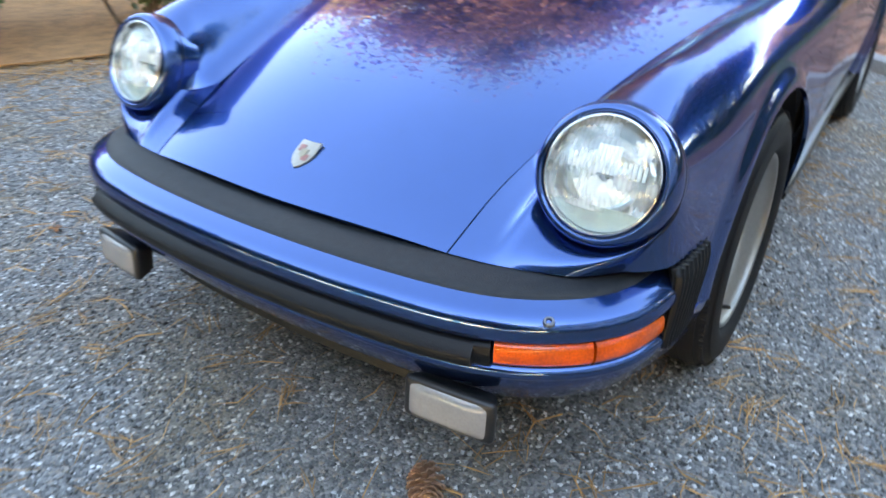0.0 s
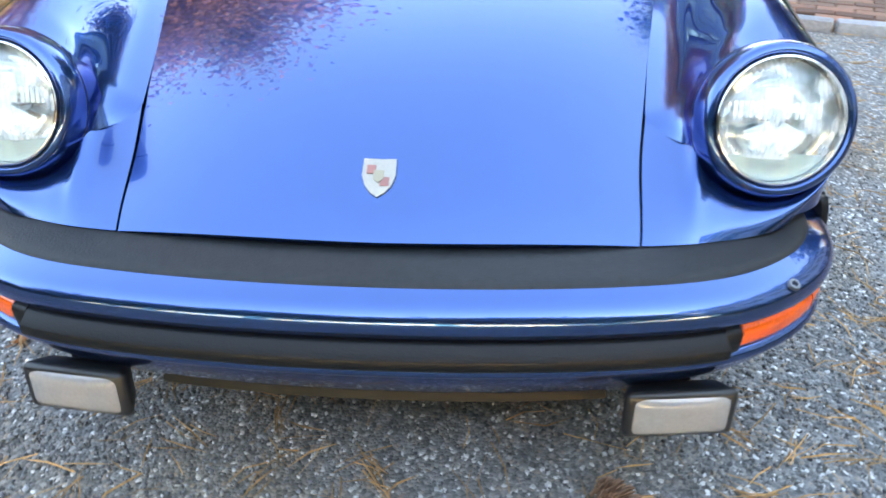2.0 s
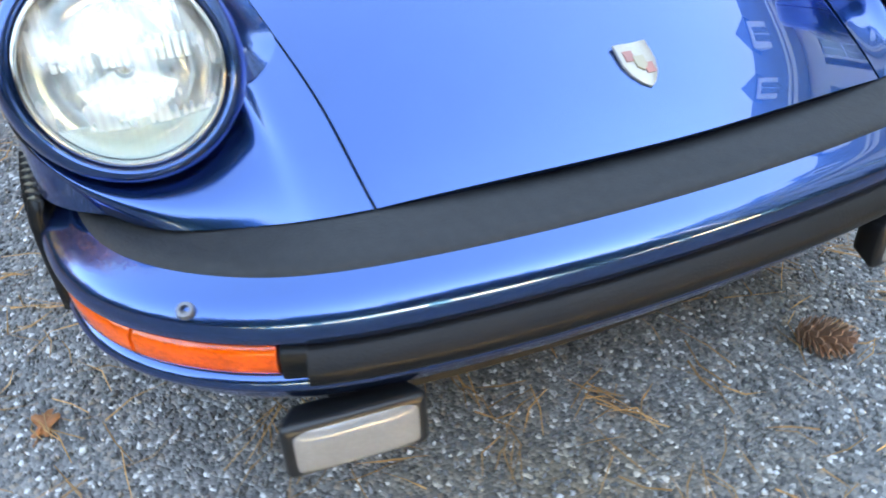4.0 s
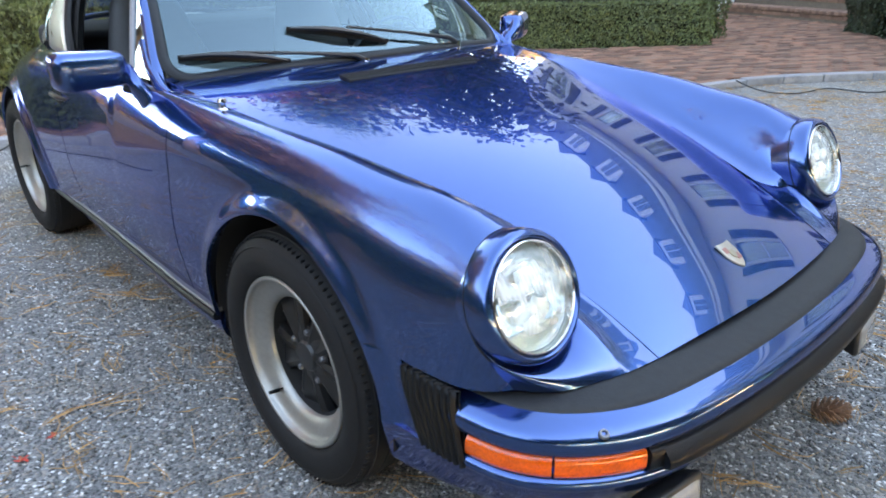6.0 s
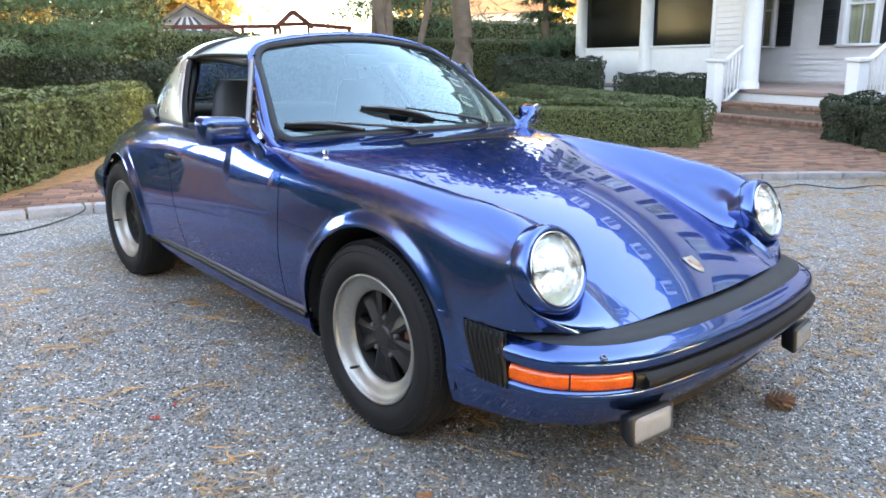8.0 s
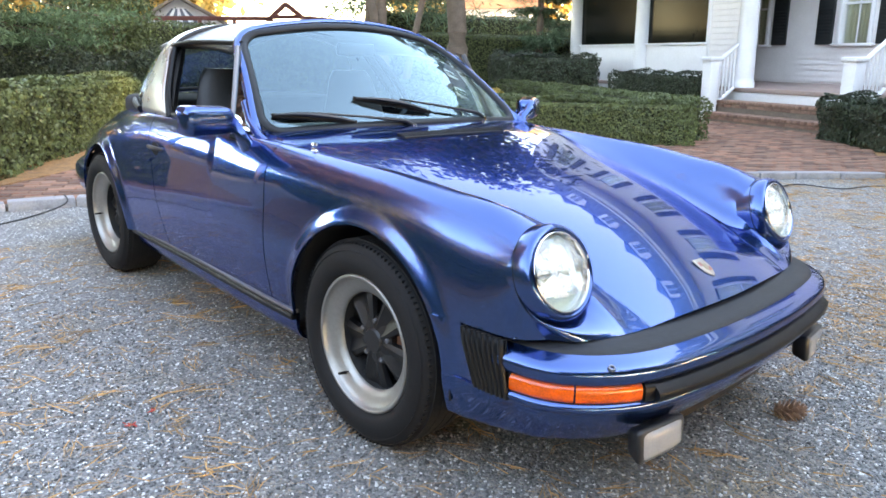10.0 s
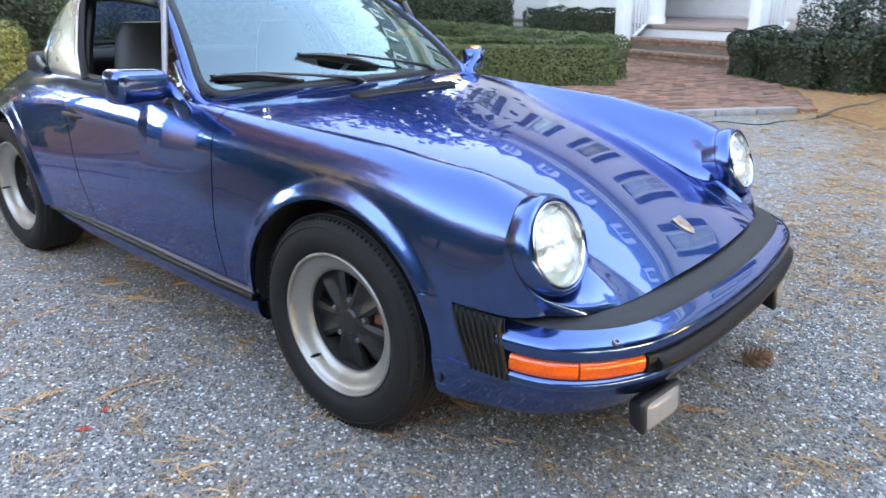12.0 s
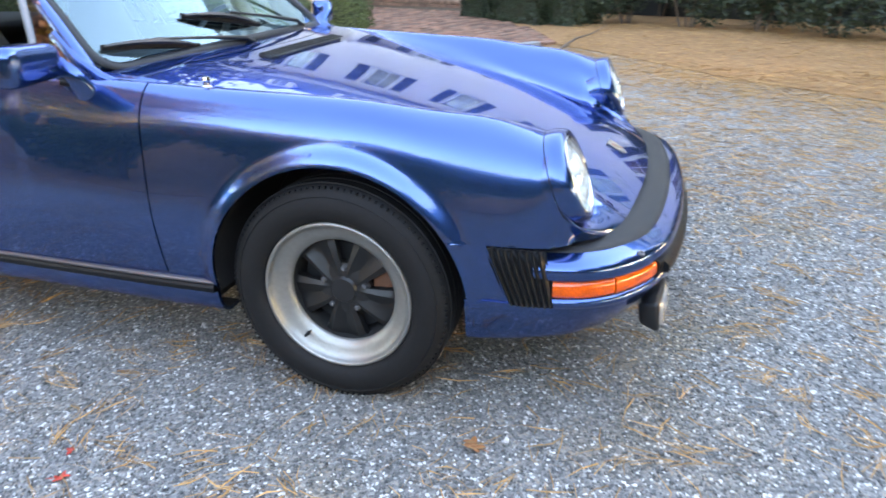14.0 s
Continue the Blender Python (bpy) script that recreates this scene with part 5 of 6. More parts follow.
hoop = solid(mesh_ob("roll_hoop", hv, grid_faces(81, 9, flip=True), STEEL, CAR, "brushed stainless roll hoop"), 0.02)
part("hoop_seal", tube([(p[0] + 0.012, p[1] * 0.985, p[2] - 0.004) for p in hp], 0.017, 8), RUBBER, hoop, "black rubber seal")
for s in (1, -1):
    part("inner_pillar", tube([(-1.555, s * 0.672, 0.87), (-1.60, s * 0.625, 0.99), (-1.655, s * 0.565, 1.10), (-1.70, s * 0.53, 1.165)], 0.026, 8), RUBBER, hoop, "black inner pillar seal")
    part("roof_rail", tube([(-1.07, s * 0.548, 1.178), (-1.3, s * 0.562, 1.183), (-1.5, s * 0.566, 1.182), (-1.69, s * 0.566, 1.168)], 0.010, 8), RUBBER, CAR, "black roof rail seal")
    # quarter light
    q = [Vector((-0.735, s * 0.700, 0.872)), Vector((-0.885, s * 0.703, 0.874)), Vector((-1.000, s * 0.600, 1.165)), Vector((-1.035, s * 0.572, 1.172))]
    ql = mesh_ob("quarter_light", [tuple(p) for p in q], [(0, 1, 2, 3) if s > 0 else (3, 2, 1, 0)], SIDE_GLASS, CAR, "small triangular quarter light glass", smooth=False)
    ql.visible_shadow = False
    part("divider", tube([q[1] + Vector((0, 0, -0.01)), q[1].lerp(q[2], 0.5), q[2]], 0.011, 8), TRIM, ql, "grey metal divider bar")

# rear glass and engine deck
base = path3([(-1.94, -0.672, 0.872), (-2.2, -0.60, 0.893), (-2.45, -0.42, 0.915), (-2.55, -0.2, 0.928), (-2.58, 0, 0.932), (-2.55, 0.2, 0.928), (-2.45, 0.42, 0.915), (-2.2, 0.60, 0.893), (-1.94, 0.672, 0.872)], 81)
gv = []
for (xa, y, z, xb), b in zip(hp, base):
    for k in range(15):
        t = k / 14
        gv.append((xb + (b[0] - xb) * t, y * 0.93 + (b[1] * 0.97 - y * 0.93) * t + 0.012 * math.copysign(1, y) * 4 * t * (1 - t) * min(1, abs(y) * 3), z + (b[2] - z) * t + 0.02 * 4 * t * (1 - t)))
rg = mesh_ob("rear_glass", gv, grid_faces(81, 15, flip=True), BACKLIGHT, CAR, "wraparound tinted rear glass")
rg.visible_shadow = False
part("rear_glass_seal", tube(base, 0.014, 8), RUBBER, rg, "black rubber seal")
dz = spline([-1.9, -2.3, -2.55, -2.8, -3.0, -3.12], [0.880, 0.905, 0.915, 0.850, 0.745, 0.630])
dv = []
for i in range(50):
    x = -1.95 - 1.17 * i / 49
    ye, ze = CTRL[0][0](x) - 0.028, CTRL[0][1](x) + 0.003
    for j in range(31):
        w = -1 + j / 15
        dv.append((x, w * ye, dz(x) + (ze - dz(x)) * abs(w) ** 2.2))
solid(mesh_ob("engine_lid", dv, grid_faces(50, 31), PAINT, CAR), 0.01)
RPLAN = [(-2.58, 0.775), (-2.75, 0.765), (-2.95, 0.72), (-3.10, 0.62), (-3.20, 0.45), (-3.24, 0.2), (-3.25, 0.0)]
rc = [(x, y) for x, y in path3([(x, y) for x, y in RPLAN] + [(x, -y) for x, y in RPLAN[-2::-1]], 121)]
v, f = sweep(rc, path3([(0.10, 0.520), (0.03, 0.515), (0.004, 0.49), (0.0, 0.44), (0.004, 0.40), (0.03, 0.36), (0.08, 0.30)], 18))
rb = solid(mesh_ob("rear_bumper", v, f, PAINT, CAR), 0.006, 1.0)
for s in (1, -1):
    bv = []
    for i in range(41):
        t = i / 40
        for j in range(9):
            bv.append((-2.50 - 0.12 * t, s * (0.772 + 0.010 * (0.5 - 0.5 * math.cos(2 * math.pi * 6 * t))), 0.36 + 0.15 * j / 8))
    solid(mesh_ob("rear_bellows", bv, grid_faces(41, 9), RUBBER, rb, "black ribbed bellows"), 0.02)
part("tail_panel", box((0.05, 1.1, 0.22), (-3.10, 0, 0.47), 0.02), DARK, CAR, "dark tail panel")

# rocker panels with trim strips
for s in (1, -1):
    bm = bmesh.new()
    pv = path3([(0.752, 0.300), (0.753, 0.270), (0.742, 0.225), (0.715, 0.200), (0.66, 0.198)], 10)
    xs_ = steps(-0.375, -1.90, 0.1)
    vs = [bm.verts.new((x, s * y, z)) for x in xs_ for y, z in pv]
    for fc in grid_faces(len(xs_), 10):
        bm.faces.new([vs[k] for k in fc])
    rk = solid(part("rocker_panel", bm, PAINT, CAR), 0.012)
    bm = bmesh.new()
    strip = [(0.745, 0.316), (0.764, 0.315), (0.768, 0.311), (0.766, 0.305), (0.745, 0.304)]
    vs = [bm.verts.new((x, s * (y + 0.012 * max(0, (-x - 1.3) / 0.6)), z)) for x in xs_ for y, z in strip]
    for fc in grid_faces(len(xs_), 5):
        bm.faces.new([vs[k] for k in fc])
    bm.faces.new(vs[:5])
    part("rocker_trim", bm, TRIM, rk, "thin grey metal trim line")
    bm = bmesh.new()
    strip = [(0.745, 0.3035), (0.769, 0.3035), (0.774, 0.296), (0.771, 0.282), (0.745, 0.278)]
    vs = [bm.verts.new((x, s * (y + 0.012 * max(0, (-x - 1.3) / 0.6)), z)) for x in xs_ for y, z in strip]
    for fc in grid_faces(len(xs_), 5):
        bm.faces.new([vs[k] for k in fc])
    bm.faces.new(vs[:5])
    part("rocker_strip", bm, RUBBER, rk, "black rubber sill strip")

# door mirrors: a flag-shaped shell on a broad foot; the driver's one is turned in
for s, toe in ((1, 34), (-1, 6)):
    mm = Matrix.Translation((-0.775, s * 0.852, 0.915)) @ pose(0, 0, 0, 0, 0, toe)
    bm = bmesh.new()
    nr, nk = 25, 36
    rings = []
    for i in range(nr):
        t = 0.5 - 0.5 * math.cos(math.pi * i / (nr - 1))
        y = s * (-0.098 + 0.196 * t)
        end = 1 - abs(2 * t - 1) ** 9
        hz = (0.047 + 0.007 * t) * max(0.0, end) ** 0.4
        hx = (0.046 + 0.006 * t) * max(0.0, end) ** 0.4
        ring_ = []
        for k in range(nk):
            a = 2 * math.pi * k / nk
            ca, sa = math.cos(a), math.sin(a)
            ex = math.copysign(abs(ca) ** (0.35 if ca < 0 else 0.75), ca)
            ez = math.copysign(abs(sa) ** 0.45, sa)
            ring_.append(bm.verts.new(mm @ Vector((hx * ex * (1.0 if ca > 0 else 0.9), y, hz * ez - 0.004 * (1 - t)))))
        rings.append(ring_)
    for a, b in zip(rings, rings[1:]):
        for k in range(nk):
            bm.faces.new((a[k], a[(k + 1) % nk], b[(k + 1) % nk], b[k]))
    bm.faces.new(rings[0])
    bm.faces.new(rings[-1][::-1])
    mir = part("door_mirror", bm, PAINT, CAR, "blue painted door mirror")
    part("mirror_glass", box((0.004, 0.150, 0.078), (-0.0475, 0, 0), 0.0, mm), MIRROR, mir, "silvered mirror glass")
    foot = [mm @ Vector((0.004, -s * 0.072, 0.012)), mm @ Vector((0.006, -s * 0.094, -0.014)), Vector((-0.728, s * 0.752, 0.868)), Vector((-0.715, s * 0.733, 0.832)), Vector((-0.712, s * 0.722, 0.812))]
    part("mirror_foot", tube(path3(foot, 14), [0.036, 0.036, 0.035, 0.034, 0.033, 0.032, 0.031, 0.031, 0.032, 0.033, 0.035, 0.038, 0.042, 0.048], 14, flat=0.62, up=(0, 1, 0)), PAINT, mir)
    part("mirror_joint", tube([(-0.752, s * 0.775, 0.858), (-0.728, s * 0.752, 0.850)], 0.010, 10), RUBBER, mir, "black rubber joint")


# wheels
def build_wheel(width, face):
    """A wheel whose outer face looks along +z; z = 0 at the tyre's middle."""
    h = width / 2
    w = thing("wheel", Matrix(), "", "")
    for k in list(w.keys()):
        del w[k]
    w.parent = CAR
    prof = path3([(0.207, h * 0.72), (0.217, h * 0.92), (0.240, h * 1.06), (0.270, h * 1.05), (0.292, h * 0.95), (0.306, h * 0.82), (0.3125, h * 0.6), (0.3145, h * 0.2), (0.3145, -h * 0.2), (0.3125, -h * 0.6), (0.306, -h * 0.82), (0.285, -h), (0.24, -h * 1.05), (0.205, -h * 0.8)], 46)
    bm = lathe(prof, 96)
    tyre = part("tyre", bm, TYRE, w, "black road tyre")
    for zz in (-0.6, -0.2, 0.2, 0.6):
        part("tread_rib", lathe([(0.313, h * (zz - 0.13)), (0.3165, h * (zz - 0.12)), (0.3165, h * (zz + 0.12)), (0.313, h * (zz + 0.13))], 96), TYRE, tyre)
    bm = bmesh.new()
    for k in range(110):
        a = 2 * math.pi * k / 110
        box((0.005, 0.0045, h * 0.22), (0.3052, 0, h * 0.80), 0, Matrix.Rotation(a, 4, "Z"), bm=bm)
    part("tread_band", bm, TYRE, tyre)
    part("sidewall_ring", lathe([(0.283, h * 1.0), (0.285, h * 1.025), (0.288, h * 1.0)], 96), TYRE, tyre)
    f0 = face
    rim = part("rim", lathe(path3([(0.210, h * 0.70), (0.213, h * 0.86), (0.210, h * 0.93), (0.204, h * 0.93), (0.199, h * 0.84), (0.192, h * 0.76), (0.178, h * 0.68), (0.163, h * 0.60), (0.152, h * 0.50)], 30) + [(0.1505, h * 0.42)], 96), ALLOY, w, "polished alloy rim")
    # Barrel coloured near-black for the shade between the spokes.
    part("rim_barrel", lathe([(0.1505, h * 0.42), (0.148, 0.0), (0.150, -h * 0.6), (0.140, -h * 0.9)], 64), DARK, rim)
    # five petals
    petal = [(0.030, 0.021), (0.060, 0.036), (0.095, 0.049), (0.128, 0.062), (0.1505, 0.068)]
    for k in range(5):
        bm = bmesh.new()
        rot = Matrix.Rotation(2 * math.pi * (k + 0.5) / 5 + math.pi / 2 - 0.05, 4, "Z")
        rows = []
        for i, (r, hw) in enumerate(petal):
            zt = f0 - 0.002 - 0.004 * (i / 4) - 0.008 * (i / 4) ** 2
            rw = []
            for t, dz_ in ((-1, -0.022), (-0.92, -0.004), (-0.62, 0.004), (-0.3, -0.004), (0, -0.010), (0.3, -0.004), (0.62, 0.004), (0.92, -0.004), (1, -0.022)):
                rr = math.sqrt(max(0, r * r - (hw * t) ** 2)) if i == 4 else r
                rw.append(bm.verts.new(rot @ Vector((rr, hw * t, zt + dz_ * min(1, 0.4 + i * 0.25)))))
            rows.append(rw)
        for a, b in zip(rows, rows[1:]):
            for i in range(8):
                bm.faces.new((a[i], a[i + 1], b[i + 1], b[i]))
        bmesh.ops.solidify(bm, geom=bm.faces[:], thickness=0.02)
        part("spoke", bm, BLACK, w, "satin black petal spoke", 35)
        part("wheel_nut", lathe([(0.0, 0.010), (0.006, 0.010), (0.009, 0.006), (0.009, 0.0)], 6, Matrix.Rotation(2 * math.pi * k / 5 + math.pi / 2 - 0.05, 4, "Z") @ Matrix.Translation((0.063, 0, f0 - 0.010))), TRIM, w, "dull metal wheel nut")
    part("hub", lathe([(0.078, f0 - 0.030), (0.076, f0 - 0.012), (0.060, f0 - 0.006), (0.040, f0 - 0.003), (0.034, f0 + 0.004), (0.0, f0 + 0.006)], 48), BLACK, w, "black hub and cap")
    va = radians(232)
    part("valve", tube([(0.166 * math.cos(va), 0.166 * math.sin(va), h * 0.55), (0.168 * math.cos(va), 0.168 * math.sin(va), h * 0.72), (0.160 * math.cos(va), 0.160 * math.sin(va), h * 1.02)], [0.006, 0.0055, 0.0045], 8), RUBBER, w, "black rubber valve stem")
    # Disc near-black too: the shade behind the spokes is in its colour.
    part("brake_disc", lathe([(0.0, -0.010), (0.135, -0.010), (0.135, -0.022), (0.0, -0.022)], 48), DARK, w, "brake disc coloured dark for shade")
    part("brake_caliper", box((0.06, 0.11, 0.05), (0.105, 0.02, -0.01), 0.012), RUST, w, "rusty brake caliper")
    return w


wheel_f = build_wheel(0.190, 0.040)
wheel_f.matrix_basis = pose(0, -0.676, 0.314, 90, 0, 0)
copy_thing(wheel_f, pose(0, 0.676, 0.314, 90, 0, 180))
wheel_r = build_wheel(0.215, 0.030)
wheel_r.matrix_basis = pose(-2.272, -0.642, 0.314, 90, 40, 0)
copy_thing(wheel_r, pose(-2.272, 0.642, 0.314, 90, 40, 180))

# cabin
part("dashboard", box((0.26, 1.24, 0.16), (-0.80, 0, 0.80), 0.05, None, 3), LEATHER, CAR, "black padded dashboard")
part("rear_shelf", box((0.60, 1.20, 0.24), (-2.10, 0, 0.80), 0.05, None, 3), CARPET, CAR, "dark carpeted rear shelf")
part("tunnel", box((1.2, 0.22, 0.2), (-1.2, 0, 0.36), 0.04, None, 3), CARPET, CAR)
for s in (1, -1):
    st = part("seat", box((0.50, 0.50, 0.16), (-1.27, s * 0.36, 0.48), 0.05, None, 4), LEATHER, CAR, "black leather bucket seat")
    bm = bmesh.new()
    rows = []
    for i in range(15):
        t = i / 14
        hw = 0.215 - 0.02 * t - 0.08 * max(0, (t - 0.55) / 0.45) ** 1.2
        if t > 0.93:
            hw *= 0.86
        x, z = -1.47 - 0.15 * t, 0.52 + 0.55 * t
        rows.append([bm.verts.new((x + 0.06 * math.cos(2 * math.pi * k / 16), s * 0.36 + hw * math.sin(2 * math.pi * k / 16), z)) for k in range(16)])
    for a, b in zip(rows, rows[1:]):
        for k in range(16):
            bm.faces.new((a[k], a[(k + 1) % 16], b[(k + 1) % 16], b[k]))
    bm.faces.new(rows[-1])
    part("backrest", bm, LEATHER, st, "tall black leather backrest with built-in headrest")
sw = part("steering_wheel", lathe([(0.190, 0.0), (0.184, 0.012), (0.174, 0.0), (0.184, -0.012)], 48, Matrix.Translation((-1.03, 0.36, 0.80)) @ pose(0, 0, 0, 0, -65, 0), close=True), LEATHER, CAR, "black steering wheel")
part("wheel_spoke", box((0.34, 0.05, 0.012), (0, 0, -0.02), 0.004, Matrix.Translation((-1.03, 0.36, 0.80)) @ pose(0, 0, 0, 0, -65, 0)), LEATHER, sw)
part("inside_mirror", box((0.03, 0.20, 0.055), (-1.07, 0, 1.17), 0.012, None, 3), BLACK, CAR, "black inside mirror")

# the body draws in a little towards its tail, below the roof
for ob in CAR.children_recursive:
    if ob.type == "MESH" and ob.parent not in (wheel_f, wheel_r) and "wheel" not in ob.parent.name:
        for v in ob.data.vertices:
            k = min(1.0, max(0.0, (-0.60 - v.co.x) / 1.65)) * min(1.0, max(0.0, (1.20 - v.co.z) / 0.40))
            v.co.y *= 1 - 0.066 * k

# ---------------------------------------------------------------- planting


def facing(normals, wild):
    """Turns that lay leaves roughly square to the given normals, each one astray by its own amount."""
    n = len(normals)
    w = normals + rng.normal(size=(n, 3)) * wild
    w /= np.linalg.norm(w, axis=1, keepdims=True)
    u = np.cross(w, rng.normal(size=(n, 3)))
    u /= np.linalg.norm(u, axis=1, keepdims=True)
    return np.stack([u, np.cross(w, u), w], 2)


def leaf_mesh(name, centres, mat, parent, size, stretch=1.6, turns=None):
    n = len(centres)
    d = np.array([(-0.5, 0, 0), (0, -0.5, 0.12), (0.5, 0, 0), (0, 0.5, 0.12)]) * np.array([stretch, 1, 1])
    s = size * rng.uniform(0.6, 1.3, n)
    v = np.einsum("nij,kj->nki", spin(n) if turns is None else turns, d) * s[:, None, None] + np.asarray(centres)[:, None, :]
    q = np.arange(n * 4).reshape(n, 4)
    ob = fast_mesh(name, v.reshape(-1, 3), q, mat, parent)
    ob["kind"] = "stuff"
    return ob


def hedge(p0, p1, width, height, label, leaves=9000, leaf=0.035, mat=None, rough=0.05, clip=True):
    """A clipped hedge between two places of the plan: a dark core under a skin of leaves."""
    a, b = SITE @ Vector((*p0, 0)), SITE @ Vector((*p1, 0))
    ln = (b - a).xy.length
    ang = math.atan2(b.y - a.y, b.x - a.x)
    slope = (b.z - a.z) / ln
    h = thing("hedge", Matrix.Translation(a) @ Matrix.Rotation(ang, 4, "Z"), label, "hedge")
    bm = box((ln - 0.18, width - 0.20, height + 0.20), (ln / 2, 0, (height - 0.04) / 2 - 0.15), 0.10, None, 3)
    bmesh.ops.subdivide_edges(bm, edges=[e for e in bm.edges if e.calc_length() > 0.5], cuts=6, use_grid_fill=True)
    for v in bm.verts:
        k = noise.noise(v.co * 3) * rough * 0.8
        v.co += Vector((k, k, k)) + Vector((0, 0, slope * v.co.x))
    # Solid core in a darker colour that paints the shade between the leaves.
    part("core", bm, YEW_SHADE, h, "solid core coloured as the shaded inside")
    n = leaves
    faces = rng.choice(5, n, p=np.array([ln * height, ln * height, ln * width, width * height, width * height]) / (2 * ln * height + ln * width + 2 * width * height))
    u, w = rng.uniform(0, 1, n), rng.uniform(0, 1, n)
    x = np.where(faces < 3, u * ln, np.where(faces == 3, 0, ln))
    y = np.where(faces == 0, -width / 2, np.where(faces == 1, width / 2, np.where(faces == 2, (w - 0.5) * width, (u - 0.5) * width)))
    z = np.where(faces == 2, height, w ** 0.9 * height)
    # round the shoulders
    ov = np.clip((np.abs(y) - (width / 2 - 0.09)) / 0.09, 0, 1) * np.clip((z - (height - 0.09)) / 0.09, 0, 1)
    z -= 0.05 * ov
    y -= np.sign(y) * 0.05 * ov
    wob = np.array([noise.noise(Vector((i * 2.2, j * 2.2, k * 2.2))) for i, j, k in zip(x, y, z)])
    depth = rng.exponential(0.02, n) - 0.02
    sgn = wob * rough * 1.5 - depth
    y += np.where(faces == 0, -sgn, np.where(faces == 1, sgn, 0))
    z += np.where(faces == 2, sgn, 0) + slope * x
    x += np.where(faces == 3, -sgn, np.where(faces == 4, sgn, 0))
    out = np.array([(0, -1, 0.1), (0, 1, 0.1), (0, 0, 1), (-1, 0, 0.1), (1, 0, 0.1)])[faces]
    leaf_mesh("foliage", np.stack([x, y, z], 1), mat or YEW, h, leaf, turns=facing(out, 0.45))
    return h


hedge((-4.75, -1.62), (-9.25, 1.54), 1.0, 0.80, "clipped green yew hedge along the brick path", 64000, 0.024)
hedge((-3.66, 7.84), (-5.85, 5.25), 0.75, 0.66, "low clipped green hedge at a corner of the brick path", 42000, 0.020)
hedge((-3.80, 8.12), (-11.5, 12.6), 0.8, 0.66, "low clipped hedge running towards the porch", 36000, 0.025)
hedge((-5.85, 5.3), (-13.5, 10.0), 0.8, 0.66, "low clipped hedge enclosing a lawn", 16000, 0.036)
hedge((-16.5, 1.5), (-15.5, 12.5), 1.2, 1.82, "tall clipped evergreen hedge", 34000, 0.043)
hedge((-15.8, 12.0), (-13.0, 17.5), 1.2, 1.9, "tall clipped evergreen hedge behind the lawn", 26000, 0.038)
# Unseen hedge, added so the horizon glow stays off the car's side.
hedge((-20.5, -12.6), (17.0, -17.0), 2.0, 3.5, "unseen russet hedge added across the drive to block low sky", 24000, 0.16, OAK, 0.5)
# Unseen too: added to cover the white horizon gap reflected in the door.
hedge((-25.0, -17.0), (-22.0, 2.0), 1.6, 2.05, "unseen golden hedge added beyond the drive to break low sky", 16000, 0.16, GOLDEN, 0.3)
hedge((-20.0, 15.0), (-16.0, 25.0), 1.2, 2.8, "far tall clipped hedge", 24000, 0.05)


def shrub(at, radius, height, label, n=5000, leaf=0.04, mat=None, lumps=5):
    """A loose bush: several leafy lumps on a few stems."""
    base = SITE @ Vector((*at, 0))
    s = thing("shrub", Matrix.Translation(base), label, "shrub")
    cs = []
    stems = bmesh.new()
    for k in range(lumps):
        a = rng.uniform(0, 2 * np.pi)
        r = radius * 0.55 * math.sqrt(rng.random())
        cx, cy, cz = r * math.cos(a), r * math.sin(a), height * rng.uniform(0.4, 0.72)
        tube([(cx * 0.2, cy * 0.2, -0.1), (cx * 0.6, cy * 0.6, cz * 0.5), (cx, cy, cz)], [0.02, 0.015, 0.008], 6, stems)
        m = n // lumps
        v = rng.normal(size=(m, 3))
        v /= np.linalg.norm(v, axis=1, keepdims=True)
        rad = rng.uniform(0.55, 1.08, m) ** 0.6
        cs.append(np.array((cx, cy, cz)) + v * rad[:, None] * np.array((radius * 0.62, radius * 0.62, height * 0.40)))
    c = np.concatenate(cs)
    c[:, 2] = np.maximum(c[:, 2], 0.04)
    part("stemwork", stems, BARK, s, "brown stems")["kind"] = "stuff"
    leaf_mesh("foliage", c, mat or SHRUB, s, leaf)
    return s


for p0, p1, w, h in (((-2.65, 10.75), (-2.05, 10.35), 0.62, 0.74), ((-1.95, 10.15), (-1.05, 9.65), 0.66, 0.72), ((-0.95, 9.75), (-0.35, 9.45), 0.66, 0.80)):
    hedge(p0, p1, w, h, "small box-clipped dark shrub beside the steps", 9000, 0.026, SHRUB, 0.10)
hedge((-8.9, 13.85), (-6.1, 13.15), 0.5, 0.98, "thin clipped dark hedge before the porch", 15000, 0.03, SHRUB, 0.10)
for at, r, h in (((0.15, 9.9), 0.7, 1.25), ((1.05, 9.4), 0.7, 1.3), ((2.0, 8.9), 0.75, 1.35), ((2.9, 8.4), 0.7, 1.2), ((3.9, 7.9), 0.8, 1.3), ((5.0, 7.3), 0.9, 1.4), ((6.3, 6.8), 0.9, 1.4), ((-1.3, 11.3), 0.8, 1.4), ((0.6, 11.2), 0.9, 1.7), ((2.6, 10.4), 1.0, 1.8), ((4.6, 9.6), 1.0, 1.9)):
    shrub(at, r, h, "dark green evergreen shrub on the pine straw bed", 5500, 0.036)
for at, r, h in (((-1.5, -3.85), 0.75, 1.0), ((-0.3, -4.35), 0.75, 1.05), ((-2.7, -3.5), 0.75, 1.0), ((-3.8, -3.75), 0.7, 0.9)):
    shrub(at, r, h, "green shrub in the bed beside the drive", 4500, 0.038, YEW)
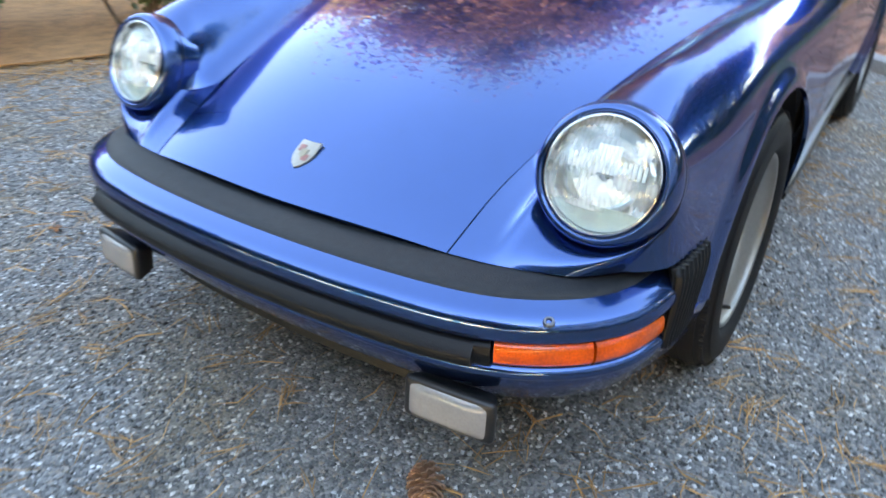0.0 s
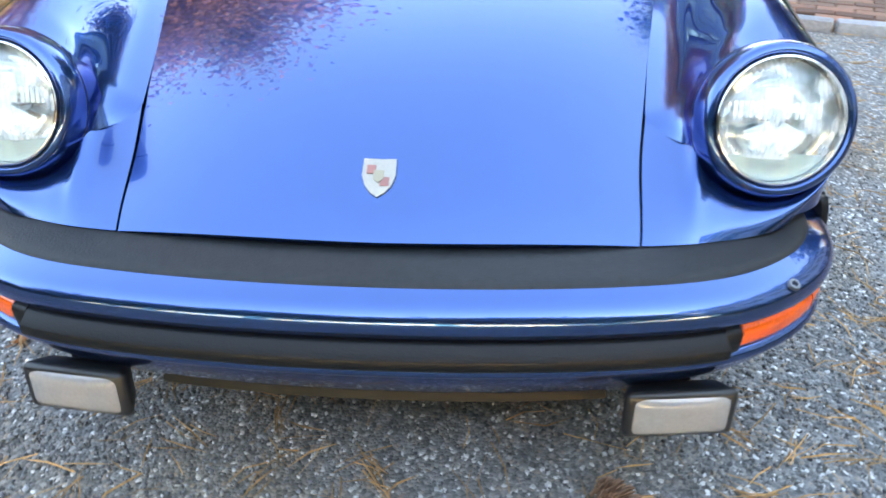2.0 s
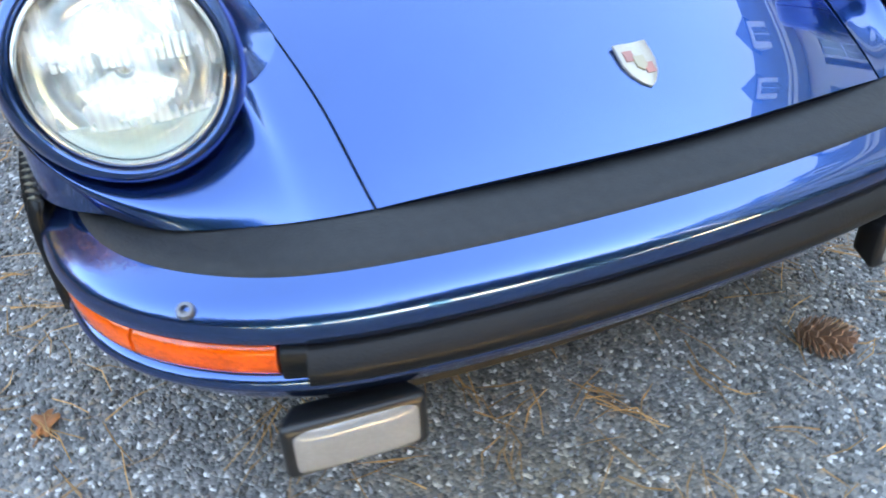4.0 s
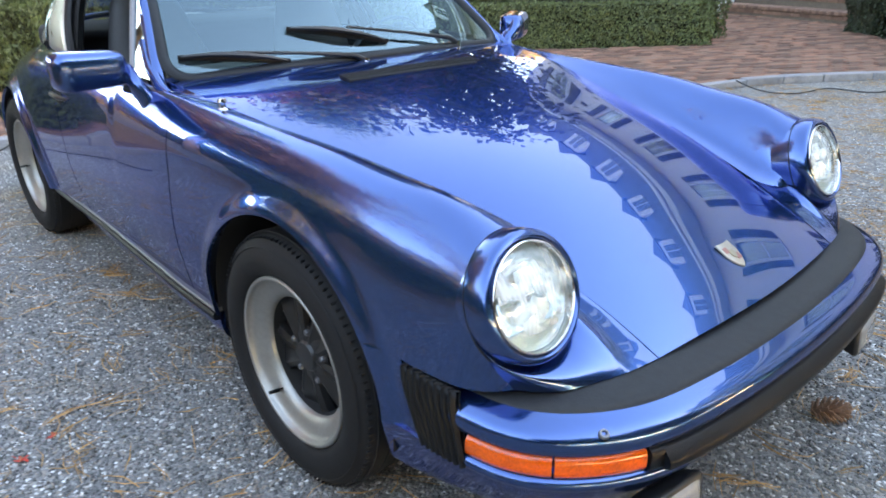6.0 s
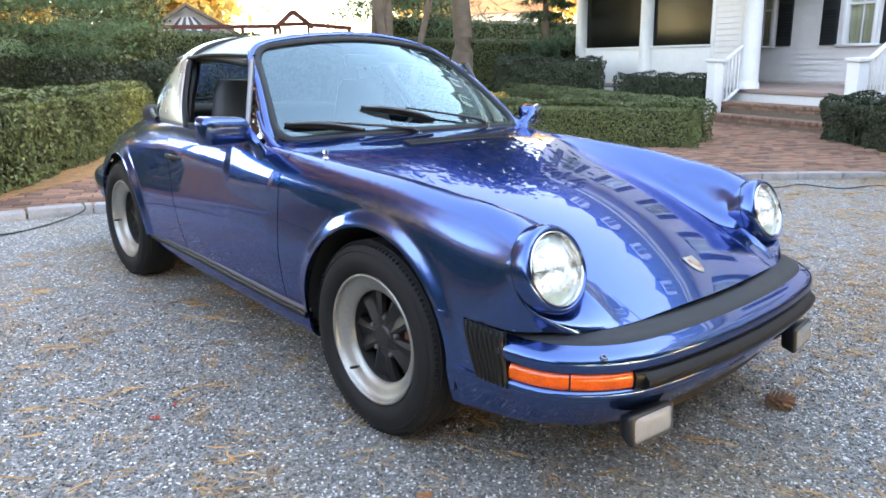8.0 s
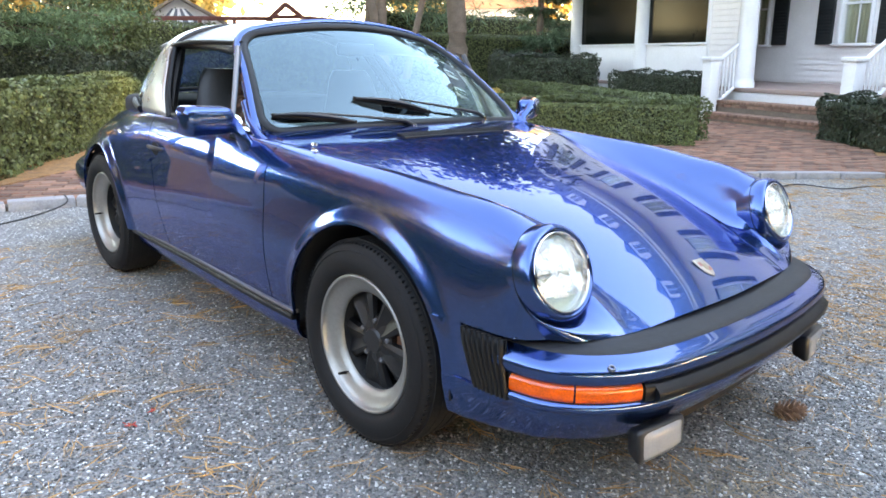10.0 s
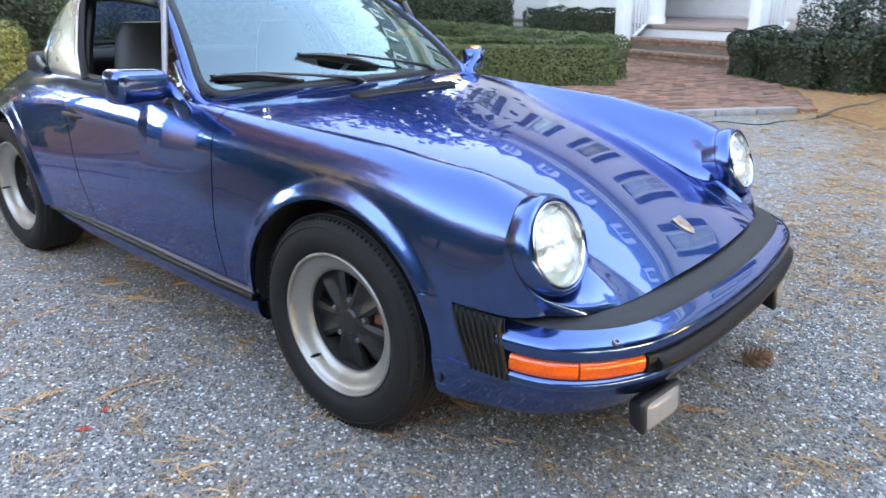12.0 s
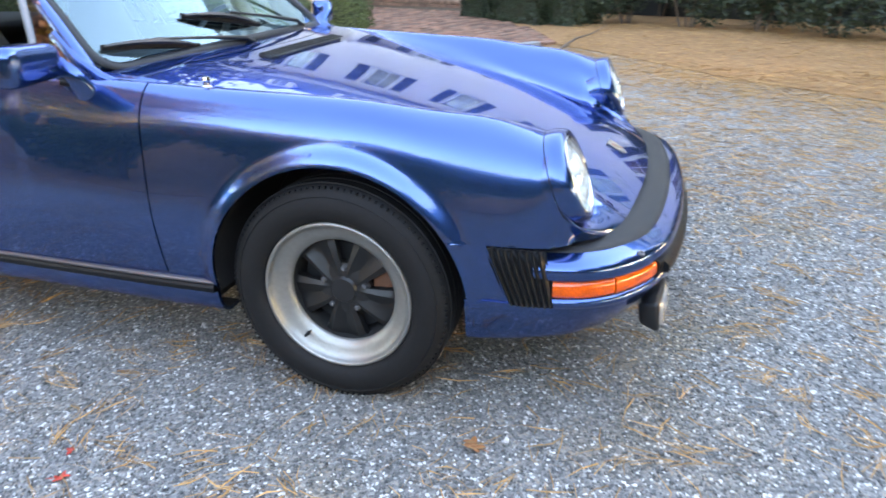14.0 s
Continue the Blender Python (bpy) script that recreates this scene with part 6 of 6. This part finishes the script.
for at, r, h in (((-12.0, 1.9), 1.2, 1.2), ((-12.6, 0.2), 1.2, 1.25), ((-13.2, 3.8), 1.1, 1.2), ((-11.5, -1.5), 1.2, 1.25)):
    shrub(at, r, h, "rounded dark yew under the pine", 9000, 0.036, SHRUB)
hedge((-12.1, 12.65), (-9.9, 14.35), 1.2, 1.32, "broad flat-topped dark yew before the porch", 16000, 0.034, SHRUB, 0.16)
shrub((-10.6, 11.0), 0.35, 0.5, "small golden shrub beside the lawn", 1200, 0.05, GOLDEN)


def tree(at, height, trunk, crown_z, crown_r, mat, label, n=9000, leaf=0.16, lean=(0, 0), limbs=9, evergreen=False, clumps=46, name="tree", stretch=8.0, low=1.0, tier=0.33, spread=0.26):
    """A tapered, bent trunk, forked limbs and a crown of leaf clumps with gaps between."""
    base = SITE @ Vector((*at, 0))
    if math.hypot(*at) > 22:
        base.z = base.z * 22 / math.hypot(*at)
    t = thing(name, Matrix.Translation(base), label, "tree")
    bm = bmesh.new()
    line = [Vector((lean[0] * q + 0.12 * trunk * 8 * noise.noise(Vector((q * 3, at[0], at[1]))), lean[1] * q + 0.12 * trunk * 8 * noise.noise(Vector((at[1], q * 3, 5))), height * q * 0.94 - 0.25)) for q in np.linspace(0, 1, 30)]
    tube(line, [trunk * (1 - 0.9 * k / 29 + 0.4 * math.exp(-height * k / 29 / 0.45)) for k in range(30)], 12, bm)
    part("trunk", bm, BARK, t, "rough brown trunk")
    ends = []
    lb = bmesh.new()
    for k in range(limbs):
        q = crown_z / height + (0.92 - crown_z / height) * ((k + rng.random()) / limbs) ** low
        p = line[min(29, int(q * 29))].copy()
        a = k * 2.4 + rng.random()
        reach = crown_r * (1.05 - 0.75 * (q - crown_z / height) / (1 - crown_z / height) if evergreen else 0.9 - 0.3 * abs(q - 0.6))
        rise = -0.06 * reach if evergreen else reach * rng.uniform(0.3, 0.7)
        e = p + Vector((math.cos(a) * reach, math.sin(a) * reach, rise))
        mid = p.lerp(e, 0.5) + Vector((0, 0, 0.1 * reach))
        k_ = 0.09 if evergreen else 1.0
        tube([p, mid, e], [trunk * 0.35 * k_, trunk * 0.2 * k_, trunk * 0.05], 7, lb)
        ends += [mid, e, p.lerp(e, 0.75)]
    part("branching", lb, BARK, t, "branching limbs")["kind"] = "stuff"
    cs = []
    m = max(20, n // (clumps + len(ends)))
    pts_ = [np.array(e) for e in ends]
    for _ in range(clumps):
        u = rng.normal(size=3)
        u /= np.linalg.norm(u)
        rr = rng.random() ** 0.45
        if evergreen:
            q = rng.random() ** low
            z = crown_z + (height - crown_z) * q
            r = crown_r * (1.05 - q) * rng.random() ** 0.5
            a = rng.uniform(0, 2 * np.pi)
            pts_.append(np.array((r * math.cos(a) + lean[0] * z / height, r * math.sin(a) + lean[1] * z / height, z)))
        else:
            zc = (crown_z + height) / 2
            pts_.append(np.array((lean[0] * 0.7, lean[1] * 0.7, zc)) + u * rr * np.array((crown_r, crown_r, (height - crown_z) / 2 * 1.05)))
    for c in pts_:
        sp = rng.uniform(0.5, 1.1) * crown_r * (0.22 if not evergreen else spread)
        cs.append(c + rng.normal(size=(m, 3)) * np.array((sp, sp, sp * (0.7 if not evergreen else tier))))
    leaf_mesh("crown", np.concatenate(cs), mat, t, leaf, 1.8 if not evergreen else stretch)
    return t


tree((-11.1, 10.0), 10.4, 0.29, 4.4, 3.9, OAK_DARK, "tall oak with dark late leaves and a thick forked trunk", 6500, 0.21, (0.7, 0.2), 18, clumps=26)
tree((-11.75, 8.95), 9.5, 0.13, 4.4, 2.6, OAK, "slender oak with thin autumn crown", 8000, 0.15, (-0.9, -1.5), 8)
tree((-11.85, 8.8), 9.0, 0.13, 4.6, 2.0, OAK, "thin multi-stemmed oak with few leaves", 5000, 0.15, (-0.2, -0.3), 6)
tree((-11.7, 9.0), 8.6, 0.10, 4.6, 1.8, OAK, "thin bare-stemmed oak with few leaves", 4000, 0.15, (0.9, 1.5), 6)
tree((-12.9, 15.6), 9.0, 0.14, 0.4, 0.8, PINE, "slim dark evergreen beside the porch", 18000, 0.030, (0, 0), 20, True, 110)
tree((-11.7, -0.9), 10.0, 0.20, 1.95, 3.1, WHITE_PINE, "soft blue-green white pine with low sweeping boughs", 105000, 0.021, (0, 0), 40, True, 150, stretch=5.5, low=2.3, tier=0.24, spread=0.13)
shrub((-14.4, 3.4), 1.15, 3.7, "tall loose green shrub before the clipped hedge", 15000, 0.05, YEW, 14)
tree((-13.4, 9.8), 15.0, 0.15, 6.5, 3.2, PINE, "tall white pine with a high crown behind the hedge", 30000, 0.04, (0, 0), 16, True, 90)
tree((-10.0, -6.0), 12.0, 0.20, 3.6, 4.2, RUSSET, "russet oak beside the drive", 44000, 0.112, (0.3, 0.2), 10)
tree((-20.0, 14.5), 13.0, 0.26, 3.0, 3.2, PINE, "tall dark pine beyond the hedges", 24000, 0.05, (0, 0), 14, True, 80)
tree((-19.0, -2.0), 12.0, 0.24, 5.5, 4.2, OAK, "broad russet oak behind the pine", 16000, 0.2, (0, 0), 10)
# Unseen trees added to shade the car from the sun and darken its reflections.
for at, hgt, r, mt, lb in (((9, -9), 6, 3.2, OAK, "unseen russet oak added across the drive"), ((9.2, -3.4), 7.5, 3.4, PINE, "unseen dark pine added across the drive to shade the car"), ((9.8, 4.2), 8, 3.4, PINE, "unseen dark pine added across the drive to shade the car"), ((8, 14), 10, 3.6, PINE, "unseen dark pine added beside the house"), ((16, -13), 12, 4.4, GOLDEN, "unseen golden maple added across the drive"), ((12, -8), 9, 3.6, OAK, "unseen russet oak added across the drive"), ((9.6, 0.4), 7.5, 3.4, OAK, "unseen russet oak added across the drive"), ((12.5, 5.2), 8.5, 3.6, PINE, "unseen dark pine added across the drive to shade the car"), ((13, 9), 10, 3.6, PINE, "unseen dark pine added across the drive to shade the car")):
    tree(at, hgt, 0.26, 1.4, r, mt, lb, 20000 if mt is PINE else 9000, 0.08 if mt is PINE else 0.30, (0, 0), 9, mt is PINE, 70, stretch=4.5)
# Unseen trees, added after reflected colours, to break up the bright low sky.
for at, hgt, r, mt, lb in (((-13, -12), 9, 3.4, GOLDEN, "unseen golden maple added across the drive"), ((-14.5, -19), 8, 3.6, OAK, "unseen russet oak added beyond the drive"), ((-9.5, -19.5), 6, 3.0, GOLDEN, "unseen golden maple added beyond the drive"), ((-4.5, -20), 5.5, 3.0, OAK, "unseen russet oak added beyond the drive"), ((1, -20.5), 5.5, 3.0, GOLDEN, "unseen golden maple added beyond the drive"), ((6.5, -20), 5.5, 3.0, OAK, "unseen russet oak added beyond the drive")):
    tree(at, hgt, 0.20, 0.33 * hgt, r, mt, lb, 8000, 0.22, (0.4, 0.2), 12, False, 34)
# Unseen high crowns, added to narrow the sky band mirrored in the side.
for at, hgt, r, mt, lb in (((-18, -13.5), 11, 3.6, GOLDEN, "unseen golden maple with a high crown added beyond the drive"), ((-22, -8), 12, 3.8, OAK, "unseen russet oak with a high crown added beyond the drive"), ((-21, -17), 12, 4.0, OAK, "unseen russet oak with a high crown added beyond the drive"), ((-15, -9), 10, 3.0, OAK, "unseen slender russet oak with a high crown added beside the drive")):
    tree(at, hgt, 0.20, 0.43 * hgt, r, mt, lb, 8000, 0.22, (0.4, 0.2), 12, False, 34)
for k, at in enumerate(((-36, 13), (-31, 27), (-38, 0), (-40, 7), (-27, 33))):
    tree(at, 9 + 2 * (k % 3), 0.22, 1.6, 3.6, GOLDEN, "far golden autumn tree in the sun", 9000, 0.30, (0, 0), 8, False, 30)

# ---------------------------------------------------------------- beyond the hedges
gh = thing("garden_house", Matrix.Translation(SITE @ Vector((-27.5, 10.6, 0)) + Vector((0, 0, -0.2))) @ pose(0, 0, 0, 0, 0, 68), "small grey-white gabled garden house with striped front", "garden house")
part("wall", box((5.0, 4.0, 1.95), (0, 2.0, 0.975)), CLAP, gh)
part("gable", prism([(-2.5, 1.95), (2.5, 1.95), (0, 3.45)], 0, 3.9, Matrix.Translation((0, 3.95, 0)) @ pose(0, 0, 0, 90, 0, 0)), CLAP, gh)
for sx in (-1, 1):
    part("roof_slope", box((3.4, 4.8, 0.12), (0, 0, 0), 0.02, Matrix.Translation((sx * 1.42, 2.0, 2.67)) @ pose(0, 0, 0, 0, sx * 31, 0)), BARK, gh, "brown shingled roof slope")
for q in range(7):
    a0, a1 = -1.5 + 3.0 * q / 7, -1.5 + 3.0 * (q + 1) / 7
    part("stripe", prism([(a0 * 0.18, 3.05), (a0, 1.75), (a1, 1.75), (a1 * 0.18, 3.05)], 0, 0.05, Matrix.Translation((0, -0.06, 0)) @ pose(0, 0, 0, 90, 0, 0)), WHITE if q % 2 else ROOF, gh, "" if q % 2 else "grey stripe")
ar = thing("play_frame", Matrix.Translation(SITE @ Vector((-20.6, 11.4, 0))) @ pose(0, 0, 0, 0, 0, 59), "red-stained timber play frame with a small gabled top", "play frame")
for sx in (-1, 1):
    for sy in (-0.5, 0.5):
        part("post", box((0.09, 0.09, 2.9), (sx * 0.48, sy, 0.9), 0.01), REDWOOD, ar)
        part("rafter", box((0.86, 0.10, 0.12), (0, 0, 0), 0.015, Matrix.Translation((sx * 0.33, sy, 2.56)) @ pose(0, 0, 0, 0, sx * 40, 0)), REDWOOD, ar)
for sy in (-0.5, 0.5):
    part("cross_beam", box((1.1, 0.07, 0.09), (0, sy, 2.42), 0.01), REDWOOD, ar)
part("ridge_beam", box((0.08, 1.2, 0.10), (0, 0, 2.80), 0.01), REDWOOD, ar)
part("swing_beam", box((1.5, 0.12, 0.14), (0, 0, 0), 0.015, Matrix.Translation((1.2, -0.5, 2.30)) @ pose(0, 0, 0, 0, 6, 0)), REDWOOD, ar)
part("swing_leg", tube([(1.85, -0.5, 2.2), (2.2, 0.0, -0.6)], 0.06, 8), REDWOOD, ar)
rf = thing("red_fence", Matrix.Translation(SITE @ Vector((-19.5, 4.5, 0))) @ pose(0, 0, 0, 0, 0, 78), "low red-stained timber fence beyond the hedge", "fence")
part("top_rail", box((5.2, 0.10, 0.12), (2.6, 0, 1.98), 0.01), REDWOOD, rf)
for q in range(6):
    part("post", box((0.10, 0.10, 2.6), (0.05 + q, 0, 0.73), 0.01), REDWOOD, rf)
fh = thing("far_house", Matrix.Translation(SITE @ Vector((-27.1, 28.7, 0)) + Vector((0, 0, 0.45))) @ pose(0, 0, 0, 0, 0, 45), "far white house with a red tiled roof", "house")
part("wall", box((4.4, 4.0, 4.2), (0, 0, 1.4)), WHITE, fh)
part("roof", prism([(-2.7, 3.45), (2.7, 3.45), (0, 5.4)], 0, 4.8, Matrix.Translation((0, 2.4, 0)) @ pose(0, 0, 0, 90, 0, 0)), BRICK, fh, "red roof")
for q in (-1.3, 0, 1.3):
    part("window", box((0.7, 0.1, 1.1), (q, -2.03, 2.5), 0.01), PANE, fh)

# ---------------------------------------------------------------- small things on the gravel
cone = thing("pine_cone", SITE @ Matrix.Translation((0.815, 0.415, 0.030)) @ pose(0, 0, 0, 0, 82, 35), "brown pine cone lying on the gravel", "pine cone")
bm = bmesh.new()
for k in range(70):
    t = k / 69
    a = k * 2.399963
    r = 0.026 * math.sin(math.pi * (0.12 + 0.80 * t)) ** 0.8 + 0.004
    m = Matrix.Translation((0, 0, -0.045 + 0.09 * t)) @ Matrix.Rotation(a, 4, "Z") @ Matrix.Translation((r * 0.75, 0, 0)) @ pose(0, 0, 0, 0, -12 - 40 * t, 0)
    box((r * 0.95 + 0.010, 0.012, 0.0035), (0, 0, 0), 0.0015, m, 1, bm)
part("scale_layer", bm, CONE, cone, "overlapping woody scales")["kind"] = "stuff"
part("core", lathe([(0.0, -0.045), (0.012, -0.03), (0.014, 0.0), (0.008, 0.035), (0.0, 0.045)], 12), CONE, cone)


def fallen_leaf(at, size, mat, label, turn):
    out = [(math.cos(a) * (0.5 + 0.16 * math.cos(5 * a)), math.sin(a) * (0.36 + 0.14 * math.cos(5 * a))) for a in np.linspace(0, 2 * np.pi, 30, endpoint=False)]
    bm = bmesh.new()
    c = bm.verts.new((0, 0, 0.10 * size))
    ring_ = [bm.verts.new((x * size, y * size, size * (0.06 + 0.22 * abs(y) + 0.10 * math.sin(5 * x)))) for x, y in out]
    for i in range(30):
        bm.faces.new((c, ring_[i], ring_[(i + 1) % 30]))
    tube([(-0.5 * size, 0, 0.08 * size), (-0.95 * size, 0.05 * size, 0.12 * size)], 0.0012, 5, bm)
    ob = solid(part("fallen_leaf", bm, mat), 0.0006)
    ob.matrix_world = SITE @ Matrix.Translation((*at, 0.007)) @ pose(0, 0, 0, 0, 0, turn)
    return tagged(ob, label, "leaf", "fallen leaves")


fallen_leaf((-0.516, -1.268), 0.034, LEAF_RED, "small bright red leaf fallen on the gravel", 30)
fallen_leaf((0.41, -0.885), 0.05, LEAF_BROWN, "dry brown leaf curled on the gravel", 160)
fallen_leaf((-0.57, -1.18), 0.022, LEAF_RED, "tiny dark red leaf on the gravel", 110)
fallen_leaf((0.62, -1.25), 0.05, LEAF_BROWN, "curled brown oak leaf fallen on the gravel", 70)

twig = part("branch", tube(path3([(-0.40, 6.35, 0.06), (-0.30, 7.0, 0.10), (-0.22, 7.6, 0.08), (-0.08, 8.75, 0.10)], 24), [0.016 - 0.0005 * k for k in range(24)], 7), BARK)
twig.matrix_world = SITE
tagged(twig, "thin brown branch fallen across the kerb and straw", "branch")


def cable(points, label):
    ob = part("cable", tube(path3(points, 60), 0.006, 8), CABLE)
    ob.matrix_world = SITE
    return tagged(ob, label, "cable")


cable([(-3.55, -1.9, 0.010), (-3.75, -1.45, 0.012), (-3.70, -1.1, 0.010), (-3.85, -0.75, 0.012), (-3.95, -0.5, 0.06), (-4.15, -0.45, 0.085)], "black cable lying across the kerb onto the gravel")
cable([(-1.75, 5.0, 0.085), (-1.48, 4.95, 0.03), (-1.25, 5.14, 0.010), (-1.12, 5.6, 0.012), (-0.82, 5.65, 0.010), (-0.69, 6.01, 0.012), (-0.5, 6.4, 0.012), (-0.35, 6.75, 0.05)], "thin black cable lying on the gravel beside the kerb")

# ---------------------------------------------------------------- paving bricks, the nearest as pieces of their own
BW, BL = 0.098, 0.203
turn = radians(66)
cu, su = math.cos(turn), math.sin(turn)
spots = []
for r in range(-90, 130):
    for k in range(-60, 90):
        u, w = (k + 0.5 * (r % 2)) * (BL + 0.006), r * (BW + 0.006)
        p = (-3.6 + cu * u - su * w, 4.0 + su * u + cu * w)
        if -8 < p[0] < 0 and -3.3 < p[1] < 14 and inside(p, PAVED):
            d = min(math.hypot(p[0] - q[0], p[1] - q[1]) for q in KERB[::10])
            if d > 0.16:
                spots.append((d + 0.25 * max(0, p[1] - 7.0), p))
spots.sort()
bm = box((BL, BW, 0.05), (0, 0, 0), 0.006, None, 1)
one = bpy.data.meshes.new("brick")
bm.to_mesh(one)
bm.free()
one.materials.append(BRICK)
shown = [s_ for s_ in spots if s_[1][1] > 4.4 or s_[1][1] < 0.3][:300]
near = {s_[1] for s_ in shown}
for _, (x, y) in shown:
    ob = new("brick", one)
    ob.parent = paving
    ob.matrix_parent_inverse = Matrix()
    ob.matrix_basis = Matrix.Translation((x, y, 0.024 + rng.uniform(-0.003, 0.004))) @ pose(0, 0, 0, rng.normal(0, 0.8), rng.normal(0, 0.8), 66 + rng.normal(0, 1.0))
verts_, faces_ = [], []
src_v = [v.co.copy() for v in one.vertices]
src_f = [tuple(p.vertices) for p in one.polygons]
for _, (x, y) in spots:
    if (x, y) not in near:
        m = Matrix.Translation((x, y, 0.024 + rng.uniform(-0.003, 0.004))) @ pose(0, 0, 0, rng.normal(0, 0.8), rng.normal(0, 0.8), 66 + rng.normal(0, 1.0))
        o = len(verts_)
        verts_ += [m @ v for v in src_v]
        faces_ += [tuple(o + k for k in f_) for f_ in src_f]
ob = mesh_ob("brick_field", verts_, faces_, BRICK, paving, "worn red paving bricks", smooth=False)
ob["kind"] = "stuff"
